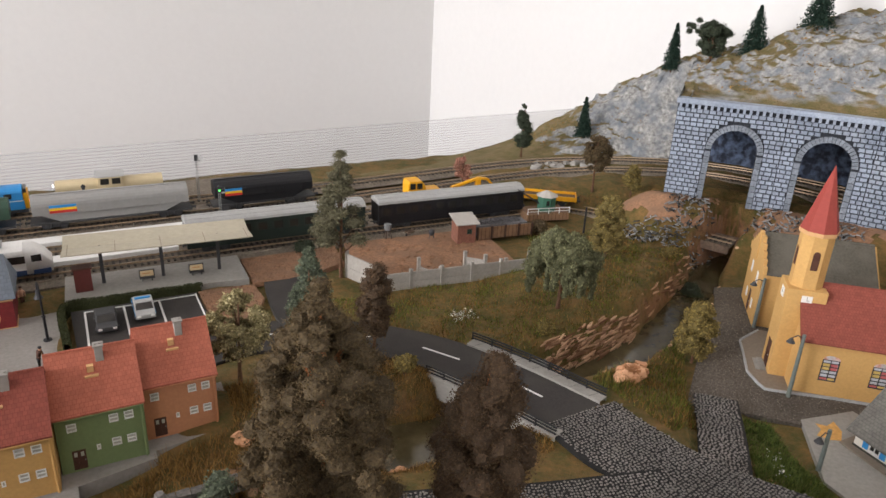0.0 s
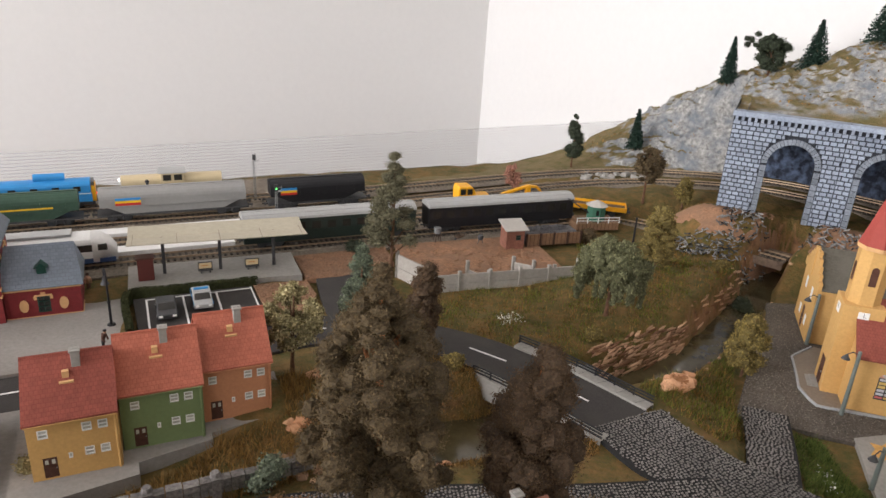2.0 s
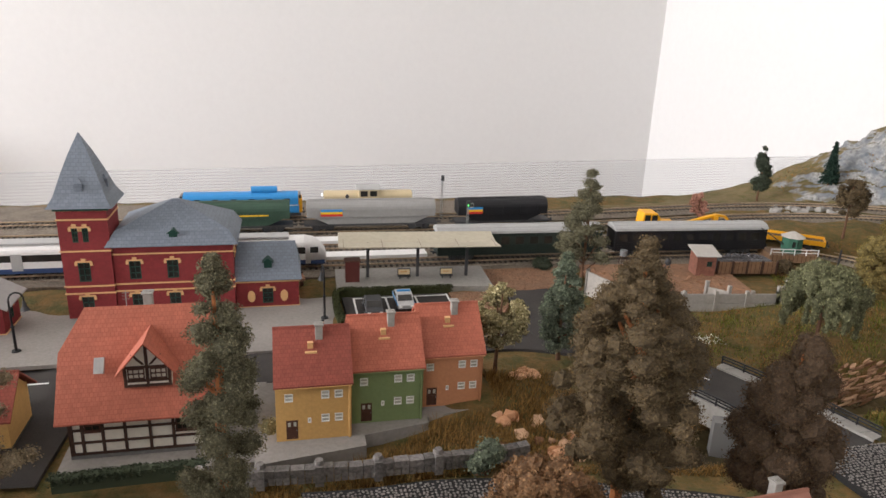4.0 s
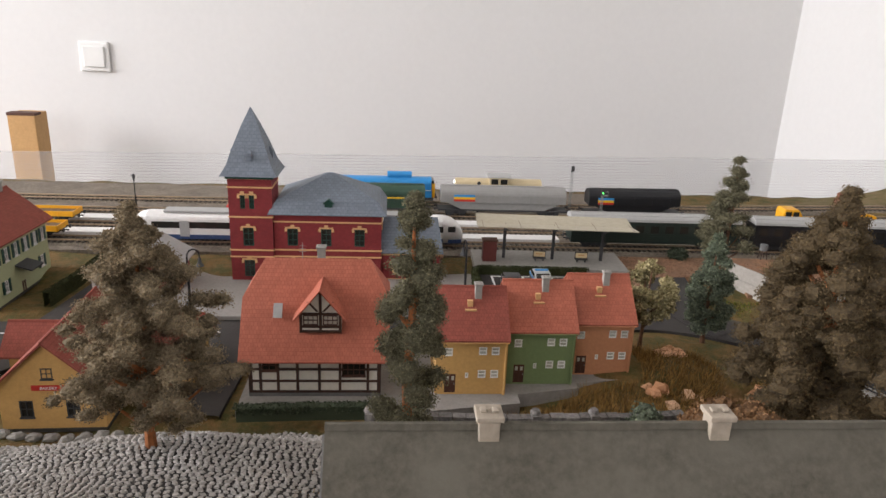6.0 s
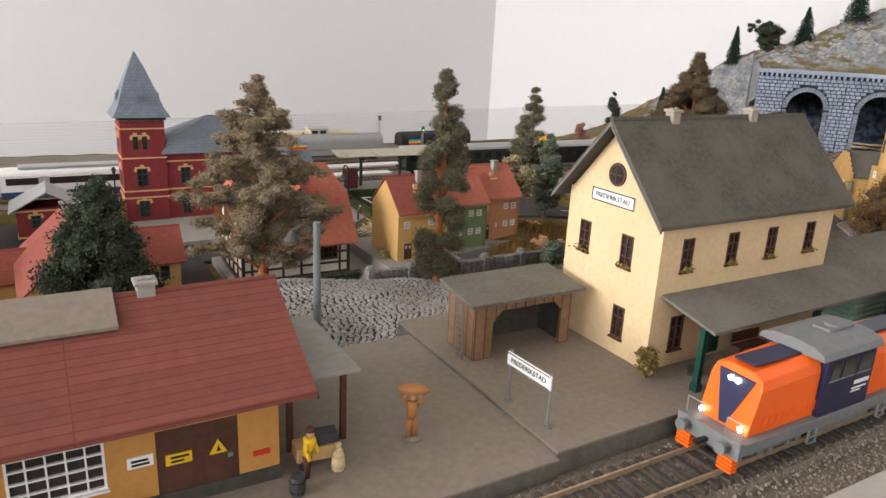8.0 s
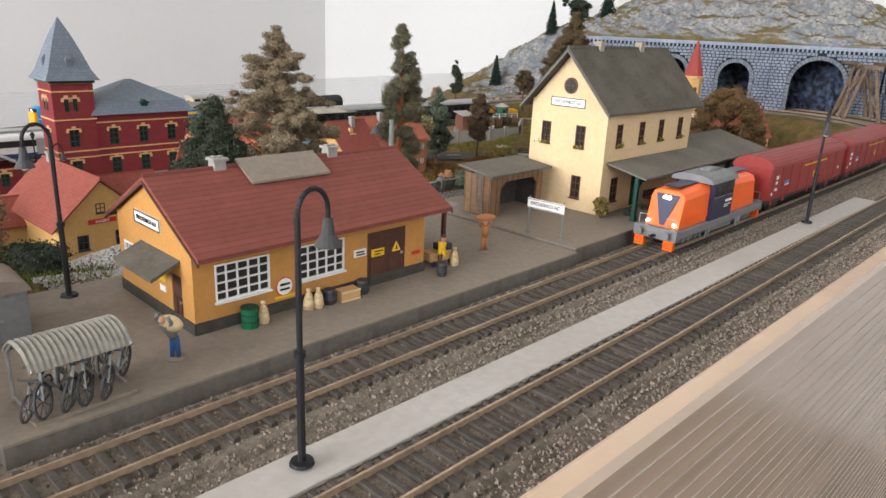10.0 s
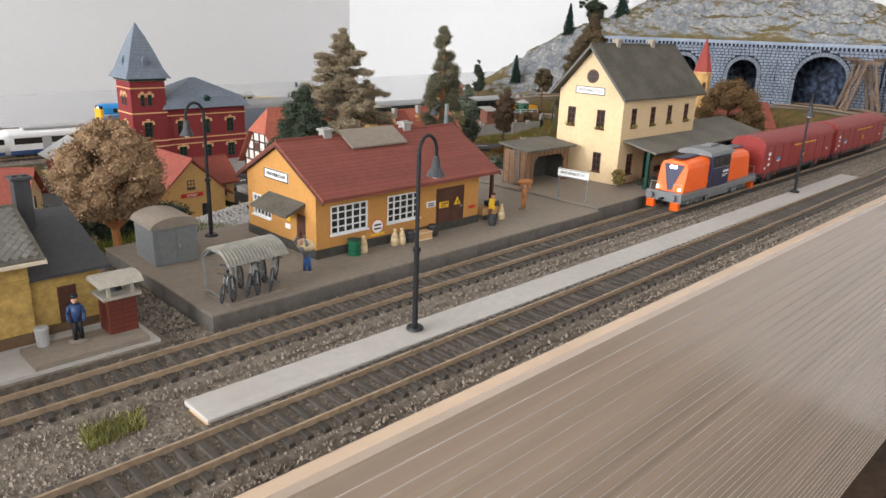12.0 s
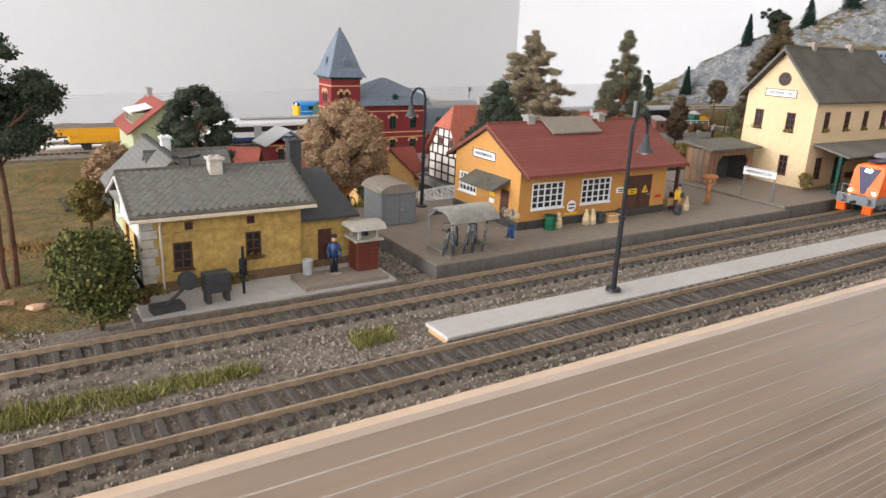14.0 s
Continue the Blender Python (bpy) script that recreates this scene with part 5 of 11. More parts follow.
# ---- goods shed ----
SX0, SX1, SY0, SY1, SZ = -0.5215, -0.3835, 0.1045, 0.1805, 0.0645
SW, SD = SX1 - SX0, SY1 - SY0
SE, SR = 0.0417, 0.0625
shed = thing("goods_shed", "ochre goods shed with a long red tiled roof", "goods shed", pose((SX0 + SX1) / 2, (SY0 + SY1) / 2, SZ))
mS, mW = side_m("S", SW, SD), side_m("W", SW, SD)
hS = [(-0.045, 0.013, 0.0275, 0.0175), (-0.0015, 0.013, 0.0275, 0.0175), (0.041, 0.0015, 0.027, 0.028)]
hW = [(-0.021, 0.014, 0.0215, 0.0135), (0.0225, 0.001, 0.0095, 0.023)]
walled(shed, SW, SD, 0.0, SE, ORANGE, {"S": hS, "W": hW}, "EW", SR - 0.001)
for u in (-0.045, -0.0015):
    window(shed, mS, u, 0.013, 0.0275, 0.0175, WHITE, PANE, 5, 4, WHITE)
window(shed, mW, -0.021, 0.014, 0.0215, 0.0135, WHITE, PANE, 5, 3, WHITE)
sd = door(shed, mS, 0.041, 0.0015, 0.027, 0.028, BROWN)
for k, (dx, dz, w) in enumerate(((-0.0065, 0.016, 0.0085),)):
    part("warning_plate", Shape().box(0.041 + dx - w / 2, -0.0006, dz, 0.041 + dx + w / 2, 0.0001, dz + 0.004, mS), SIGNY, sd, "yellow plate with dark writing")
part("warning_triangle", Shape().prism([(0.0445, 0.0165), (0.0505, 0.0165), (0.0475, 0.0218)], "y", -0.0006, 0.0001, mS), SIGNY, sd, "yellow triangular warning plate")
part("text_bar", Shape().box(0.0318, -0.0009, 0.0185, 0.0378, -0.0006, 0.0192, mS).box(0.0318, -0.0009, 0.017, 0.036, -0.0006, 0.0176, mS).prism([(0.0468, 0.0175), (0.0482, 0.0175), (0.0475, 0.02)], "y", -0.0009, -0.0006, mS), BLACK, sd)
door(shed, mW, 0.0225, 0.001, 0.0095, 0.023, BROWN)
plinth(shed, SW, SD, 0.0, 0.0055, DARKTONE)
gable_roof(shed, SW, SD, SE, SR, 0.0065, 0.0105, ROOFSHED, 0.0016, verge=BROWN).location.x = 0.0045
vent = part("ridge_vent", Shape().add([(-0.0245, -0.0145, SR - 0.0046), (0.0215, -0.0145, SR - 0.0046), (0.0215, 0.0012, SR + 0.0042), (-0.0245, 0.0012, SR + 0.0042), (-0.0245, -0.0145, SR - 0.0034), (0.0215, -0.0145, SR - 0.0034), (0.0215, 0.0012, SR + 0.0054), (-0.0245, 0.0012, SR + 0.0054)], [(3, 2, 1, 0), (4, 5, 6, 7), (0, 1, 5, 4), (1, 2, 6, 5), (2, 3, 7, 6), (3, 0, 4, 7)]), PLAT, shed, "flat grey ventilator cover below the ridge")
part("vent_base", Shape().prism([(-0.0135, SR - 0.009), (0.001, SR - 0.002), (0.001, SR + 0.0041), (-0.0135, SR - 0.0041)], "x", -0.023, 0.02), BROWN, vent)
for x in (-0.034, 0.0325):
    chimney(shed, x, 0.001, SR - 0.003, SR + 0.0055, 0.0062, CONCRETE)
porch = Shape().add([(-0.034, -0.0135, 0.0245), (0.03, -0.0135, 0.0245), (0.03, 0.0, 0.0305), (-0.034, 0.0, 0.0305), (-0.034, -0.0135, 0.026), (0.03, -0.0135, 0.026), (0.03, 0.0, 0.032), (-0.034, 0.0, 0.032)], [(3, 2, 1, 0), (4, 5, 6, 7), (0, 1, 5, 4), (1, 2, 6, 5), (2, 3, 7, 6), (3, 0, 4, 7)], mW @ Matrix.Translation((0.009, 0, 0)) @ Matrix.Diagonal((0.62, 1, 1, 1)))
part("porch_roof", porch, ROOFGREY, shed)
for k, (u, z, w, h, mt_) in enumerate(((0.0225, 0.018, 0.008, 0.004, SIGNW),)):
    pl = part("notice", Shape().box(u - w / 2, -0.0005, z, u + w / 2, 0, z + h, mS), mt_, shed, "small white notice")
    part("text_bar", Shape().box(u - w * 0.35, -0.0007, z + h * 0.55, u + w * 0.3, -0.0005, z + h * 0.75, mS).box(u - w * 0.35, -0.0007, z + h * 0.2, u + w * 0.35, -0.0005, z + h * 0.4, mS), BLACK, pl)
rn = part("round_notice", Shape().cyl((-0.0235, 0, 0.0125), (-0.0235, -0.0005, 0.0125), 0.0042, n=18, m=mS), SIGNW, shed, "round white notice with a red rim")
part("rim", Shape().cyl((-0.0235, -0.0001, 0.0125), (-0.0235, -0.0003, 0.0125), 0.0047, n=18, m=mS), SIGNR, rn)
part("text_bar", Shape().box(-0.0262, -0.0008, 0.0132, -0.0208, -0.0005, 0.0142, mS).box(-0.0262, -0.0008, 0.0108, -0.021, -0.0005, 0.0117, mS), BLACK, rn)
part("notice", Shape().box(-0.029, -0.0005, 0.0068, -0.018, 0, 0.0081, mS), SIGNY, shed, "narrow yellow notice")
part("notice", Shape().box(0.0595, -0.0005, 0.0115, 0.0655, 0, 0.0135, mS @ Matrix.Rotation(0, 4, "Y")), SIGNR, shed, "small red notice")
part("notice", Shape().box(0.006, -0.0005, 0.0175, 0.0115, 0, 0.0225, mW), SIGNY, shed, "yellow notice with dark writing")
part("notice", Shape().box(0.006, -0.0005, 0.0125, 0.0115, 0, 0.0155, mW), SIGNW, shed, "small white notice")
signboard("station_sign", "white FREDERIKSTAD board on the shed gable", "FREDERIKSTAD", 0.0265, 0.0062, pose(SX0 - 0.0007, 0.145, SZ + 0.0435, 0, 0, -90), size=0.0031)
# loading roof beyond the shed
lr = thing("loading_roof", "grey flat loading roof on brown posts beside the shed", "roof", pose(-0.362, 0.143, SZ))
part("roof", Shape().box(-0.02, -0.03, 0.0315, 0.014, 0.03, 0.033), CONCRETE, lr, bevel=0.0004)
for x, y in ((0.009, -0.024), (0.009, 0.024), (-0.013, -0.024)):
    part("post", Shape().cube(x, y, 0, 0.0022, 0.0022, 0.0315), BROWN, lr)

# ---- yellow crossing keeper's house at the left end ----
KX0, KX1, KY0, KY1, KZ = -0.751, -0.673, 0.0955, 0.1515, 0.0605
KW, KD = KX1 - KX0, KY1 - KY0
patch("pavement", "pale concrete slab under the yellow house", [(-0.758, 0.0655), (-0.632, 0.0655), (-0.632, 0.125), (-0.64, 0.155), (-0.757, 0.155)], KZ, STRIP, 0.0014)
patch("pavement", "gravel bed under the slab of the yellow house", [(-0.761, 0.0635), (-0.629, 0.0635), (-0.629, 0.126), (-0.638, 0.158), (-0.76, 0.158)], KZ - 0.0014, BALLAST, 0.006)
kh = thing("keepers_house", "weathered yellow cottage with a grey slate roof", "cottage", pose((KX0 + KX1) / 2, (KY0 + KY1) / 2, KZ))
mS = side_m("S", KW, KD)
hS = [(-0.021, 0.0105, 0.009, 0.0135), (0.0135, 0.012, 0.008, 0.0135), (-0.0175, 0.0298, 0.004, 0.004), (0.0125, 0.0298, 0.004, 0.004)]
walled(kh, KW, KD, 0.0, 0.041, OLDYELLOW, {"S": hS, "W": [(-0.012, 0.012, 0.008, 0.0135), (0.012, 0.012, 0.008, 0.0135)]}, "EW", 0.0515)
for u, z, w, h in hS:
    window(kh, mS, u, z, w, h, BROWN, PANE, 2, 3 if h > 0.01 else 1, BROWN if h > 0.01 else None)
for u in (-0.012, 0.012):
    window(kh, side_m("W", KW, KD), u, 0.012, 0.008, 0.0135, BROWN, PANE, 2, 3, BROWN)
part("white_gable", Shape().box(-KD / 2, -0.0006, 0.0, KD / 2, -0.0001, 0.0115, side_m("W", KW, KD)).box(-KD / 2, -0.0006, 0.0265, KD / 2, -0.0001, 0.041, side_m("W", KW, KD)), PLASTER, kh, "whitewashed end wall")
plinth(kh, KW, KD, 0.0, 0.005, PLINTH)
gable_roof(kh, KW, KD, 0.041, 0.0525, 0.0055, 0.0075, ROOFGREY, 0.0015, verge=WHITE)
tilt = math.degrees(math.atan(0.0115 / (KD / 2)))
for sgn in (-1, 1):
    slates = Shape()
    for row in range(1, 18):
        for col in range(-12, 13):
            x, y = (col + 0.5 * (row % 2)) * 0.0036, sgn * row * 0.0021
            if abs(x) < KW / 2 + 0.0035:
                slates.prism([(-0.00168, 0.0), (0.0, -0.00196), (0.00168, 0.0), (0.0, 0.00196)], "z", -0.0003, 0.00025, pose(0, 0, 0.0546, -sgn * tilt) @ Matrix.Translation((x, y, 0)))
    tagged(part("slate_covering", slates, SLATE, kh, "diamond-laid grey slates"), kind="stuff")
part("gutter", Shape().box(-KW / 2 - 0.0055, -KD / 2 - 0.0088, 0.0372, KW / 2 + 0.0055, -KD / 2 - 0.0073, 0.0386), CREAMTRIM, kh, "cream eaves board")
part("wall_band", Shape().box(-KW / 2, -0.0008, 0.0282, KW / 2, 0.0001, 0.0292, mS), OLDYELLOW, kh, bevel=0.0002)
for k in range(8):
    w = 0.0068 if k % 2 else 0.0052
    part("quoin", Shape().box(-KW / 2 - 0.0009, -0.0009, 0.0052 + 0.0044 * k, -KW / 2 + w, 0.0001, 0.0093 + 0.0044 * k, mS), QUOIN, kh, bevel=0.0002)
    part("quoin", Shape().box(KD / 2 - 0.0118 + w, -0.0009, 0.0052 + 0.0044 * k, KD / 2 - 0.0001, 0.0001, 0.0093 + 0.0044 * k, side_m("W", KW, KD)), QUOIN, kh, bevel=0.0002)
part("downpipe", Shape().cyl((-KW / 2 + 0.0082, -0.0012, 0.0005), (-KW / 2 + 0.0082, -0.0012, 0.0335), 0.0006, n=8, m=mS).cyl((-KW / 2 + 0.0082, -0.0012, 0.0335), (-KW / 2 + 0.0078, -0.0075, 0.0375), 0.0006, n=8, m=mS), CREAMTRIM, kh)
part("weather_vane", Shape().cyl((-0.009, 0.0, 0.053), (-0.009, 0.0, 0.0605), 0.0004, n=6).prism([(-0.0155, 0.0592), (-0.009, 0.0603), (-0.003, 0.0612), (-0.004, 0.0596), (-0.009, 0.0589)], "y", -0.0002, 0.0002), BLACK, kh)
chimney(kh, 0.002, -0.005, 0.048, 0.0588, 0.0065, QUOIN)
part("roof_hatch", Shape().box(-0.0035, -0.0165, 0.0445, 0.0035, -0.013, 0.048), DKGREY, kh)
fb = Shape()
rnd = random.Random(5)
for k in range(90):
    fb.fleck(mS @ Vector((0.0135 + rnd.gauss(0, 0.002), -0.002, 0.0115 + abs(rnd.gauss(0, 0.0015)))), 0.0009, rnd)
weeds = Shape()
for k in range(420):
    u = rnd.choice((-0.002, 0.003, 0.008, -0.036, -0.033)) + rnd.gauss(0, 0.002)
    weeds.fleck(mS @ Vector((u, -0.0012 - abs(rnd.gauss(0, 0.0014)), abs(rnd.gauss(0, 0.0026)))), 0.0009, rnd)
tagged(part("weed_growth", weeds, LEAFOLIVE, kh, "olive weeds along the wall foot"), kind="stuff")
part("flower_box", fb, LEAFRUST, kh, "window box of red flowers")
ext = thing("house_extension", "low yellow lean-to with a dark roof beside the cottage", "lean-to", pose(-0.6575, 0.124, KZ))
walled(ext, 0.03, 0.046, 0.0, 0.028, OLDYELLOW, {"S": [(0.0, 0.001, 0.008, 0.02)]}, "N", 0.04)
door(ext, side_m("S", 0.03, 0.046), 0.0, 0.001, 0.008, 0.02, BROWN)
part("roof", Shape().add([(-0.0155, -0.029, 0.0275), (0.018, -0.029, 0.0275), (0.018, 0.025, 0.044), (-0.0155, 0.025, 0.044), (-0.0155, -0.029, 0.029), (0.018, -0.029, 0.029), (0.018, 0.025, 0.0455), (-0.0155, 0.025, 0.0455)], [(3, 2, 1, 0), (4, 5, 6, 7), (0, 1, 5, 4), (1, 2, 6, 5), (2, 3, 7, 6), (3, 0, 4, 7)]), DKGREY, ext)
plinth(ext, 0.03, 0.046, 0.0, 0.004, PLINTH)
chimney(ext, -0.004, 0.012, 0.035, 0.0635, 0.007, DKGREY)
tagged(part("platform_slab", Shape().box(-0.682, 0.0665, KZ - 0.001, -0.636, 0.088, KZ + 0.0022), PLAT), "low grey wooden slab beside the slate roof cottage", "slab")

# ---- red brick main station with a tower ----
TZ = -0.0145
st = thing("main_station", "dark red brick station with sandstone bands and a spired tower", "station", pose(-0.2895, 0.805, TZ))


def brick_block(t, x0, x1, y0, y1, z0, z1, holes, sides="SW"):
    """One brick block of the station, in the thing's own place."""
    w, d = x1 - x0, y1 - y0
    off = Matrix.Translation(((x0 + x1) / 2, (y0 + y1) / 2, 0))
    for side in "SENW":
        m = off @ side_m(side, w, d)
        L = (w if side in "SN" else d - 0.004)
        hs = [(u - a / 2, u + a / 2, z, z + b) for u, z, a, b in holes.get(side, ())]
        s = Shape()
        xs = sorted({-L / 2, L / 2, *[h[0] for h in hs], *[h[1] for h in hs]})
        zs = sorted({z0, z1, *[h[2] for h in hs], *[h[3] for h in hs]})
        for a, b in zip(xs, xs[1:]):
            for c, e in zip(zs, zs[1:]):
                if not any(h[0] - 1e-6 <= a and b <= h[1] + 1e-6 and h[2] - 1e-6 <= c and e <= h[3] + 1e-6 for h in hs):
                    s.box(a, 0, c, b, 0.002, e, m)
        part("wall", s.weld(), REDBRICK, t)
        for u, z, a, b in holes.get(side, ()):
            window(t, m, u, z, a, b, DKGREEN, PANE, 2, 3)
            part("window_hood", Shape().box(u - a / 2 - 0.0022, -0.0011, z + b, u + a / 2 + 0.0022, 0.0004, z + b + 0.0016, m).box(u - 0.0022, -0.0013, z + b + 0.0016, u + 0.0022, 0.0004, z + b + 0.0042, m).box(u - a / 2 - 0.003, -0.0011, z + b - 0.0035, u - a / 2 - 0.0003, 0.0004, z + b, m).box(u + a / 2 + 0.0003, -0.0011, z + b - 0.0035, u + a / 2 + 0.003, 0.0004, z + b, m), BANDM, t)


def bands(t, x0, x1, y0, y1, levels):
    w, d = x1 - x0, y1 - y0
    off = Matrix.Translation(((x0 + x1) / 2, (y0 + y1) / 2, 0))
    for z, h in levels:
        for side in "SENW":
            L = (w if side in "SN" else d) + (0.0018 if side in "SN" else 0)
            part("band", Shape().box(-L / 2, -0.0009, z, L / 2, 0.0, z + h, off @ side_m(side, w, d)), BANDM, t)


ty0 = -0.0445
brick_block(st, -0.077, -0.029, ty0 + 0.0025, ty0 + 0.0505, 0.0, 0.134, {"S": [(-0.0035, 0.013, 0.0115, 0.02), (-0.0035, 0.05, 0.0115, 0.0215), (-0.0085, 0.0935, 0.0055, 0.0155), (0.0015, 0.0935, 0.0055, 0.0155)],
                                                             "W": [(0.0, 0.013, 0.0115, 0.02), (0.0, 0.05, 0.0115, 0.0215), (-0.005, 0.0935, 0.0055, 0.0155), (0.005, 0.0935, 0.0055, 0.0155)]})
bands(st, -0.077, -0.029, ty0 + 0.0025, ty0 + 0.0505, ((0.003, 0.0016), (0.036, 0.0016), (0.044, 0.0016), (0.083, 0.0016), (0.117, 0.0016), (0.127, 0.0016)))
brick_block(st, -0.0285, 0.0935, ty0 + 0.0055, ty0 + 0.088, 0.0, 0.088, {"S": [(u, z, 0.0115, h) for z, h in ((0.013, 0.02), (0.05, 0.0205)) for u in (-0.04, -0.002, 0.036)], "E": [(u, 0.05, 0.0115, 0.0205) for u in (-0.02, 0.02)]})
bands(st, -0.0285, 0.0935, ty0 + 0.0055, ty0 + 0.088, ((0.003, 0.0016), (0.036, 0.0016), (0.044, 0.0016), (0.0775, 0.0016)))
brick_block(st, 0.094, 0.163, ty0 + 0.012, ty0 + 0.072, 0.0, 0.0415, {"S": [(0.0, 0.013, 0.0115, 0.018)]})
bands(st, 0.094, 0.163, ty0 + 0.012, ty0 + 0.072, ((0.001, 0.0022), (0.0075, 0.0016), (0.038, 0.0016)))
for u in (0.1105, 0.1465):
    part("medallion", Shape().prism([(u + 0.0042 * math.cos(math.pi * k / 8), 0.0215 + 0.0068 * math.sin(math.pi * k / 8)) for k in range(16)], "y", ty0 + 0.0108, ty0 + 0.0126), BANDM, st, "cream oval medallion")
# flared tower spire
sp, cx, cy = Shape(), -0.053, ty0 + 0.0265
levels = ((0.0315, 0.131), (0.0302, 0.1325), (0.0245, 0.1425), (0.0178, 0.162), (0.0095, 0.1835), (0.0003, 0.2035))
for r, z in levels:
    sp.v += [(cx - r, cy - r, z), (cx + r, cy - r, z), (cx + r, cy + r, z), (cx - r, cy + r, z)]
for k in range(len(levels) - 1):
    for i in range(4):
        sp.f.append((k * 4 + i, k * 4 + (i + 1) % 4, k * 4 + 4 + (i + 1) % 4, k * 4 + 4 + i))
        sp.s.append(0)
sp.f.append((3, 2, 1, 0))
sp.s.append(0)
spire = part("spire", sp, ROOFBLUE, st, "flared blue-grey slate spire")
for dx, dy in ((0, -1), (1, 0), (-1, 0), (0, 1)):
    part("spire_dormer", Shape().cube(cx + dx * 0.0198, cy + dy * 0.0198, 0.147, 0.0075, 0.0075, 0.0085).cyl((cx + dx * 0.0198, cy + dy * 0.0198, 0.1555), (cx + dx * 0.0198, cy + dy * 0.0198, 0.1605), 0.0055, 0.0002, 4), ROOFBLUE, spire)
part("eaves_course", Shape().cube(cx, cy, 0.1275, 0.0525, 0.0525, 0.0035), DKGREEN, st, "dark green eaves course")
rings = [(0.06675, 0.0475, 0.0875), (0.06675, 0.0475, 0.0885), (0.058, 0.0395, 0.1025), (0.004, 0.002, 0.1275)]
ms = Shape()
for hx, hy, z in rings:
    ms.v += [(-hx, -hy, z), (hx, -hy, z), (hx, hy, z), (-hx, hy, z)]
for k in range(len(rings) - 1):
    for i in range(4):
        ms.f.append((k * 4 + i, k * 4 + (i + 1) % 4, k * 4 + 4 + (i + 1) % 4, k * 4 + 4 + i))
        ms.s.append(0)
ms.f += [(3, 2, 1, 0), (12, 13, 14, 15)]
ms.s += [0, 0]
mr = part("roof", ms, ROOFBLUE, st, "blue-grey slate roof with steep lower slopes")
mr.location = (0.0325, ty0 + 0.0465, 0)
wr = hip_roof(st, 0.068, 0.06, 0.042, 0.077, 0.064, 0.004, ROOFBLUE)
wr.location = (0.1285, ty0 + 0.042, 0)
for x, y, z in ((0.0335, ty0 + 0.0095, 0.094), (0.1295, ty0 + 0.024, 0.053)):
    part("roof_dormer", Shape().cube(x, y, z, 0.0085, 0.012, 0.0065).prism([(x - 0.0065, z + 0.0065), (x + 0.0065, z + 0.0065), (x, z + 0.0115)], "y", y - 0.0075, y + 0.008), DKGREEN, st, "small dark green dormer")

# ---- half-timbered house ----
HZ = -0.0145
ht = thing("timber_house", "half-timbered house with a red half-hipped roof and dormer", "house", pose(-0.2455, 0.5435, HZ))
HW_, HD_ = 0.104, 0.083
mS = side_m("S", HW_, HD_)
hS = [(-0.0365, 0.029, 0.0115, 0.009), (0.031, 0.0245, 0.019, 0.0165)]
walled(ht, HW_, HD_, 0.009, 0.0455, PLASTER, {"S": hS})
window(ht, mS, -0.0365, 0.029, 0.0115, 0.009, BROWN, PANE, 2, 2, BROWN)
window(ht, mS, 0.031, 0.0245, 0.019, 0.0165, BROWN, PANE, 4, 3, BROWN)
part("plinth", Shape().box(-HW_ / 2 - 0.001, -HD_ / 2 - 0.001, 0.0, HW_ / 2 + 0.001, HD_ / 2 + 0.001, 0.0092), GREYPLINTH, ht)


def beams(t, m, L, z0, z1, cols, rows, skip=()):
    for u in cols:
        part("beam", Shape().box(u - 0.0011, -0.0009, z0, u + 0.0011, 0.0002, z1, m), TIMBER, t)
    for z in rows:
        edges = sorted([-L / 2, L / 2, *[v for a in skip if a[2] < z < a[3] for v in a[:2]]])
        for a, b in zip(edges[::2], edges[1::2]):
            part("beam", Shape().box(a, -0.0007, z - 0.001, b, 0.0002, z + 0.001, m), TIMBER, t)


beams(ht, mS, HW_, 0.0095, 0.0455, (-0.051, -0.0435, -0.0295, -0.014, 0.0035, 0.02, 0.0425, 0.051), (0.0105, 0.02, 0.0305, 0.0445), ((-0.0425, -0.0305, 0.0295, 0.0375), (0.0215, 0.0405, 0.025, 0.0405)))
for side in "EWN":
    L = HW_ if side == "N" else HD_
    beams(ht, side_m(side, HW_, HD_), L, 0.0095, 0.0455, [-L / 2 + L * k / 5 for k in range(6)], (0.0105, 0.0215, 0.033, 0.0445))
# half-hipped roof over timbered gables
RX, RY, EV, RG, HIPZ, RR = 0.0595, 0.049, 0.0405, 0.111, 0.083, 0.043
HY = RY * (RG - HIPZ) / (RG - EV)
shell = [(-RX, -RY, EV), (RX, -RY, EV), (RX, -HY, HIPZ), (RX, HY, HIPZ), (RX, RY, EV), (-RX, RY, EV), (-RX, HY, HIPZ), (-RX, -HY, HIPZ), (-RR, 0, RG), (RR, 0, RG)]
tops = [(0, 1, 2, 9, 8, 7), (2, 3, 9), (4, 5, 6, 8, 9, 3), (6, 7, 8)]
part("roof", Shape().add(shell + [(x, y, z - 0.0014) for x, y, z in shell], tops + [tuple(k + 10 for k in f[::-1]) for f in tops] + [((k + 1) % 8, k, k + 10, (k + 1) % 8 + 10) for k in range(8)]), ROOFBRIGHT, ht, "red tiled half-hipped roof")
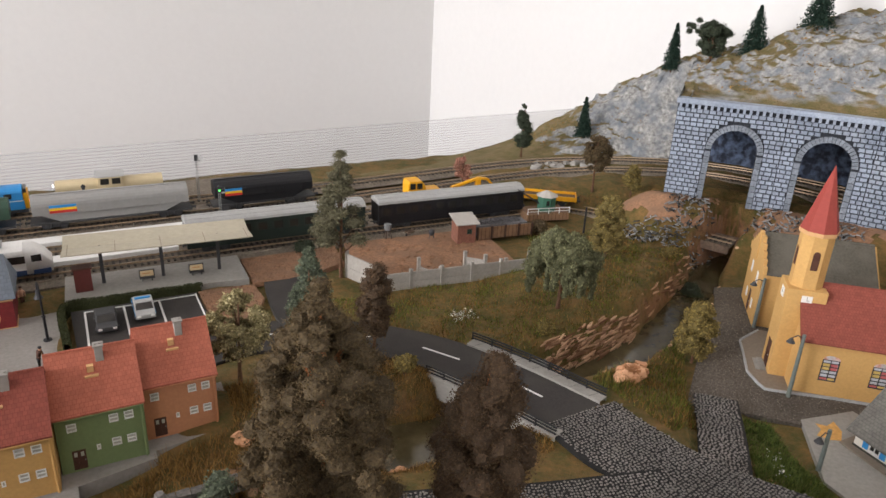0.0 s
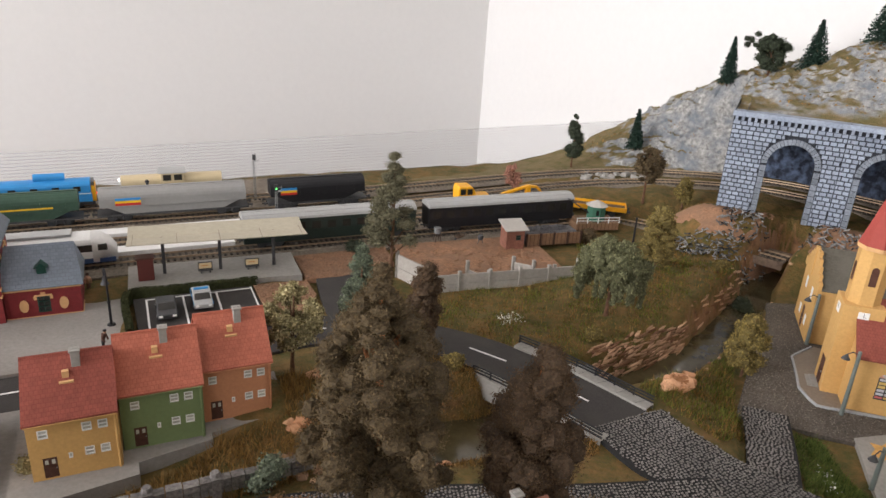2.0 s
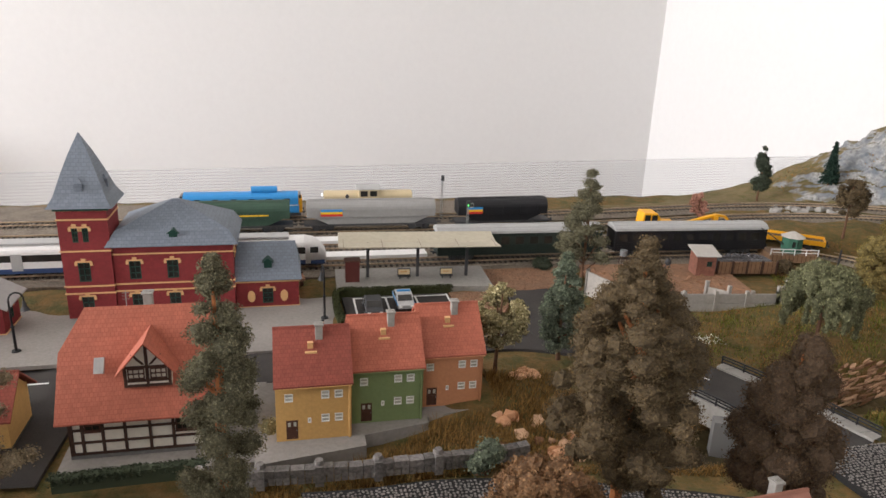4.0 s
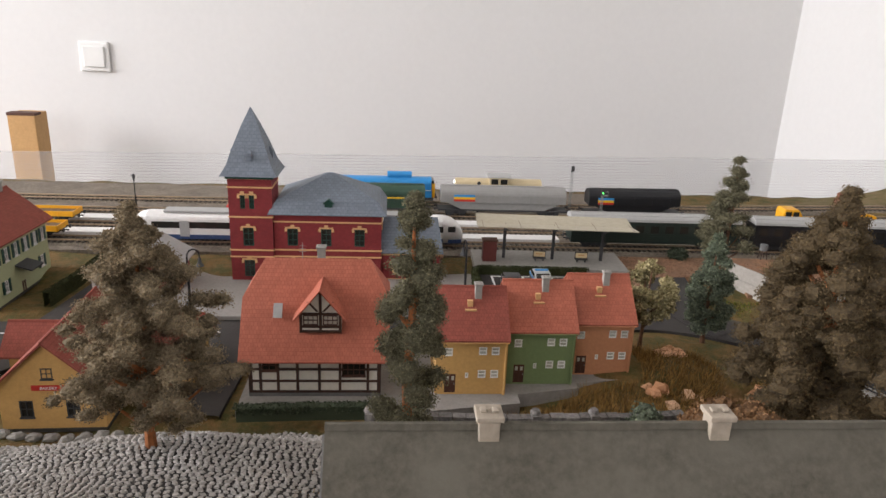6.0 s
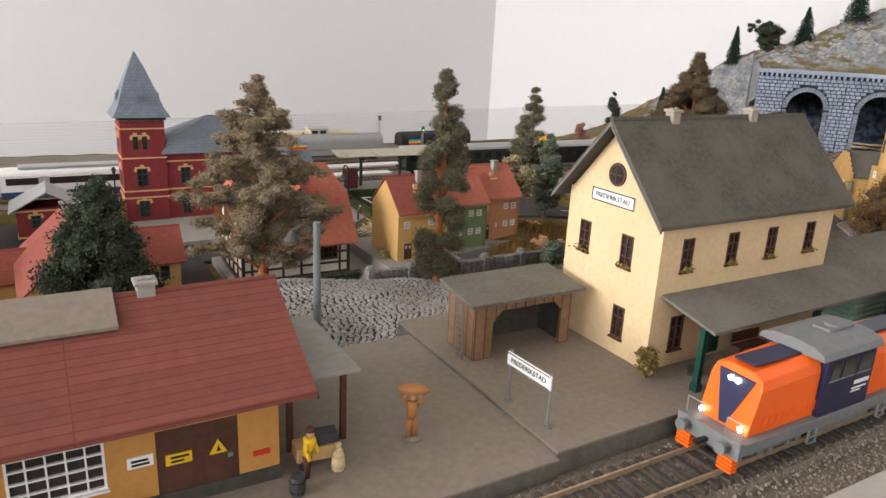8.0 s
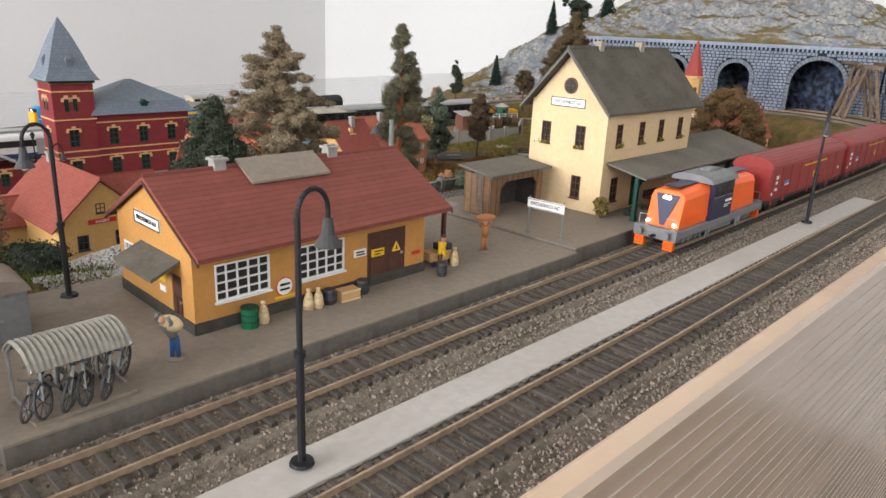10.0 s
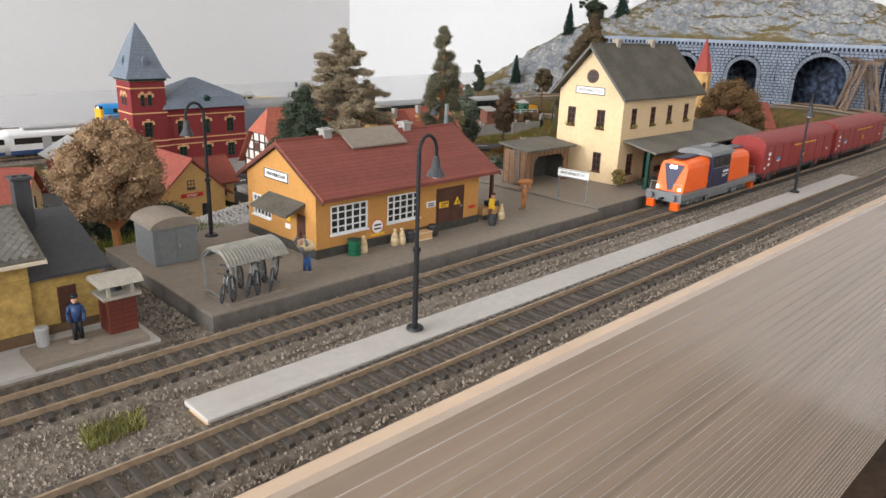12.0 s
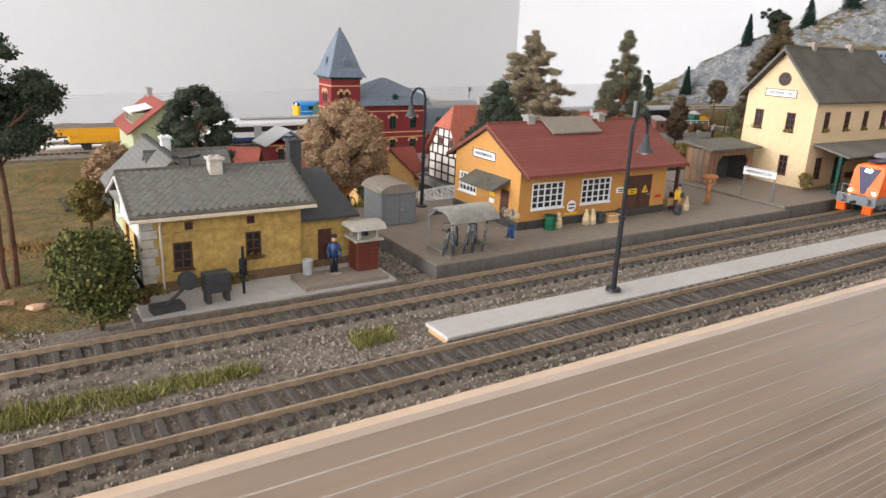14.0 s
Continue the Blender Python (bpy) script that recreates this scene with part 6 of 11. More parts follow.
for side in "EW":
    mg = side_m(side, HW_, HD_)
    gable = part("gable", Shape().prism([(-0.0415, 0.0455), (0.0415, 0.0455), (0.0415, 0.0495), (0.0195, 0.0812), (-0.0195, 0.0812), (-0.0415, 0.0495)], "y", 0.0, 0.0012, mg), PLASTER, ht)
    for u in (-0.033, -0.02, -0.0065, 0.0065, 0.02, 0.033):
        part("beam", Shape().box(u - 0.001, -0.0009, 0.0455, u + 0.001, 0.0002, min(0.081, RG - 0.002 - (RG - EV) * (abs(u) + 0.001) / RY), mg), TIMBER, gable)
    for z, h in ((0.0575, 0.0345), (0.069, 0.0265), (0.08, 0.0185)):
        part("beam", Shape().box(-h, -0.0007, z - 0.001, h, 0.0002, z + 0.001, mg), TIMBER, gable)
    for u in (-0.013, 0.013):
        part("window_shutter", Shape().box(u - 0.0042, -0.0011, 0.059, u + 0.0042, 0.0002, 0.0675, mg), BROWN, gable)
gx, gz = 0.0045, 0.061
dorm = part("dormer", Shape().box(gx - 0.0165, -0.037, gz, gx + 0.0165, -0.006, gz + 0.0165).prism([(gx - 0.0165, gz + 0.0165), (gx + 0.0165, gz + 0.0165), (gx, gz + 0.036)], "y", -0.037, -0.003), PLASTER, ht)
md = Matrix.Translation((gx, -0.037, 0))
for u in (-0.0155, 0.0, 0.0155):
    part("beam", Shape().box(u - 0.0011, -0.0009, gz, u + 0.0011, 0.0002, gz + (0.0165 if u else 0.034), md), TIMBER, dorm)
for z in (gz + 0.001, gz + 0.005, gz + 0.016):
    part("beam", Shape().box(-0.016, -0.0007, z - 0.001, 0.016, 0.0002, z + 0.001, md), TIMBER, dorm)
for k in (-1, 1):
    part("beam", Shape().prism([(k * 0.0015, gz + 0.018), (k * 0.0035, gz + 0.018), (k * 0.0105, gz + 0.026), (k * 0.0085, gz + 0.026)], "y", -0.0007, 0.0002, md), TIMBER, dorm)
    window(ht, md, k * 0.0078, gz + 0.0065, 0.0115, 0.0085, BROWN, PANE, 3, 2, None, bar=0.0005, proud=0.0012)
    part("dormer_roof", Shape().add([(gx, -0.0425, gz + 0.0375), (gx, 0.004, gz + 0.0375), (gx + k * 0.0215, 0.004, gz + 0.0118), (gx + k * 0.0215, -0.0425, gz + 0.0118), (gx, -0.0425, gz + 0.036), (gx, 0.004, gz + 0.036), (gx + k * 0.0208, 0.004, gz + 0.0108), (gx + k * 0.0208, -0.0425, gz + 0.0108)],
                                      [(0, 3, 2, 1), (4, 5, 6, 7), (0, 4, 7, 3), (3, 7, 6, 2), (2, 6, 5, 1)]), ROOFBRIGHT, dorm)
chimney(ht, 0.002, 0.004, 0.106, 0.119, 0.0065)
part("skylight", Shape().add([(-0.0335, -0.031, 0.0705), (-0.0265, -0.031, 0.0705), (-0.0265, -0.0245, 0.0805), (-0.0335, -0.0245, 0.0805), (-0.0335, -0.033, 0.0715), (-0.0265, -0.033, 0.0715), (-0.0265, -0.0265, 0.0815), (-0.0335, -0.0265, 0.0815)], [(4, 5, 6, 7), (0, 1, 5, 4), (1, 2, 6, 5), (2, 3, 7, 6), (3, 0, 4, 7)]), LIGHTGREY, ht)
ant = Shape().cyl((-0.013, 0.0, 0.108), (-0.013, 0.0, 0.124), 0.0003, n=5)
for z in (0.1165, 0.119, 0.1215):
    ant.cyl((-0.0155, 0, z), (-0.0105, 0, z), 0.0002, n=4)
part("aerial", ant, METAL, ht)

# ---- terrace of three narrow houses ----
ROWZ = 0.0045


def row_house(x0, x1, yf, wall, roof, label):
    w, d, ev, rd = x1 - x0, 0.062, 0.0515, 0.0785
    t = thing("terraced_house", label, "house", pose((x0 + x1) / 2, yf + d / 2, ROWZ), group="terrace of narrow houses")
    m = side_m("S", w, d)
    hs = [(-0.0185, 0.0335, 0.0062, 0.0068), (0.0085, 0.0345, 0.0062, 0.0068), (0.0185, 0.0345, 0.0062, 0.0068), (0.0085, 0.0145, 0.0062, 0.0068), (0.0185, 0.0145, 0.0062, 0.0068), (-0.0035, 0.0145, 0.0026, 0.0045)]
    walled(t, w, d, 0.0, ev, wall, {"S": hs + [(-0.0165, 0.0012, 0.0088, 0.0165)]}, "EW", rd - 0.001)
    for u, z, a, b in hs:
        window(t, m, u, z, a, b, SIGNW, PALEPANE, 1, 1 if a < 0.004 else 2, None, bar=0.0005)
    door(t, m, -0.0165, 0.0012, 0.0088, 0.0165, BROWN, panes=True)
    gable_roof(t, w, d, ev, rd, 0.001, 0.005, roof, 0.0014)
    chimney(t, 0.0055, -0.006, rd - 0.006, rd + 0.0055, 0.0055, CONCRETE)
    part("roof_window", Shape().box(-0.0035, -0.014, rd - 0.0105, 0.0008, -0.0105, rd - 0.0055).box(-0.0055, -0.0175, rd - 0.0128, 0.0035, -0.0145, rd - 0.0115), BANDM, t)
    part("gutter", Shape().cyl((-w / 2, -d / 2 - 0.0045, ev - 0.0046), (w / 2, -d / 2 - 0.0045, ev - 0.0046), 0.0008, n=6), wall, t)
    part("downpipe", Shape().cyl((w / 2 - 0.0016, -d / 2 - 0.001, 0.0), (w / 2 - 0.0016, -d / 2 - 0.001, ev - 0.003), 0.0009, n=6), wall, t)
    return t


row_house(-0.1495, -0.093, 0.4825, YELLOW, ROOFRED, "yellow terraced house with a red tiled roof")
row_house(-0.092, -0.0345, 0.499, GREEN, ROOFBRIGHT, "green terraced house with an orange-red tiled roof")
row_house(-0.0335, 0.0195, 0.5155, SALMON, ROOFBRIGHT, "salmon terraced house with an orange-red tiled roof")


# ---- other village houses ----
def cottage(label, m, W, D, ev, rd, wall, roof, holes, axis="y", shutters=None, frame=BROWN, pane=PANE):
    t = thing("village_house", label, "house", m)
    gab = "SN" if axis == "y" else "EW"
    walled(t, W, D, 0.0, ev, wall, holes, gab, rd - 0.001)
    for side, hs in holes.items():
        ms = side_m(side, W, D)
        for u, z, a, b in hs:
            if b > 0.016:
                door(t, ms, u, z, a, b)
            else:
                window(t, ms, u, z, a, b, frame, pane, 2, 2, frame)
                if shutters:
                    for k in (-1, 1):
                        part("shutter", Shape().box(u + k * a * 0.8 - a * 0.25, -0.0008, z - 0.0003, u + k * a * 0.8 + a * 0.25, 0.0001, z + b + 0.0003, ms), shutters, t)
    if axis == "y":
        gable_roof(t, D, W, ev, rd, 0.005, 0.007, roof, 0.0014, "y")
    else:
        gable_roof(t, W, D, ev, rd, 0.005, 0.007, roof, 0.0014, "x")
    plinth(t, W, D, 0.0, 0.003, DARKTONE)
    return t


bk = cottage("bright yellow village bakery with a red tiled roof", pose(-0.433, 0.519, -0.013, 0, 0, 2), 0.073, 0.122, 0.0385, 0.0725, YELLOW, ROOFRED,
             {"S": [(-0.018, 0.0125, 0.0095, 0.0135), (0.0145, 0.0125, 0.0095, 0.0135), (-0.001, 0.0435, 0.008, 0.0085)], "E": [(-0.045, 0.012, 0.008, 0.0125), (-0.03, 0.012, 0.008, 0.0125)]}, frame=DKGREY)
mS = side_m("S", 0.073, 0.122)
sg = part("shop_sign", Shape().box(-0.0125, -0.0009, 0.0345, 0.0115, 0.0, 0.0385, mS), SIGNR, bk, "red shop sign")
lettering("BAKERY", 0.0034, mS @ pose(-0.0005, -0.0011, 0.0364, 90), SIGNW, sg)
chimney(bk, 0.0, 0.046, 0.066, 0.08, 0.006)
bk2 = cottage("yellow bakery side wing with a red tiled roof", pose(-0.372, 0.551, -0.013), 0.049, 0.048, 0.034, 0.054, YELLOW, ROOFRED, {"S": [(-0.011, 0.014, 0.008, 0.0115), (0.011, 0.014, 0.008, 0.0115)]}, axis="x", frame=DKGREY)
bk3 = cottage("low yellow annex behind the bakery", pose(-0.487, 0.56, -0.013), 0.034, 0.034, 0.026, 0.042, YELLOW, ROOFRED, {}, axis="x")
gh = cottage("pale green inn with dark shutters and a brown-red roof", pose(-0.622, 0.735, -0.013, 0, 0, -1), 0.079, 0.12, 0.071, 0.101, PALEGREEN, ROOFRED,
             {"S": [(-0.022, 0.044, 0.008, 0.014), (0.012, 0.044, 0.008, 0.014), (0.026, 0.014, 0.009, 0.013), (-0.018, 0.014, 0.009, 0.013)], "E": [(u, 0.045, 0.007, 0.0145) for u in (-0.046, -0.027, -0.008, 0.012, 0.032, 0.049)] + [(-0.034, 0.013, 0.0075, 0.013), (0.042, 0.016, 0.0075, 0.013)]}, shutters=DKGREEN, frame=WHITE)
mg = side_m("S", 0.079, 0.12)
og = part("shop_sign", Shape().box(-0.035, -0.0012, 0.033, 0.018, 0.0, 0.0385, mg), LOCORANGE, gh, "orange inn sign")
part("text_bar", Shape().box(-0.028, -0.0015, 0.0347, 0.01, -0.0012, 0.0366, mg), SIGNW, og)
part("round_window", Shape().cyl((0.0, 0.0003, 0.083), (0.0, -0.001, 0.083), 0.0055, n=16, m=mg), DKGREEN, gh)
me = side_m("E", 0.079, 0.12)
part("porch_roof", Shape().prism([(-0.017, 0.0295), (0.0, 0.0345), (0.0, 0.036), (-0.017, 0.031)], "x", -0.014, 0.012, me), DKGREY, gh)
chimney(gh, 0.0, 0.048, 0.096, 0.111, 0.0065, CONCRETE)
for k in range(4):
    y = -0.03 + 0.014 * k
    dm = part("dormer", Shape().box(-0.036, y - 0.0052, 0.073, -0.012, y + 0.0052, 0.0885), PALEGREEN, gh)
    part("dormer_roof", Shape().add([(-0.0385, y - 0.0062, 0.0885), (-0.0385, y + 0.0062, 0.0885), (-0.011, y + 0.0062, 0.0945), (-0.011, y - 0.0062, 0.0945), (-0.0385, y - 0.0062, 0.0897), (-0.0385, y + 0.0062, 0.0897), (-0.011, y + 0.0062, 0.0957), (-0.011, y - 0.0062, 0.0957)], [(3, 2, 1, 0), (4, 5, 6, 7), (0, 1, 5, 4), (1, 2, 6, 5), (2, 3, 7, 6), (3, 0, 4, 7)]), WHITE, dm)
    part("dormer_window", Shape().box(-0.0365, y - 0.0036, 0.0765, -0.036, y + 0.0036, 0.086), PANE, dm)
door(gh, me, -0.001, 0.001, 0.009, 0.024, BROWN)
lh = cottage("beige cottage with a brown-red tiled roof and brown shutters", pose(-0.5848, 0.5263, -0.013, 0, 0, -30), 0.05, 0.055, 0.044, 0.068, BEIGE, ROOFRED,
             {"E": [(-0.014, 0.012, 0.009, 0.0135), (0.01, 0.012, 0.009, 0.0135), (-0.003, 0.0305, 0.008, 0.011)], "S": [(-0.012, 0.012, 0.009, 0.0135), (0.01, 0.012, 0.009, 0.0135)]}, axis="x", shutters=BROWN, frame=WHITE)
sh = cottage("small white house with blue shutters and a grey roof", pose(0.533, 0.25, -0.0195, 0, 0, -6), 0.055, 0.085, 0.022, 0.05, PLASTER, ROOFSLATE,
             {"W": [(-0.024, 0.005, 0.01, 0.0115), (0.006, 0.005, 0.01, 0.0115)], "N": [(0.0, 0.005, 0.01, 0.0115)]}, shutters=BLUELOCO, frame=WHITE)
chimney(sh, 0.008, 0.012, 0.043, 0.057, 0.006)
patch("pavement", "pale concrete apron beside the white house", [(0.502, 0.34), (0.56, 0.328), (0.56, 0.24), (0.44, 0.24), (0.443, 0.275)], -0.0195, CONCRETE, 0.006)
patch("pavement", "brown-grey base plate under the white house", [(0.487, 0.19), (0.503, 0.303), (0.566, 0.302), (0.566, 0.19)], -0.0183, PLAT, 0.006)
patch("pavement", "orange sand patch on the apron", [(0.494, 0.318), (0.505, 0.322), (0.509, 0.33), (0.515, 0.323), (0.527, 0.325), (0.52, 0.312), (0.507, 0.3035), (0.498, 0.309)], -0.0192, SANDY, 0.002)
nh = cottage("brown-roofed cottage above the cobbled street", pose(0.072, 0.248, 0.047, 0, 0, 4), 0.06, 0.05, 0.034, 0.056, BEIGE, mat("brown_pink_roof", (0.3, 0.135, 0.095), 0.75, var=0.1, scale=150, bump=0.1, patch=30), {"N": [(0.0, 0.004, 0.009, 0.01)]}, axis="x")
chimney(nh, 0.018, 0.003, 0.05, 0.0625, 0.0045, CONCRETE)
fh = cottage("pale green house with a grey slate roof in two wings", pose(-0.7165, 0.2285, 0.05), 0.046, 0.085, 0.037, 0.058, PALEGREEN, ROOFSLATE, {"S": [(0.0, 0.012, 0.009, 0.0135)], "W": [(-0.02, 0.012, 0.009, 0.0135), (0.018, 0.012, 0.009, 0.0135)]}, frame=WHITE)
gable_roof(fh, 0.046, 0.04, 0.037, 0.0555, 0.003, 0.005, ROOFSLATE).location = (0.016, -0.005, 0)
part("wing_wall", Shape().prism([(-0.024, 0.0), (0.014, 0.0), (0.014, 0.0372), (-0.005, 0.0545), (-0.024, 0.0372)], "x", 0.022, 0.038), PALEGREEN, fh)
for z in range(11):
    part("ridge_tile", Shape().cube(0.0, -0.044 + 0.0088 * z, 0.0595, 0.0034, 0.0076, 0.0016), DARKTONE, fh)
chimney(fh, 0.003, -0.008, 0.05, 0.0655, 0.0055, WHITE)
pv = thing("pavilion", "small brick kiosk with a pale grey metal roof", "kiosk", pose(-0.447, 0.752, -0.007))
brick_block(pv, -0.03, 0.03, -0.022, 0.022, 0.0, 0.032, {"S": [(-0.012, 0.01, 0.009, 0.015), (0.012, 0.01, 0.009, 0.015)], "E": [(0.0, 0.01, 0.009, 0.015)]})
bands(pv, -0.03, 0.03, -0.022, 0.022, ((0.0, 0.002), (0.029, 0.0016)))
gable_roof(pv, 0.044, 0.06, 0.033, 0.05, 0.008, 0.007, LIGHTGREY, 0.0012, "y")

# ---- church and hall ----
CZ = -0.0215
ch = thing("church", "yellow village church with a red spire and red roof", "church", pose(0.566, 0.409, CZ, 0, 0, -42.4))
nm = pose(0.0655, 0, 0)
NW, ND = 0.135, 0.086
nave = new("nave")
nave.empty_display_size = 0.01
nave.parent, nave.matrix_basis = ch, nm
nS = [(-0.0375, 0.018, 0.0155, 0.023), (0.0065, 0.018, 0.0155, 0.023), (0.046, 0.018, 0.0155, 0.023)]
walled(nave, NW, ND, 0.0, 0.063, YELLOW, {"S": nS, "N": nS}, "EW", 0.099)
for side in "SN":
    ms = side_m(side, NW, ND)
    for u, z, a, b in nS:
        win = window(nave, ms, u, z, a, b, DKGREY, STAINED, 2, 6, None, name="church_window")
        for r in range(6):
            for c in range(2):
                x0, z0 = u - a / 2 + 0.0012 + c * (a - 0.0016) / 2, z + 0.001 + r * (b - 0.0014) / 6
                part("pane", Shape().box(x0, 0.0003, z0, x0 + a / 2 - 0.0016, 0.0006, z0 + b / 6 - 0.0008, ms), (GLASSPINK, GLASSPALE, GLASSYELLOW, GLASSPALE)[(r * 3 + c * 2 + r // 2) % 4], win)
        part("arch_head", Shape().prism([(u + a / 2 * math.cos(math.pi * k / 8), z + b + a / 2 * 0.55 * math.sin(math.pi * k / 8)) for k in range(9)], "y", -0.0004, 0.0005, ms), STAINED, win)
gable_roof(nave, NW, ND, 0.063, 0.1, 0.003, 0.006, ROOFRED, 0.0014)
for o in list(nave.children):
    o.parent = ch
    o.matrix_basis = nm @ o.matrix_basis
bpy.data.objects.remove(nave)
tw = Shape().box(-0.018, -0.018, 0.0, 0.018, 0.018, 0.098)
part("tower_base", tw, YELLOW, ch, bevel=0.0006)
oct_ = [(0.0155 * math.cos(math.pi / 8 + math.pi * k / 4), 0.0155 * math.sin(math.pi / 8 + math.pi * k / 4)) for k in range(8)]
part("belfry", Shape().prism(oct_, "z", 0.098, 0.153), YELLOW, ch)
part("belfry_cornice", Shape().cyl((0, 0, 0.152), (0, 0, 0.156), 0.0175, 0.0182, 8), BANDM, ch)
part("spire", Shape().cyl((0, 0, 0.156), (0, 0, 0.2185), 0.0176, 0.0003, 8), mat("spire_red", (0.3, 0.055, 0.042), 0.75, var=0.08, bump=0.1), ch, "pointed red spire")
for k in range(8):
    a = math.pi * k / 4
    mk = pose(0, 0, 0, 0, 0, math.degrees(a) + 90) @ Matrix.Translation((0, -0.0144, 0))
    if k % 2 == 0:
        part("belfry_opening", Shape().box(-0.0032, -0.0003, 0.118, 0.0032, 0.0008, 0.134, mk).cyl((0, 0.0008, 0.134), (0, -0.0003, 0.134), 0.0032, n=14, m=mk), BROWN, ch)
cm = pose(0, 0, 0, 0, 0, 0) @ Matrix.Translation((0, -0.018, 0))
for mm in (cm, pose(0, 0, 0, 0, 0, 270) @ Matrix.Translation((0, -0.018, 0))):
    dial = part("clock_face", Shape().box(-0.0048, -0.0006, 0.083, 0.0048, 0.0, 0.0926, mm), SIGNW, ch, "white square clock face")
    part("clock_pointer", Shape().box(-0.0002, -0.0008, 0.0878, 0.0002, -0.0006, 0.0915, mm).box(0, -0.0008, 0.0876, 0.0025, -0.0006, 0.088, mm), BLACK, dial)
door(ch, pose(0, 0, 0, 0, 0, 270) @ Matrix.Translation((0, -0.0186, 0)), 0, 0.003, 0.014, 0.03)
for k in range(3):
    part("step", Shape().box(-0.0205 - 0.004 * (k + 1), -0.012, 0.0, -0.0205 - 0.004 * k + 0.002, 0.012, 0.0035 - 0.001 * k), CONCRETE, ch)
patch("pavement", "grey church forecourt with a pale kerb", [(0.516, 0.389), (0.563, 0.352), (0.64, 0.28), (0.7, 0.36), (0.615, 0.477), (0.573, 0.468), (0.527, 0.42)], CZ + 0.002, PLAT, 0.006)
kerb_line = [Vector((x, y, CZ)) for x, y in ((0.66, 0.262), (0.563, 0.3505), (0.522, 0.383), (0.515, 0.39), (0.517, 0.4), (0.526, 0.4205), (0.55, 0.445), (0.572, 0.469), (0.58, 0.4715), (0.612, 0.4775))]
tagged(part("kerb", ribbon(kerb_line, [(0.0009, -0.003), (0.0009, 0.0028), (-0.0009, 0.0028), (-0.0009, -0.003)]), KERBM), "pale kerb round the church forecourt", "kerb", kind="structure")
hl = thing("village_hall", "yellow hall with stepped gable and a grey roof", "hall", pose(0.69, 0.482, CZ, 0, 0, -42.4))
hh = [(-0.018, 0.012, 0.008, 0.012), (0.018, 0.012, 0.008, 0.012), (-0.018, 0.045, 0.008, 0.014), (0.018, 0.045, 0.008, 0.014)]
walled(hl, 0.12, 0.085, 0.0, 0.068, YELLOW, {"W": hh + [(0.0, 0.001, 0.012, 0.028)], "S": [(u, 0.03, 0.01, 0.016) for u in (-0.03, 0.0, 0.03)]}, "EW", 0.1)
for u, z, a, b in hh:
    window(hl, side_m("W", 0.12, 0.085), u, z, a, b, WHITE, PALEPANE, 2, 3)
for u in (-0.03, 0.0, 0.03):
    window(hl, side_m("S", 0.12, 0.085), u, 0.03, 0.01, 0.016, WHITE, PANE, 2, 3)
door(hl, side_m("W", 0.12, 0.085), 0.0, 0.001, 0.012, 0.028)
gable_roof(hl, 0.115, 0.085, 0.069, 0.1, 0.0, 0.004, ROOFGREY, 0.0014)
for k in range(5):
    for sgn in (-1, 1):
        w0 = 0.0425 - k * 0.0085
        part("gable_step", Shape().box(sgn * w0 - 0.0043, -0.0012, 0.066, sgn * w0 + 0.0043, 0.0025, 0.075 + k * 0.0062, side_m("W", 0.12, 0.085)), YELLOW, hl)

# ---- station canopy ----
cn = thing("platform_canopy", "long cream platform canopy on steel posts", "canopy", pose(0.02, 0.822, 0.005, 0, 0, -3.5))
cv = []
for x in (-0.098, 0.098):
    cv += [(x, -0.031, 0.0475), (x, 0.0, 0.0435), (x, 0.031, 0.0475), (x, 0.031, 0.0487), (x, 0.0, 0.0447), (x, -0.031, 0.0487)]
part("roof", Shape().add(cv, [(0, 1, 2, 3, 4, 5)[::-1], (6, 7, 8, 9, 10, 11)] + [(i, (i + 1) % 6, 6 + (i + 1) % 6, 6 + i) for i in range(6)]), mat("canopy_cream", (0.42, 0.38, 0.29), 0.7, var=0.08, scale=200, bump=0.1), cn)
for x in (-0.062, 0.0, 0.062):
    part("post", Shape().cube(x, 0, 0, 0.0035, 0.003, 0.0437).prism([(-0.024, 0.0448), (0.024, 0.0448), (0.002, 0.036), (-0.002, 0.036)], "x", x - 0.0008, x + 0.0008), DKGREY, cn)
for x in range(-8, 9, 4):
    part("roof_seam", Shape().box(x * 0.0115 - 0.0003, -0.031, 0.0487, x * 0.0115 + 0.0003, -0.0005, 0.0491), PLAT, cn)
for x, y in ((-0.018, -0.002), (0.035, 0.0)):
    ps = thing("platform_bench", "cream poster bench on the station platform", "bench", pose(0.02 + x, 0.814 - x * 0.06, 0.005, 0, 0, -3.5), group="benches under the canopy")
    part("seat", Shape().box(-0.008, -0.0035, 0.0036, 0.008, 0.0025, 0.0044), DKGREY, ps)
    bd = part("board", Shape().box(-0.008, 0.0012, 0.0045, 0.008, 0.0026, 0.0125), DKGREY, ps)
    part("poster", Shape().box(-0.007, -0.0002, 0.0054, 0.007, 0.0012, 0.0117), SACK, bd, "cream poster")
    part("text_bar", Shape().box(-0.0045, -0.0005, 0.0085, 0.0035, -0.0002, 0.0095), ORANGE, bd)
    for k in (-0.005, 0.005):
        part("leg", Shape().cube(k, 0, 0, 0.001, 0.004, 0.004), DKGREY, ps)
kio = thing("ticket_kiosk", "dark red ticket kiosk on the platform", "kiosk", pose(-0.062, 0.8145, 0.005))
part("body", Shape().cube(0, 0, 0, 0.017, 0.012, 0.026), mat("kiosk_red", (0.12, 0.03, 0.025), 0.6, var=0.1, bump=0.1), kio, bevel=0.0006)
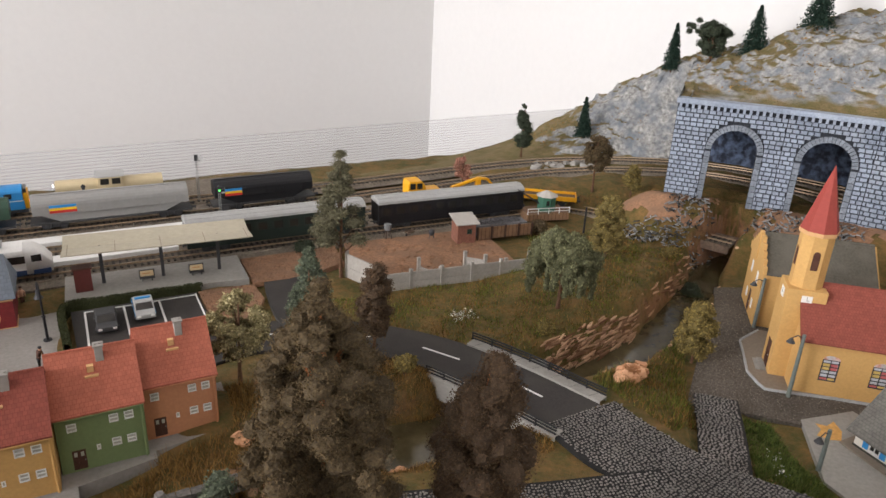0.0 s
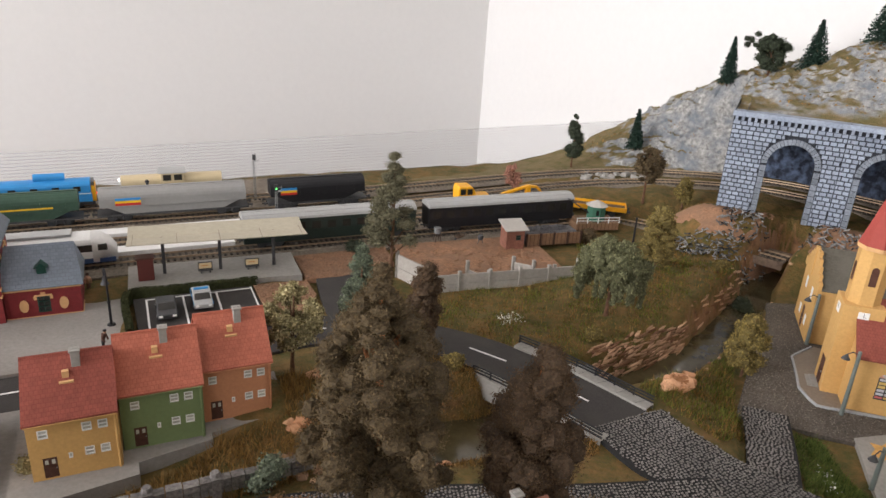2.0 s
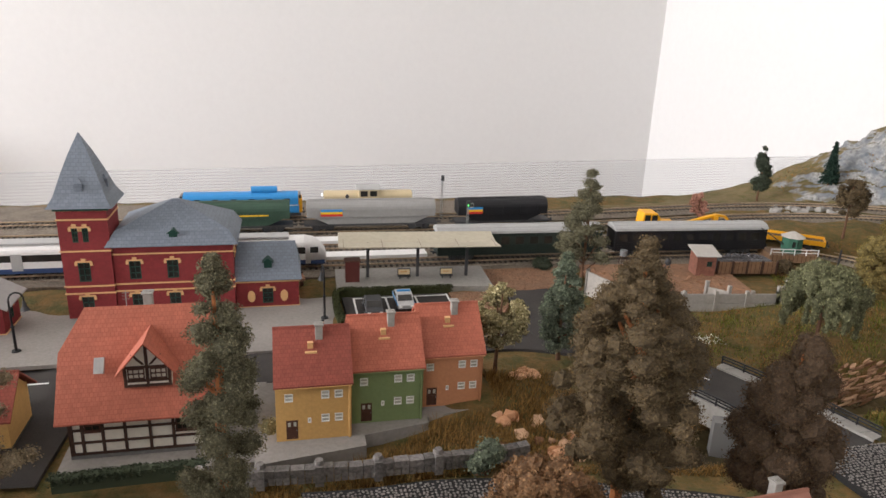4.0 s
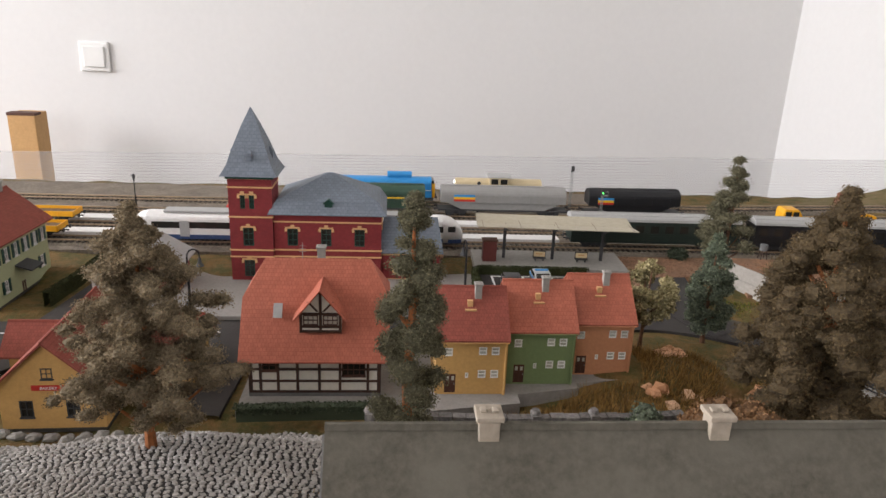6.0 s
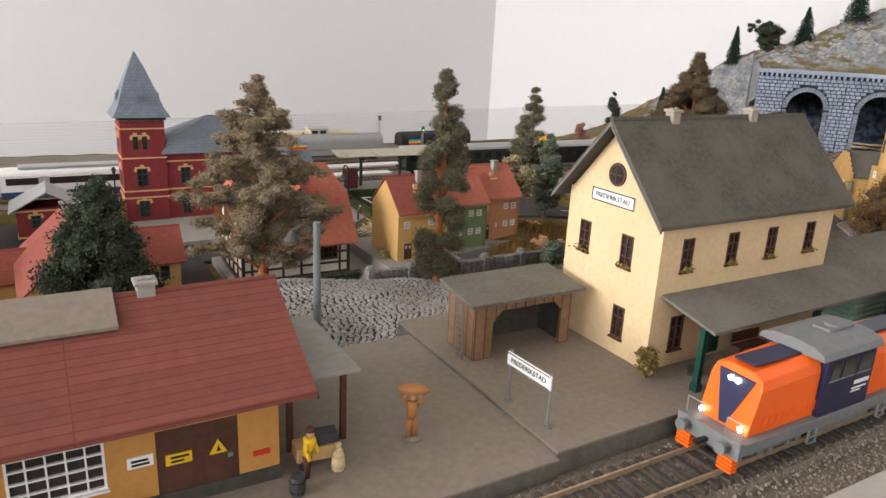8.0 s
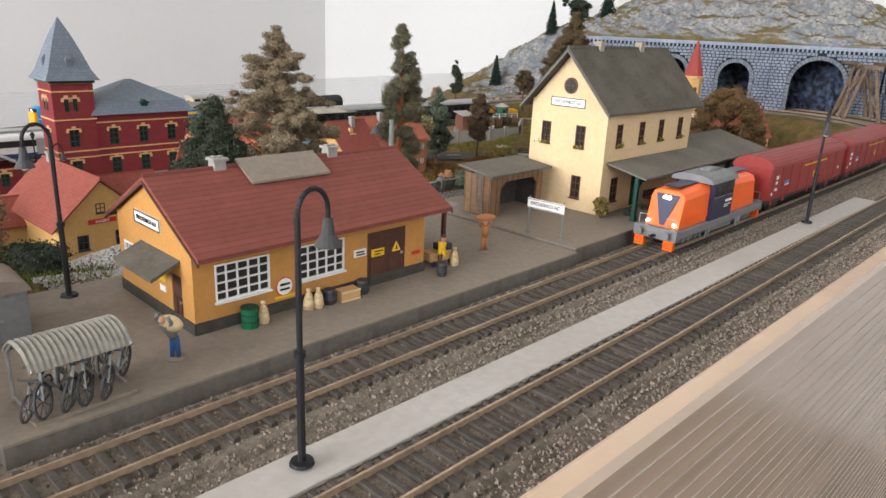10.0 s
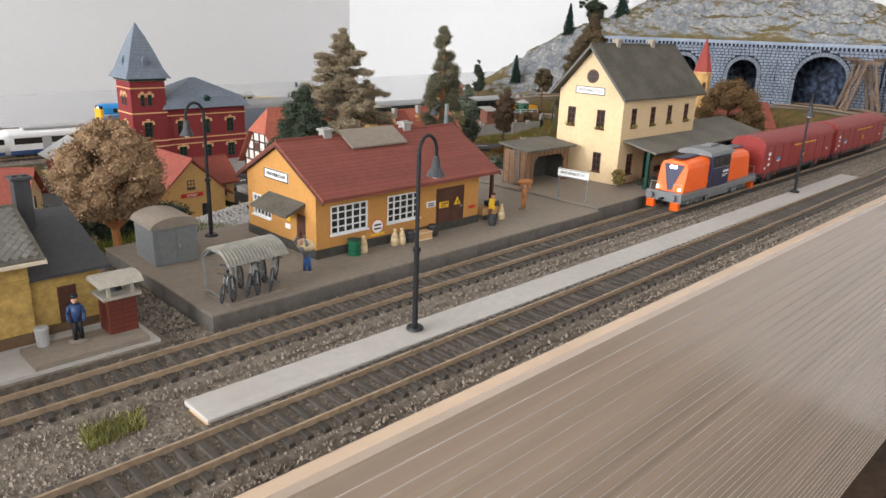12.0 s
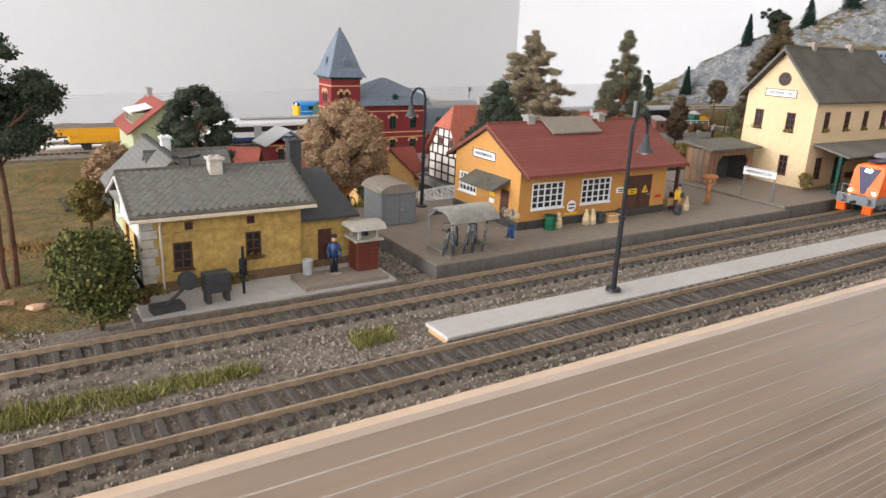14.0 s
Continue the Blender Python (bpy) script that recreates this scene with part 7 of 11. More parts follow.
part("roof", Shape().cube(0, 0, 0.026, 0.0195, 0.0145, 0.0018), BROWN, kio, bevel=0.0005)

# ---- works yard ----
hut = thing("brick_hut", "small brick hut with a pale flat roof in the works yard", "hut", pose(0.405, 0.802, 0.0015, 0, 0, -8))
walled(hut, 0.026, 0.024, 0.0, 0.0285, mat("hut_brick", (0.3, 0.13, 0.09), 0.85, var=0.2, bump=0.3, pattern=("brick", 0.003, 0.0012, (0.7, 0.65, 0.6), 0.8)), {"S": [(0.004, 0.013, 0.007, 0.007)]})
window(hut, side_m("S", 0.026, 0.024), 0.004, 0.013, 0.007, 0.007, DKGREEN, PANE, 2, 2)
part("roof", Shape().add([(-0.017, -0.017, 0.0275), (0.017, -0.017, 0.0275), (0.017, 0.015, 0.034), (-0.017, 0.015, 0.034), (-0.017, -0.017, 0.0288), (0.017, -0.017, 0.0288), (0.017, 0.015, 0.0353), (-0.017, 0.015, 0.0353)], [(3, 2, 1, 0), (4, 5, 6, 7), (0, 1, 5, 4), (1, 2, 6, 5), (2, 3, 7, 6), (3, 0, 4, 7)]), STRIP, hut)
coal = thing("coal_bunker", "grey coal heap behind a plank wall", "coal bunker", pose(0.468, 0.813, 0.0015, 0, 0, -6))
part("plank_wall", Shape().box(-0.042, -0.0225, 0, 0.042, -0.021, 0.017), PLANK, coal)
for k in range(5):
    part("post", Shape().cube(-0.042 + 0.021 * k, -0.0235, 0, 0.0022, 0.002, 0.019), TIMBER, coal)
heap = Shape()
rnd = random.Random(9)
for k in range(900):
    x, y = rnd.uniform(-0.042, 0.042), rnd.uniform(-0.02, 0.022)
    z = 0.019 * (1 - (y / 0.026) ** 2) * (1 - (x / 0.05) ** 4) * rnd.uniform(0.75, 1.05)
    heap.ball((x, y, max(0.001, z)), rnd.uniform(0.0009, 0.0019), n=5, k=3, rough=0.3, rnd=rnd)
heap.prism([(-0.021, 0.0), (0.022, 0.0), (0.012, 0.015), (-0.012, 0.016)], "x", -0.04, 0.04)
tagged(part("coal_heap", heap, mat("coal_grey", (0.13, 0.125, 0.13), 0.8, var=0.4, bump=0.4), coal), kind="stuff")
PANELF = mat("concrete_panel", (0.34, 0.315, 0.28), 0.85, var=0.12, scale=260, bump=0.2, patch=40, wear=0.25)
fence = thing("concrete_fence", "weathered pale concrete panel fence round the works yard", "fence", kind="structure")


def fence_run(a, b, n, h=0.0235, tops=None):
    for k in range(n + 1):
        x, y = a[0] + (b[0] - a[0]) * k / n, a[1] + (b[1] - a[1]) * k / n
        part("post", Shape().cube(x, y, -0.004, 0.0038, 0.0038, h + 0.0075), PANELF, fence)
        if k < n:
            x2, y2 = a[0] + (b[0] - a[0]) * (k + 1) / n, a[1] + (b[1] - a[1]) * (k + 1) / n
            ang = math.degrees(math.atan2(y2 - y, x2 - x))
            L = math.hypot(x2 - x, y2 - y)
            hh = h if not tops else h * tops[k % len(tops)]
            for r in range(2):
                z0, z1 = -0.004 + r * (hh + 0.004) / 2, -0.004 + (r + 1) * (hh + 0.004) / 2 - 0.0005
                part("panel", Shape().box(0.002, -0.001, z0, L - 0.002, 0.001, z1, pose(x, y, 0, 0, 0, ang)), PANELF, fence)


fence_run((0.236, 0.7), (0.428, 0.678), 5, 0.02)
fence_run((0.217, 0.752), (0.236, 0.7), 1, 0.03)
fence_run((0.3, 0.727), (0.312, 0.693), 1, 0.018, (0.6,))
fence_run((0.362, 0.722), (0.398, 0.684), 2, 0.019, (0.8, 0.5))
fence_run((0.428, 0.678), (0.475, 0.71), 2, 0.026, (1.0, 0.8))
wt = thing("water_tank", "grey water tank on a little trestle", "water tank", pose(0.312, 0.847, 0.0015))
for k in range(4):
    a = math.pi / 4 + k * math.pi / 2
    part("leg", Shape().cyl((0.006 * math.cos(a), 0.006 * math.sin(a), 0), (0.0035 * math.cos(a), 0.0035 * math.sin(a), 0.012), 0.0006, n=5), TIMBER, wt)
part("tank", Shape().cyl((0, 0, 0.012), (0, 0, 0.02), 0.005, 0.0052, 12), GREY, wt)
mx = thing("cement_mixer", "dark cement mixer in the works yard", "cement mixer", pose(0.367, 0.823, 0.0015))
part("drum", Shape().ball((0, 0, 0.009), 0.0045, 0.004, 0.005), DKGREY, mx)
for k in (-1, 1):
    part("leg", Shape().cyl((k * 0.004, 0, 0), (k * 0.002, 0, 0.008), 0.0006, n=5), DKGREY, mx)
barrow = thing("wheelbarrow", "brown wooden handcart in the works yard", "handcart", pose(0.345, 0.846, 0.0015, 0, 0, 20))
part("tray", Shape().add([(-0.006, -0.003, 0.003), (0.006, -0.003, 0.003), (0.006, 0.003, 0.003), (-0.006, 0.003, 0.003), (-0.0075, -0.0042, 0.006), (0.0075, -0.0042, 0.006), (0.0075, 0.0042, 0.006), (-0.0075, 0.0042, 0.006)], [(3, 2, 1, 0), (0, 1, 5, 4), (1, 2, 6, 5), (2, 3, 7, 6), (3, 0, 4, 7)]), TRESTLE, barrow)
part("wheel", Shape().cyl((-0.0065, -0.0005, 0.002), (-0.0065, 0.0005, 0.002), 0.002, n=10), DKGREY, barrow)
part("handle", Shape().cyl((0.005, 0.003, 0.0045), (0.012, 0.003, 0.0052), 0.0004, n=5).cyl((0.005, -0.003, 0.0045), (0.012, -0.003, 0.0052), 0.0004, n=5), TRESTLE, barrow)

# green crane cabin on its white-railed stage
gc = thing("crane_cabin", "green coaling crane cabin on a white railed stage", "crane", pose(0.572, 0.848, 0.0, 0, 0, -12))
part("stage", Shape().box(-0.034, -0.02, 0.0, 0.034, 0.02, 0.011), PLANK, gc)
part("cabin", Shape().cyl((0.004, 0, 0.011), (0.004, 0, 0.034), 0.0145, n=8), mat("cabin_green", (0.04, 0.13, 0.085), 0.55, var=0.1, bump=0.1), gc)
part("roof", Shape().cyl((0.004, 0, 0.034), (0.004, 0, 0.041), 0.0175, 0.003, 8), STRIP, gc)
for k in range(5):
    part("rail_post", Shape().cube(-0.034 + 0.017 * k, -0.02, 0.011, 0.001, 0.001, 0.0095), WHITE, gc)
part("handrail", Shape().box(-0.034, -0.0205, 0.0195, 0.034, -0.0195, 0.0205).box(-0.034, -0.0204, 0.015, 0.034, -0.0196, 0.0157), WHITE, gc)
for k in (-1, 1):
    part("jib", Shape().cyl((-0.006, k * 0.003, 0.02), (-0.045, k * 0.0012, 0.045), 0.0009, n=5), DKGREY, gc)
part("jib_brace", Shape().tube([(-0.012, 0.003, 0.024), (-0.018, -0.003, 0.028), (-0.024, 0.003, 0.0315), (-0.03, -0.002, 0.0355), (-0.036, 0.002, 0.039)], 0.0005, 4), DKGREY, gc)
part("window", Shape().box(-0.002, -0.0139, 0.021, 0.006, -0.0131, 0.029), PANE, gc)


# ---- rolling stock ----
def at_x(line, x, lo=-9, hi=9):
    """The pose on a track where it passes x, within a band of y."""
    best = min((p for p in line if lo < p.y < hi), key=lambda p: abs(p.x - x))
    i = line.index(best)
    d = line[min(i + 2, len(line) - 1)] - line[max(i - 2, 0)]
    if d.x < 0:
        d = -d
    return pose(x, best.y, best.z + 0.0042, 0, -math.degrees(math.atan2(d.z, d.x)), math.degrees(math.atan2(d.y, d.x)))


def wheelset(t, x, r=0.0055):
    s = Shape()
    for k in (-1, 1):
        s.cyl((x, k * 0.0085, r), (x, k * 0.0068, r), r, n=16)
        s.cyl((x, k * 0.0068, r), (x, k * 0.0062, r), r + 0.0009, n=16)
    s.cyl((x, -0.0065, r), (x, 0.0065, r), 0.001, n=6)
    return part("wheelset", s, DKGREY, t)


def bogie(t, x, half=0.013, material=DKGREY):
    b = part("bogie", Shape().box(x - half - 0.004, -0.0115, 0.0035, x + half + 0.004, -0.0098, 0.0085).box(x - half - 0.004, 0.0098, 0.0035, x + half + 0.004, 0.0115, 0.0085).box(x - 0.004, -0.0098, 0.005, x + 0.004, 0.0098, 0.0085), material, t, bevel=0.0003)
    for k in (-1, 1):
        wheelset(b, x + k * half)
        for y in (-0.0122, 0.0122):
            part("axle_box", Shape().cube(x + k * half, y, 0.0035, 0.004, 0.0012, 0.004), material, b)
            part("spring", Shape().cyl((x + k * half * 0.45, y, 0.0035), (x + k * half * 0.45, y, 0.0085), 0.0013, n=8), material, b)
    return b


def buffers(t, L, material=DKGREY, z=0.0115):
    for e in (-1, 1):
        for y in (-0.0098, 0.0098):
            part("buffer", Shape().cyl((e * L / 2, y, z), (e * (L / 2 + 0.004), y, z), 0.0011, n=8).cyl((e * (L / 2 + 0.004), y, z), (e * (L / 2 + 0.0052), y, z), 0.0026, n=12), material, t)
        part("coupling", Shape().box(min(e * L / 2, e * (L / 2 + 0.007)), -0.001, z - 0.003, max(e * L / 2, e * (L / 2 + 0.007)), 0.001, z - 0.0015), BLACK, t)


def body_section(halfw, z0, zs, ztop, n=8):
    """Cross-section of a wagon: upright sides and a rounded roof."""
    pts = [(-halfw, z0), (halfw, z0)]
    for k in range(n + 1):
        a = math.pi * k / n
        pts.append((halfw * math.cos(a), zs + (ztop - zs) * math.sin(a)))
    return pts


def loco_orange(m):
    L = 0.143
    t = thing("diesel_locomotive", "orange and navy diesel locomotive with lit headlamps", "locomotive", m)
    part("frame", Shape().box(-L / 2, -0.0155, 0.0085, L / 2, 0.0155, 0.0135).box(-0.02, -0.0135, 0.004, 0.02, 0.0135, 0.0085), GREY, t, bevel=0.0004)
    # bonnets with sloping shoulders
    for x0, x1, nose in ((-L / 2 + 0.006, -0.023, -1), (0.013, L / 2 - 0.008, 1)):
        sec = [(-0.0125, 0.0135), (0.0125, 0.0135), (0.0125, 0.0345), (0.0112, 0.0385), (0.006, 0.0402), (-0.006, 0.0402), (-0.0112, 0.0385), (-0.0125, 0.0345)]
        s = Shape()
        n = len(sec)
        xs = (x0, x1)
        for x in xs:
            end = (x == x0 and nose < 0) or (x == x1 and nose > 0)
            for y, z in sec:
                s.v.append((x + (-nose * 0.006 * max(0, (z - 0.02)) / 0.02 if end else 0), y * (0.97 if end else 1), z - (0.0018 if end and z > 0.03 else 0)))
        s.f = [tuple(range(n - 1, -1, -1)), tuple(range(n, 2 * n))] + [(i, (i + 1) % n, n + (i + 1) % n, n + i) for i in range(n)]
        s.s = [0] * len(s.f)
        part("bonnet", s, LOCORANGE, t, bevel=0.0006)
        part("bonnet_top", Shape().box(x0 + 0.008, -0.0052, 0.0399, x1 - 0.004, 0.0052, 0.0409), NAVY, t, bevel=0.0003)
    for k in range(9):
        x = -L / 2 + 0.014 + k * 0.0042
        part("grille_slat", Shape().box(x, -0.01262, 0.0165, x + 0.0022, -0.0124, 0.021), LOCORANGE, t)
    # navy nose flash and lamps at the leading end
    xn = -L / 2 + 0.006
    part("nose_flash", Shape().add([(xn - 0.0005, -0.0015, 0.015), (xn - 0.0005, 0.0015, 0.015), (xn + 0.0046, 0.0085, 0.0352), (xn + 0.0046, -0.0085, 0.0352), (xn + 0.0008, -0.0015, 0.015), (xn + 0.0008, 0.0015, 0.015), (xn + 0.006, 0.0085, 0.0356), (xn + 0.006, -0.0085, 0.0356)], [(0, 3, 2, 1), (4, 5, 6, 7), (0, 1, 5, 4), (1, 2, 6, 5), (2, 3, 7, 6), (3, 0, 4, 7)]), NAVY, t)
    for y, z, r in ((-0.0095, 0.0165, 0.0012), (0.0095, 0.0165, 0.0012), (-0.0016, 0.0335, 0.0012), (0.0016, 0.0335, 0.0012)):
        x = xn + (0.0038 if z > 0.03 else -0.0006)
        part("headlamp", Shape().cyl((x, y, z), (x - 0.001, y, z), r, n=12), LAMPGLOW, t, "lit white headlamp")
    # cab
    cab = part("cab", Shape().box(-0.0228, -0.0148, 0.0095, 0.0128, 0.0148, 0.0405), NAVY, t, bevel=0.0006)
    for y in (-1, 1):
        for x0, w in ((-0.0195, 0.006), (-0.0115, 0.009), (0.0005, 0.0095)):
            part("window", Shape().box(x0, min(y * 0.0147, y * 0.0151), 0.03, x0 + w, max(y * 0.0147, y * 0.0151), 0.0385), PANE, cab)
            part("window_trim", Shape().box(x0 - 0.0005, min(y * 0.0146, y * 0.01505), 0.0293, x0 + w + 0.0005, max(y * 0.0146, y * 0.01505), 0.03), METAL, cab)
        part("text_bar", Shape().box(-0.0005, min(y * 0.0147, y * 0.01505), 0.0245, 0.0105, max(y * 0.0147, y * 0.01505), 0.0263), SIGNW, cab)
        part("text_bar", Shape().box(-0.0015, min(y * 0.0147, y * 0.01505), 0.0222, 0.0095, max(y * 0.0147, y * 0.01505), 0.0229).box(-0.0015, min(y * 0.0147, y * 0.01505), 0.0208, 0.0055, max(y * 0.0147, y * 0.01505), 0.0214), SIGNW, cab)
    for x in (-0.0232, 0.0129):
        for y in (-0.0085, 0.0085):
            part("window", Shape().box(x, y - 0.0045, 0.041 - 0.0035, x + 0.0003, y + 0.0045, 0.041 - 0.0005), PANE, cab)
    roof = [(-0.0158, 0.0402), (0.0158, 0.0402), (0.0145, 0.0432), (0.009, 0.0452), (0.0, 0.0459), (-0.009, 0.0452), (-0.0145, 0.0432)]
    rf = part("cab_roof", Shape().prism(roof, "x", -0.028, 0.016), GREY, t, bevel=0.0004)
    part("exhaust", Shape().cyl((0.0, 0, 0.0455), (0.0, 0, 0.0475), 0.004, 0.0034, 12).box(-0.008, -0.004, 0.0452, 0.01, 0.004, 0.0468), GREY, rf)
    for x in (-0.043, 0.043):
        bogie(t, x, 0.0125, GREY)
    buffers(t, L + 0.004, GREY)
    for e in (-1, 1):
        part("buffer_beam", Shape().box(e * (L / 2 + 0.001) - 0.0012, -0.0155, 0.007, e * (L / 2 + 0.001) + 0.0012, 0.0155, 0.0145), GREY, t)
        for y in (-0.0105, 0.0105):
            for k in range(4):
                part("rail_guard", Shape().box(e * (L / 2 + 0.0012) - 0.002, y - 0.0034, 0.0008 + k * 0.0017, e * (L / 2 + 0.0012) + 0.002, y + 0.0034, 0.002 + k * 0.0017), LOCORANGE, t)
        for y in (-0.0135, -0.006, 0.006, 0.0135):
            part("handrail", Shape().cyl((e * (L / 2 - 0.0005), y, 0.0135), (e * (L / 2 - 0.0005), y, 0.0215), 0.0003, n=5), METAL, t)
        part("handrail", Shape().cyl((e * (L / 2 - 0.0005), -0.0135, 0.0215), (e * (L / 2 - 0.0005), -0.006, 0.0215), 0.0003, n=5).cyl((e * (L / 2 - 0.0005), 0.006, 0.0215), (e * (L / 2 - 0.0005), 0.0135, 0.0215), 0.0003, n=5), METAL, t)
        for y in (-0.0158, 0.0158):
            part("step", Shape().box(e * 0.026 - 0.003, y - 0.0007, 0.003, e * 0.026 + 0.003, y + 0.0007, 0.0036).box(e * 0.026 - 0.003, y - 0.0005, 0.0058, e * 0.026 + 0.003, y + 0.0005, 0.0064).box(e * 0.026 - 0.003, y - 0.0004, 0.003, e * 0.026 - 0.0025, y + 0.0004, 0.0095).box(e * 0.026 + 0.0025, y - 0.0004, 0.003, e * 0.026 + 0.003, y + 0.0004, 0.0095), METAL, t)
    return t


def van_red(m):
    L = 0.192
    t = thing("covered_wagon", "rust-red covered goods wagon with a ribbed rounded roof", "goods wagon", m, group="red covered wagons")
    part("underframe", Shape().box(-L / 2, -0.0145, 0.0095, L / 2, 0.0145, 0.0125), DKGREY, t)
    part("body", Shape().box(-L / 2, -0.0158, 0.0125, L / 2, 0.0158, 0.0382), WAGONRED, t, bevel=0.0004)
    sec = [(-0.0166, 0.0382), (0.0166, 0.0382)] + [(0.0166 * math.copysign(abs(math.cos(a)) ** 0.82, math.cos(a)), 0.0384 + 0.0088 * math.sin(a)) for a in (math.pi * k / 14 for k in range(15))]
    roof = part("roof", Shape().prism(sec, "x", -L / 2 - 0.0006, L / 2 + 0.0006), WAGONRED, t)
    for k in range(1, 12):
        a = math.pi * k / 12
        y, z = 0.0166 * math.copysign(abs(math.cos(a)) ** 0.82, math.cos(a)), 0.0384 + 0.0088 * math.sin(a)
        part("roof_rib", Shape().box(-L / 2, y - 0.0003, z - 0.0004, L / 2, y + 0.0003, z + 0.0003), WAGONRED, roof)
    for y in (-1, 1):
        f = y * 0.0158
        lo, hi = min(f, f + y * 0.0006), max(f, f + y * 0.0006)
        for x in (-0.094, -0.072, -0.05, -0.028, -0.004, 0.02, 0.044, 0.068, 0.0935):
            part("side_post", Shape().box(x - 0.0006, lo, 0.0125, x + 0.0006, hi, 0.0382), WAGONRED, t)
        part("yellow_stripe", Shape().box(-0.02, lo, 0.0338, 0.04, max(f, f + y * 0.0008) if y > 0 else hi, 0.0348), SIGNY, t)
        for x, z, w, h, mt_ in ((-0.084, 0.029, 0.005, 0.003, SIGNW), (-0.084, 0.025, 0.004, 0.0022, SIGNW), (-0.084, 0.0195, 0.005, 0.0022, SIGNW), (-0.0625, 0.0235, 0.009, 0.0022, BLUELOCO), (-0.0625, 0.0218, 0.009, 0.0012, SIGNW), (0.008, 0.021, 0.003, 0.0055, SIGNY), (-0.0905, 0.0165, 0.0022, 0.0022, SIGNW), (0.079, 0.021, 0.0035, 0.0022, SIGNW)):
            part("text_bar", Shape().box(x, min(f, f + y * 0.0003), z, x + w, max(f, f + y * 0.0003), z + h), mt_, t)
        for x in (-0.085, -0.06, 0.0, 0.055, 0.085):
            part("door_foot", Shape().box(x - 0.0016, min(f, f - y * 0.0012), 0.008, x + 0.0016, max(f, f - y * 0.0012), 0.0126), WAGONRED, t)
    for x in (-0.066, 0.066):
        wheelset(t, x)
        for y in (-0.0118, 0.0118):
            part("axle_guard", Shape().prism([(x - 0.007, 0.0095), (x + 0.007, 0.0095), (x + 0.0025, 0.0035), (x - 0.0025, 0.0035)], "y", y - 0.0006, y + 0.0006), DKGREY, t)
    buffers(t, L)
    return t


loco_orange(at_x(LINE_B, -0.15, -1, 0.3))
van_red(at_x(LINE_B, 0.03, -1, 0.3))
van_red(at_x(LINE_B, 0.235, -1, 0.3))


def hopper(m, L, label, paint, roof_paint, flag=None, words=False):
    t = thing("hopper_wagon", label, "goods wagon", m)
    part("underframe", Shape().box(-L / 2, -0.014, 0.009, L / 2, 0.014, 0.0115), DKGREY, t)
    e = 0.012
    lower = [(-L / 2 + e, 0.0225), (L / 2 - e, 0.0225), (L / 2 - 0.035, 0.0118), (-L / 2 + 0.035, 0.0118)]
    part("hopper", Shape().prism(lower, "y", -0.0138, 0.0138), paint, t)
    part("body", Shape().prism(body_section(0.0163, 0.0222, 0.034, 0.046, 10), "x", -L / 2 + 0.004, L / 2 - 0.004), paint, t, bevel=0.0004)
    part("roof_walk", Shape().box(-L / 2 + 0.006, -0.003, 0.0458, L / 2 - 0.006, 0.003, 0.0466), roof_paint, t)
    for k in range(5):
        x = -L / 2 + 0.02 + k * (L - 0.04) / 4
        for y in (-1, 1):
            part("rib", Shape().box(x - 0.0004, min(y * 0.0161, y * 0.0168), 0.0222, x + 0.0004, max(y * 0.0161, y * 0.0168), 0.035), paint, t)
    if flag:
        for k, c in enumerate(flag):
            part("side_stripe", Shape().box(-L * 0.38, -0.0169, 0.0245 + 0.0035 * (2 - k), -L * 0.22, -0.0162, 0.0278 + 0.0035 * (2 - k)), c, t)
    if words:
        part("text_bar", Shape().box(-L * 0.3, -0.0168, 0.0268, L * 0.28, -0.0162, 0.0288), SIGNY, t)
    for x in (-L / 2 + 0.028, L / 2 - 0.028):
        bogie(t, x, 0.01)
    buffers(t, L)
    return t


hopper(at_x(LINE_B, 0.19, 0.9), 0.15, "black covered hopper wagon in the passing train", BLACK, BLACK, (BLUELOCO, SIGNY, SIGNR))
hopper(at_x(LINE_B, -0.013, 0.9), 0.2, "light grey covered hopper wagon with a striped badge", TANKGREY, TANKGREY, (BLUELOCO, SIGNY, SIGNR))
hopper(at_x(LINE_B, -0.207, 0.9), 0.155, "dark green covered hopper wagon with yellow lettering", TANKGREEN, TANKGREEN, None, True)


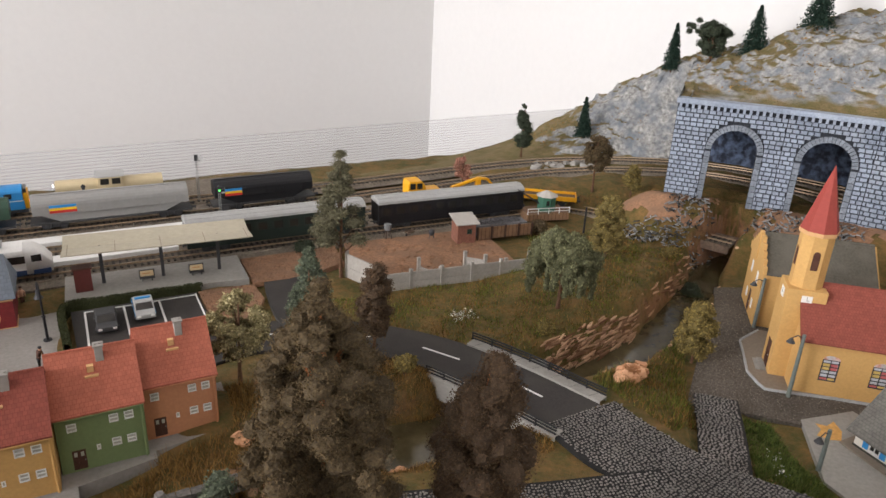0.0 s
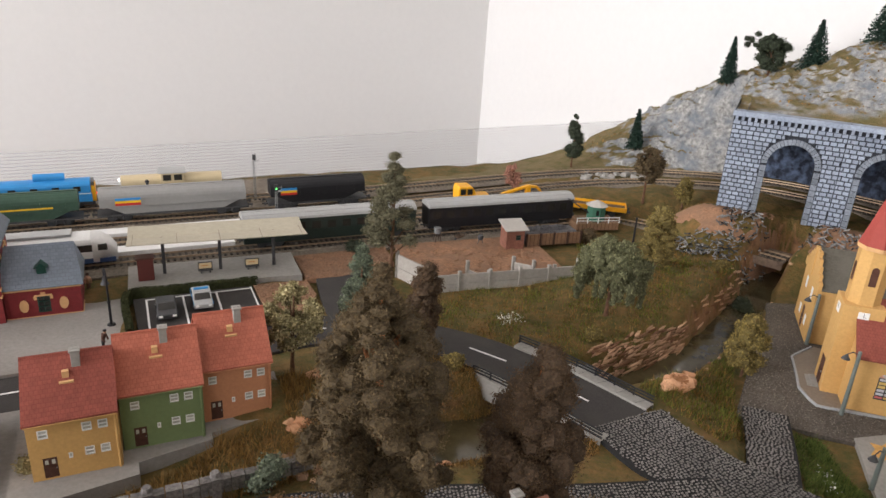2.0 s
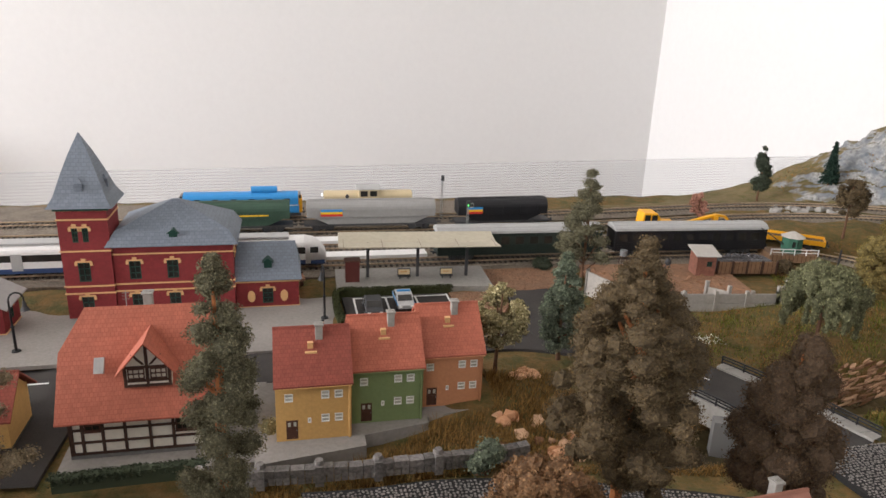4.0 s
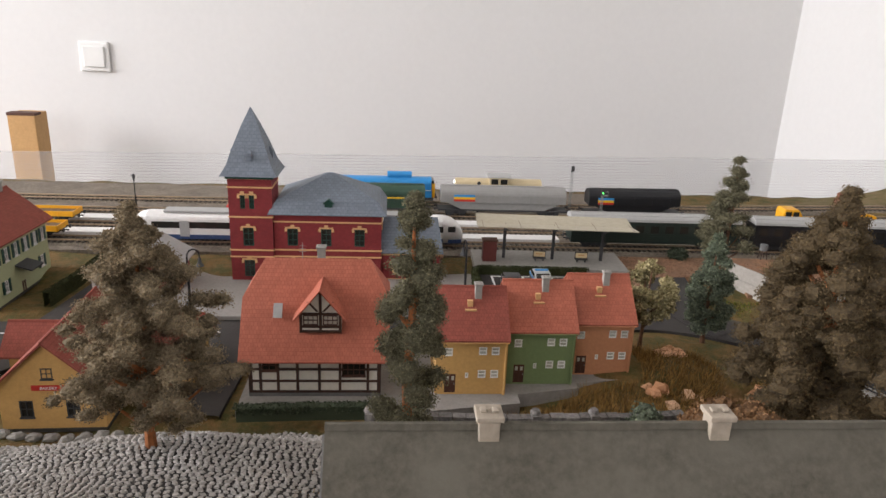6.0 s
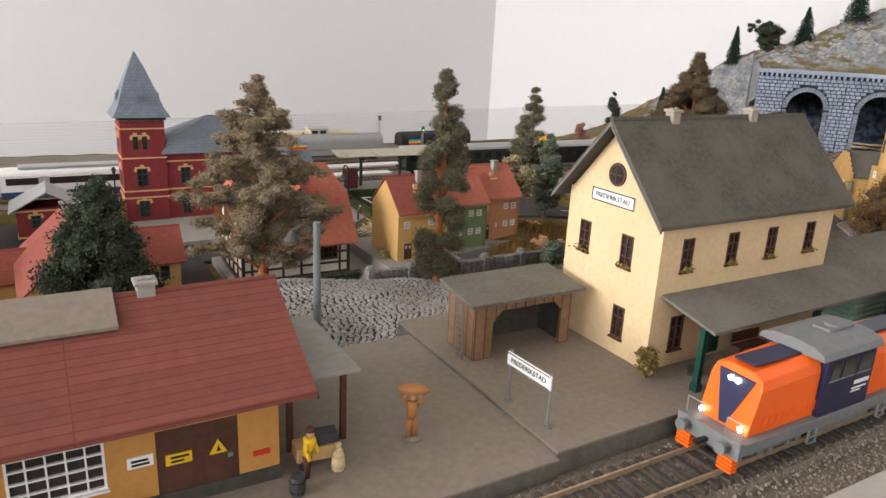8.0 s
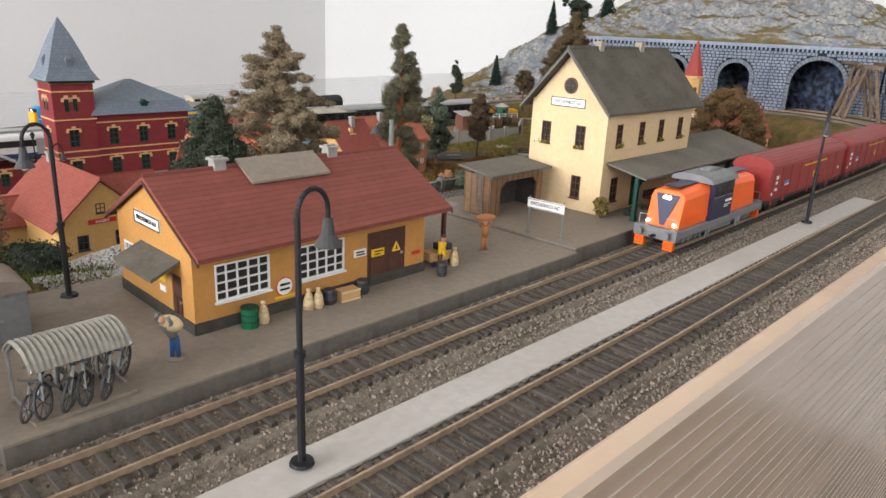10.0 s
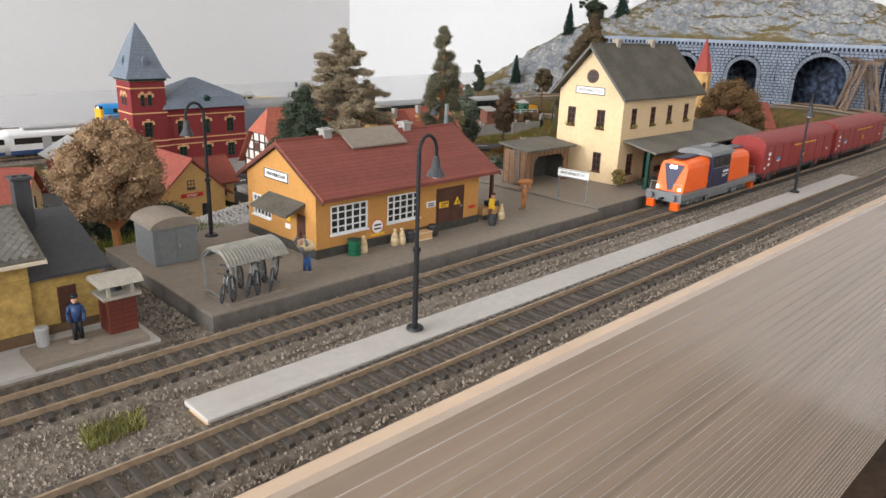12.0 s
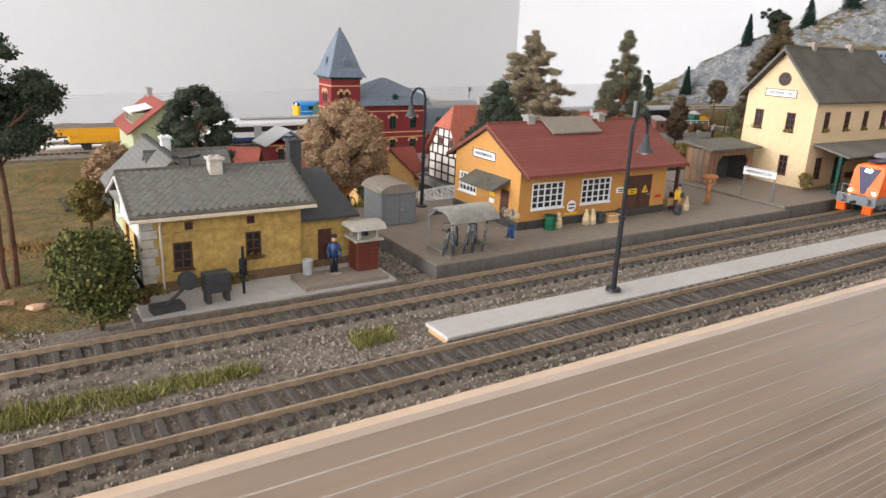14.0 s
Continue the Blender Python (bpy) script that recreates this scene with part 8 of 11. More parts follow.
def box_loco(m, L, name, label, lower, upper, front, cab_mid):
    t = thing(name, label, "locomotive", m)
    part("frame", Shape().box(-L / 2, -0.0148, 0.007, L / 2, 0.0148, 0.0115), DKGREY, t)
    part("lower_body", Shape().box(-L / 2 + 0.003, -0.0155, 0.0115, L / 2 - 0.003, 0.0155, 0.024), lower, t, bevel=0.0006)
    part("upper_body", Shape().prism(body_section(0.0155 if not cab_mid else 0.0125, 0.024, 0.035, 0.0425, 8), "x", -L / 2 + 0.004, L / 2 - 0.004), upper, t, bevel=0.0005)
    for y in (-1, 1):
        f0, f1 = sorted((y * 0.0154, y * 0.0159))
        part("waist_stripe", Shape().box(-L / 2 + 0.004, f0, 0.0232, L / 2 - 0.004, f1, 0.0243), WHITE, t)
        if not cab_mid:
            for k in range(6):
                x = -L / 2 + 0.02 + k * (L - 0.046) / 5
                part("window", Shape().box(x, f0, 0.0275, x + 0.009, f1, 0.0345), PANE, t)
    if cab_mid:
        c = part("cab", Shape().box(-0.016, -0.0152, 0.022, 0.016, 0.0152, 0.047), upper, t, bevel=0.0006)
        part("cab_roof", Shape().prism(body_section(0.0162, 0.0465, 0.047, 0.051, 8), "x", -0.019, 0.019), LIGHTGREY, c)
        for y in (-1, 1):
            f0, f1 = sorted((y * 0.0151, y * 0.0156))
            for x in (-0.013, 0.002):
                part("window", Shape().box(x, f0, 0.036, x + 0.011, f1, 0.0445), PANE, c)
    else:
        part("roof_tank", Shape().cyl((L * 0.08, 0, 0.045), (L * 0.3, 0, 0.045), 0.0062, n=14), lower, t)
        for e in (-1, 1):
            part("nose", Shape().box(min(e * (L / 2 - 0.004), e * (L / 2 + 0.002)), -0.0145, 0.0115, max(e * (L / 2 - 0.004), e * (L / 2 + 0.002)), 0.0145, 0.034), front, t, bevel=0.0012)
            part("windscreen", Shape().box(min(e * (L / 2 - 0.003), e * (L / 2 + 0.0005)), -0.0125, 0.0342, max(e * (L / 2 - 0.003), e * (L / 2 + 0.0005)), 0.0125, 0.0395), PANE, t)
    part("headlamp", Shape().cyl((-L / 2 + 0.002, 0, 0.036), (-L / 2 - 0.0005 if not cab_mid else -L / 2 + 0.001, 0, 0.036), 0.0016, n=10), LAMPGLOW, t, "lit headlamp")
    part("tail_lamp", Shape().cyl((L / 2 - 0.004, 0.009, 0.0165), (L / 2 + 0.0025, 0.009, 0.0165), 0.001, n=8), REDGLOW, t, "lit red tail lamp")
    for x in (-L / 2 + 0.034, L / 2 - 0.034):
        bogie(t, x, 0.0125)
    buffers(t, L)
    return t


box_loco(at_x(LINE_A, -0.205, 0.9), 0.178, "blue_locomotive", "bright blue diesel locomotive with a white stripe", BLUELOCO, BLUELOCO, CRANE, False)
box_loco(at_x(LINE_A, -0.01, 0.9), 0.148, "shunting_locomotive", "cream and dark blue shunting locomotive", DEEPBLUE, LOCOCREAM, LOCOCREAM, True)


def coach(m, L, label, side, roof):
    t = thing("passenger_coach", label, "passenger coach", m)
    part("body", Shape().box(-L / 2, -0.0155, 0.0085, L / 2, 0.0155, 0.0385), side, t, bevel=0.0005)
    rf = part("roof", Shape().prism(body_section(0.0162, 0.0383, 0.0385, 0.0465, 10), "x", -L / 2 - 0.0006, L / 2 + 0.0006), roof, t)
    for k in range(1, 10, 2):
        a = math.pi * k / 10
        part("roof_rib", Shape().box(-L / 2, 0.0162 * math.cos(a) - 0.0003, 0.0385 + 0.008 * math.sin(a) - 0.0003, L / 2, 0.0162 * math.cos(a) + 0.0003, 0.0385 + 0.008 * math.sin(a) + 0.0004), roof, rf)
    n = int(L / 0.021)
    for y in (-1, 1):
        f0, f1 = sorted((y * 0.0154, y * 0.0158))
        for k in range(n):
            x = -L / 2 + 0.012 + k * (L - 0.03) / (n - 1)
            part("window", Shape().box(x - 0.0055, f0, 0.0235, x + 0.0055, f1, 0.033), PANE, t)
        for z in (0.0125, 0.0155, 0.0185, 0.0212, 0.0352):
            part("side_rib", Shape().box(-L / 2, f0, z, L / 2, f1, z + 0.0005), side, t)
    for x in (-L / 2 + 0.035, L / 2 - 0.035):
        bogie(t, x, 0.0115)
    buffers(t, L, z=0.0125)
    return t


coach(at_x(LINE_D, 0.424, 0.8), 0.232, "black passenger coach with a grey ribbed roof", BLACK, LIGHTGREY)
coach(at_x(LINE_D, 0.172, 0.8), 0.232, "dark green passenger coach with a grey ribbed roof", mat("coach_green", (0.018, 0.03, 0.024), 0.5, var=0.1, bump=0.05), LIGHTGREY)

# white railcar in two sections
rc = thing("railcar", "white and blue modern railcar with sloping cab ends", "railcar", at_x(LINE_D, -0.305, 0.8) @ Matrix.Diagonal((1, 1, 0.84, 1)))
RL = 0.43
for k in (-1, 1):
    x0, x1 = (0.002, RL / 2 - 0.026) if k > 0 else (-RL / 2 + 0.026, -0.002)
    sec = part("car_body", Shape().prism(body_section(0.0158, 0.0065, 0.036, 0.0455, 8), "x", x0, x1), WHITE, rc, bevel=0.0006)
    part("skirt", Shape().box(x0, -0.0161, 0.0055, x1, 0.0161, 0.0125), DEEPBLUE, sec)
    part("window_band", Shape().box(x0 + 0.006, -0.0161, 0.0225, x1, 0.0161, 0.0325), PANE, sec)
    part("roof_pod", Shape().box(x0 + 0.02, -0.0105, 0.0445, x1 - 0.02, 0.0105, 0.048), LIGHTGREY, sec, bevel=0.0008)
    for j in range(2):
        x = x0 + (x1 - x0) * (0.25 + 0.5 * j)
        part("door", Shape().box(x - 0.006, -0.0164, 0.0095, x + 0.006, 0.0164, 0.034), LIGHTGREY, sec)
    nose = Shape()
    base = body_section(0.0158, 0.0065, 0.036, 0.0455, 8)
    n = len(base)
    for f, sx, sz in ((0, 1, 1), (0.4, 0.97, 0.93), (0.75, 0.9, 0.72), (1.0, 0.78, 0.42)):
        nose.v += [(k * (RL / 2 - 0.026 + 0.026 * f), y * sx, 0.0065 + (z - 0.0065) * sz) for y, z in base]
    for r in range(3):
        for i in range(n):
            q = (r * n + i, r * n + (i + 1) % n, (r + 1) * n + (i + 1) % n, (r + 1) * n + i)
            nose.f.append(q if k > 0 else q[::-1])
            nose.s.append(0)
    nose.f.append(tuple(range(3 * n, 4 * n)) if k > 0 else tuple(range(4 * n - 1, 3 * n - 1, -1)))
    nose.s.append(0)
    cabp = part("cab_nose", nose, WHITE, rc, smooth=True)
    part("windscreen", Shape().box(min(k * (RL / 2 - 0.02), k * (RL / 2 - 0.01)), -0.0159, 0.0235, max(k * (RL / 2 - 0.02), k * (RL / 2 - 0.01)), 0.0159, 0.0325), PANE, cabp)
    part("skirt", Shape().box(min(k * (RL / 2 - 0.026), k * (RL / 2 - 0.002)), -0.0155, 0.0055, max(k * (RL / 2 - 0.026), k * (RL / 2 - 0.002)), 0.0155, 0.0115), DEEPBLUE, cabp)
    for x in (k * 0.03, k * (RL / 2 - 0.05)):
        bogie(rc, x, 0.011)
part("gangway", Shape().box(-0.0022, -0.012, 0.0085, 0.0022, 0.012, 0.039), DKGREY, rc)

# yellow works train on the siding
wc = thing("rail_crane", "yellow rail crane with a cab and folded boom", "rail crane", at_x(LINE_C, 0.46, 0.85))
part("chassis", Shape().box(-0.08, -0.0145, 0.009, 0.08, 0.0145, 0.014), BLACK, wc)
part("deck", Shape().box(-0.08, -0.015, 0.014, 0.08, 0.015, 0.0165), CRANE, wc)
cb = part("cab", Shape().prism([(-0.072, 0.0165), (-0.044, 0.0165), (-0.044, 0.034), (-0.05, 0.042), (-0.07, 0.042), (-0.072, 0.036)], "y", -0.0135, 0.0135), CRANE, wc, bevel=0.001)
for y in (-1, 1):
    f0, f1 = sorted((y * 0.0134, y * 0.0139))
    for x in (-0.069, -0.058):
        part("window", Shape().box(x, f0, 0.03, x + 0.0085, f1, 0.039), PANE, cb)
part("windscreen", Shape().box(-0.0442, -0.011, 0.027, -0.0436, 0.011, 0.033), PANE, cb)
part("engine_cover", Shape().box(-0.043, -0.0125, 0.0165, -0.018, 0.0125, 0.027), CRANE, wc, bevel=0.001)
part("boom", Shape().prism([(0.004, 0.026), (0.05, 0.0385), (0.066, 0.036), (0.075, 0.026), (0.072, 0.0255), (0.063, 0.0335), (0.05, 0.035), (0.004, 0.0225)], "y", -0.003, 0.003), CRANE, wc)
part("boom_arm", Shape().box(0.046, -0.0045, 0.0165, 0.053, 0.0045, 0.036), CRANE, wc, bevel=0.0006)
part("hydraulic_ram", Shape().cyl((0.012, 0.0045, 0.0195), (0.046, 0.0045, 0.033), 0.0011, n=6), METAL, wc)
for x in (-0.052, 0.052):
    bogie(wc, x, 0.011)
buffers(wc, 0.16)


def gondola(m, label, load):
    t = thing("open_wagon", label, "goods wagon", m, group="yellow open wagons")
    part("floor", Shape().box(-0.055, -0.0145, 0.009, 0.055, 0.0145, 0.0115), BLACK, t)
    for y in (-1, 1):
        f0, f1 = sorted((y * 0.0145, y * 0.0155))
        part("side_board", Shape().box(-0.056, f0, 0.0112, 0.056, f1, 0.0185), CRANE, t)
        for k in range(7):
            part("stanchion", Shape().box(-0.054 + k * 0.018 - 0.0006, min(y * 0.0155, y * 0.0162), 0.0105, -0.054 + k * 0.018 + 0.0006, max(y * 0.0155, y * 0.0162), 0.0185), CRANE, t)
    for e in (-1, 1):
        part("end_board", Shape().box(min(e * 0.055, e * 0.056), -0.0145, 0.0112, max(e * 0.055, e * 0.056), 0.0145, 0.0185), CRANE, t)
    part("load", Shape().box(-0.0545, -0.014, 0.0115, 0.0545, 0.014, 0.0145), load, t)
    for x in (-0.034, 0.034):
        wheelset(t, x)
    buffers(t, 0.112)
    return t


gondola(at_x(LINE_C, 0.598, 0.8), "yellow open wagon with a brown load", PLINTH)
gondola(at_x(LINE_C, -0.67, 0.85), "yellow open wagon parked by the inn", PLINTH)
gondola(at_x(LINE_D, -0.66, 0.85), "yellow open wagon parked by the inn", PLINTH)

# ---- lamps, masts and signals ----
def curved_lamp(label, x, y, z, h, yaw, group="curved platform lamps"):
    t = thing("platform_lamp", label, "street lamp", pose(x, y, z, 0, 0, yaw), group=group)
    part("foot", Shape().cyl((0, 0, 0), (0, 0, 0.0012), 0.0042, 0.0038, 16), BLACK, t)
    part("mast", Shape().cyl((0, 0, 0), (0, 0, h * 0.42), 0.0014, 0.0013, 10).cyl((0, 0, h * 0.42), (0, 0, h * 0.44), 0.0019, n=10).cyl((0, 0, h * 0.44), (0, 0, h - 0.008), 0.001, n=10), BLACK, t)
    r = 0.0062
    arc = [(r - r * math.cos(a), 0, h - 0.008 + r * math.sin(a) * 1.2) for a in [math.pi * k / 9 for k in range(10)]]
    part("arm", Shape().tube(arc + [(2 * r, 0, h - 0.0105)], 0.00085, 7).weld(), BLACK, t)
    sd = part("shade", Shape().cyl((2 * r, 0, h - 0.0105), (2 * r, 0, h - 0.016), 0.0014, 0.0022, 12).cyl((2 * r, 0, h - 0.016), (2 * r, 0, h - 0.0195), 0.0024, 0.0044, 14), DKGREY, t)
    part("bulb", Shape().ball((2 * r, 0, h - 0.0195), 0.002, 0.002, 0.0014), SIGNW, sd)
    return t


curved_lamp("tall black lamp with curved neck on the pale strip", -0.5385, 0.0, 0.0612, 0.091, 8)
curved_lamp("tall black lamp with curved neck on the pale strip", -0.054, 0.003, 0.0612, 0.091, 200)
curved_lamp("tall black lamp with curved neck behind the goods platform", -0.546, 0.186, 0.0645, 0.085, 190)
curved_lamp("tall black lamp with curved neck on the forecourt", -0.1, 0.732, -0.006, 0.06, 100)
curved_lamp("tall black lamp with curved neck on the forecourt", -0.395, 0.69, -0.006, 0.06, 20)


def gas_lamp(x, y, z, h):
    t = thing("station_lamp", "black station lamp with a lantern head", "street lamp", pose(x, y, z), group="lantern lamps by the station tracks")
    part("mast", Shape().cyl((0, 0, 0), (0, 0, h * 0.3), 0.0016, 0.0012, 8).cyl((0, 0, h * 0.3), (0, 0, h - 0.008), 0.0008, n=8), BLACK, t)
    ln = part("lantern", Shape().cyl((0, 0, h - 0.008), (0, 0, h - 0.002), 0.0014, 0.0028, 6), DKGREY, t)
    part("cap", Shape().cyl((0, 0, h - 0.002), (0, 0, h + 0.0012), 0.0036, 0.0005, 8), BLACK, ln)
    return t


for x, y, z in ((-0.575, 1.066, -0.002), (-0.046, 1.07, -0.002), (-0.135, 0.83, -0.006), (-0.37, 0.845, -0.006)):
    gas_lamp(x, y, z, 0.05)


def pole_lamp(label, x, y, z, h, yaw, lean=0):
    t = thing("wooden_pole_lamp", label, "street lamp", pose(x, y, z, 0, lean, yaw), group="grey pole lamps")
    part("pole", Shape().cyl((0, 0, 0), (0, 0, h), 0.0021, 0.0016, 10), POLE, t)
    part("bracket", Shape().tube([(0, 0, h - 0.004), (0.006, 0, h - 0.001), (0.011, 0, h - 0.004)], 0.0005, 6), DKGREY, t)
    part("shade", Shape().cyl((0.011, 0, h - 0.004), (0.011, 0, h - 0.0085), 0.001, 0.004, 12), DKGREY, t)
    return t


pole_lamp("grey-green wooden pole lamp beside the cobbles", -0.341, 0.182, 0.0645, 0.074, 160)
pole_lamp("grey-green wooden pole lamp beside the church", 0.526, 0.372, -0.021, 0.068, 150)
pole_lamp("grey-green wooden pole lamp before the hall", 0.615, 0.486, -0.021, 0.062, 150)
pole_lamp("grey-green wooden pole beside the small white house", 0.452, 0.287, -0.02, 0.04, 180)


def lattice_signal(x, y, z, h, lit):
    t = thing("railway_signal", "grey lattice signal mast with a lamp head", "signal", pose(x, y, z), group="lattice signals by the station tracks")
    for dx, dy in ((-1, -1), (1, -1), (1, 1), (-1, 1)):
        part("leg", Shape().cyl((dx * 0.0016, dy * 0.0016, 0), (dx * 0.001, dy * 0.001, h), 0.0003, n=4), METAL, t)
    s = Shape()
    for k in range(int(h / 0.004)):
        s.tube([(-0.0015, -0.0015, k * 0.004), (0.0015, -0.0015, k * 0.004 + 0.002), (0.0015, 0.0015, k * 0.004 + 0.004), (-0.0015, 0.0015, k * 0.004 + 0.002)], 0.0002, 4)
    part("lattice", s, METAL, t)
    part("head", Shape().box(-0.0025, -0.0022, h, 0.0025, -0.0005, h + 0.009), DKGREY, t)
    if lit:
        part("lens", Shape().cyl((0, -0.0022, h + 0.003), (0, -0.0028, h + 0.003), 0.0009, n=8), GREENGLOW, t, "lit green lens")
    part("basket", Shape().box(0.0026, -0.003, h - 0.001, 0.007, 0.003, h - 0.0006).tube([(0.0026, -0.003, h + 0.005), (0.007, -0.003, h + 0.005), (0.007, 0.003, h + 0.005)], 0.0003, 4).tube([(0.007, -0.003, h - 0.001), (0.007, -0.003, h + 0.005)], 0.0003, 4), METAL, t)
    return t


lattice_signal(0.108, 1.09, -0.006, 0.071, False)
lattice_signal(0.106, 0.915, -0.002, 0.07, True)
hp = thing("water_column", "grey iron water column by the tracks", "water column", pose(0.255, 0.918, -0.002))
part("column", Shape().cyl((0, 0, 0), (0, 0, 0.032), 0.0028, 0.0024, 12).cyl((0, 0, 0.032), (0, 0, 0.038), 0.0034, 0.0006, 12), LIGHTGREY, hp)
part("arm", Shape().tube([(0, 0, 0.028), (0.012, 0, 0.031), (0.02, 0, 0.029)], 0.0009, 6), LIGHTGREY, hp)
bs = thing("buffer_stop", "dark timber buffer stop at the siding", "buffer stop", at_x(LINE_C, 0.742, 0.6, 0.75))
for y in (-0.0085, 0.0085):
    part("rail_leg", Shape().cyl((-0.02, y, -0.003), (0.0, y, 0.012), 0.0011, n=6).cyl((0.004, y, -0.004), (0.0, y, 0.014), 0.0011, n=6), DKGREY, bs)
part("beam", Shape().box(-0.0025, -0.015, 0.0085, 0.0015, 0.015, 0.0135), TIMBER, bs)
tp = thing("telegraph_post", "black telegraph post by the siding", "post", pose(0.585, 0.765, 0.0))
part("pole", Shape().cyl((0, 0, 0), (0, 0, 0.04), 0.0016, 0.0013, 8), BLACK, tp)

# plank bridge of the siding over the stream
pb = thing("plank_bridge", "grey plank bridge that carries the siding over the stream", "bridge")
bp = [p for p in LINE_C if 0.62 < p.y < 0.74]
part("deck", ribbon(bp, [(0.024, -0.006), (0.024, -0.0015), (-0.024, -0.0015), (-0.024, -0.006)]), TRESTLE, pb)
for d in (0.0235, -0.0235):
    part("side_beam", ribbon(offset(bp, d), [(0.0015, -0.009), (0.0015, 0.0025), (-0.0015, 0.0025), (-0.0015, -0.009)]), TRESTLE, pb)

# road bridge over the stream
rb = thing("road_bridge", "stone road bridge with pale pavements and black railings", "bridge")
bridge_path = [p for p in ROAD if p.y < 0.545]
for d in (0.0355, -0.0355):
    q = offset(bridge_path, d)
    part("pavement", ribbon(q, [(0.0062, -0.02), (0.0062, 0.0022), (-0.0062, 0.0022), (-0.0062, -0.02)]), CONCRETE, rb, "pale pavement slabs")
    edge = offset(bridge_path, d * 1.13)
    run = 0
    for i in range(0, len(edge) - 1, 2):
        p = edge[i]
        part("railing_post", Shape().cyl((p.x, p.y, p.z + 0.0022), (p.x, p.y, p.z + 0.0105), 0.0009, n=5), BLACK, rb)
    for zz in (0.004, 0.0072, 0.01):
        part("railing_bar", ribbon(edge, [(0.0006, zz - 0.0006), (0.0006, zz + 0.0006), (-0.0006, zz + 0.0006), (-0.0006, zz - 0.0006)]), BLACK, rb)
    dj = Shape()
    for i in range(1, len(q), 2):
        p = q[i]
        dj.cube(p.x, p.y, p.z + 0.0021, 0.011, 0.0004, 0.0003)
    part("slab_joint", dj, GREYPLINTH, rb)
mid = min(bridge_path, key=lambda p: abs(p.y - 0.478))
for sgn in (-1, 1):
    part("abutment", Shape().box(-0.045, -0.006 + sgn * 0.034, -0.05, 0.045, 0.006 + sgn * 0.034, -0.001, pose(mid.x, mid.y, 0, 0, 0, -25)), SLAG, rb)
# buttressed stone wall along the cobbled street
sw_ = thing("stone_wall", "grey stone wall with pillars along the cobbled street", "wall", kind="structure")
WX = [(-0.2, 0.436), (-0.1, 0.432), (0.0, 0.4335), (0.035, 0.437)]
wp = catmull([(x, y, ground(x, y) - 0.001) for x, y in WX], 0.0095)
rnd = random.Random(3)
for i in range(len(wp) - 1):
    a, b = wp[i], wp[i + 1]
    ang = math.degrees(math.atan2(b.y - a.y, b.x - a.x))
    L = (b - a).length
    base = 0.004
    for r in range(2):
        k = 2 if r == 0 else 1
        for j in range(k):
            x0, x1 = L * j / k + 0.0003, L * (j + 1) / k - 0.0003
            part("stone", Shape().box(x0, -0.0035 + rnd.uniform(-0.0005, 0.0005), r * 0.0058, x1, 0.0035, r * 0.0058 + 0.0054 + rnd.uniform(-0.0005, 0.0004), pose(a.x, a.y, base, 0, 0, ang)), STONE, sw_, bevel=0.0)
    if i % 4 == 0:
        part("pillar", Shape().box(-0.003, -0.0055, -0.002, 0.003, 0.0045, 0.0135, pose(a.x, a.y, base, 0, 0, ang)).cyl((0, 0, 0.0132), (0, 0, 0.0165), 0.0042, 0.0028, 8, pose(a.x, a.y, base)), STONE, sw_)

# wooden trestle before the big arch
tr = thing("timber_trestle", "tall weathered timber trestle before the gallery", "trestle", pose(0.93, 0.235, 0.05, 0, 0, 30))
for x in (-0.04, 0.0, 0.04):
    for y in (-1, 1):
        part("post", Shape().tube([(x + y * 0.004, y * 0.034, -0.006), (x, y * 0.02, 0.055), (x - y * 0.002, y * 0.009, 0.107)], [0.0042, 0.0036, 0.0032], 7), TRESTLE, tr)
    part("cap_beam", Shape().box(x - 0.0035, -0.02, 0.105, x + 0.0035, 0.02, 0.112), TRESTLE, tr)
for y in (-0.032, 0.032):
    for k in (-1, 1):
        part("brace", Shape().cyl((-0.04 * k, y, 0.01), (0.04 * k, y * 0.35, 0.1), 0.0025, n=5), TRESTLE, tr)
part("deck_beam", Shape().box(-0.06, -0.03, 0.112, 0.06, -0.024, 0.117).box(-0.06, 0.024, 0.112, 0.06, 0.03, 0.117), TRESTLE, tr)

# ---- platform furniture and figures ----
BELLTOPB = mat("dusty_corrugated_sheet", (0.24, 0.225, 0.19), 0.8, var=0.2, scale=250, bump=0.2, patch=60)
bike = thing("bicycle_shelter", "grey corrugated bicycle shelter on the goods platform", "bicycle shelter", pose(-0.5785, 0.0835, 0.0645, 0, 0, 3) @ Matrix.Diagonal((1, 1.05, 1.22, 1)))
part("base", Shape().box(-0.0175, -0.011, 0, 0.0175, 0.011, 0.0012), PLAT, bike)
arcs = Shape()
N = 36
for i in range(N + 1):
    x = -0.0175 + 0.035 * i / N
    w = 0.00035 * (1 if i % 2 else -1)
    for k in range(9):
        a = math.radians(20 + 140 * k / 8)
        arcs.v.append((x, -0.0125 * math.cos(a), 0.0135 + (0.0085 + w) * math.sin(a)))
for i in range(N):
    for k in range(8):
        j = i * 9 + k
        arcs.f.append((j, j + 9, j + 10, j + 1))
        arcs.s.append(0)
rf = part("roof", arcs, BELLTOPB, bike)
so = rf.modifiers.new("solid", "SOLIDIFY")
so.thickness = 0.0005
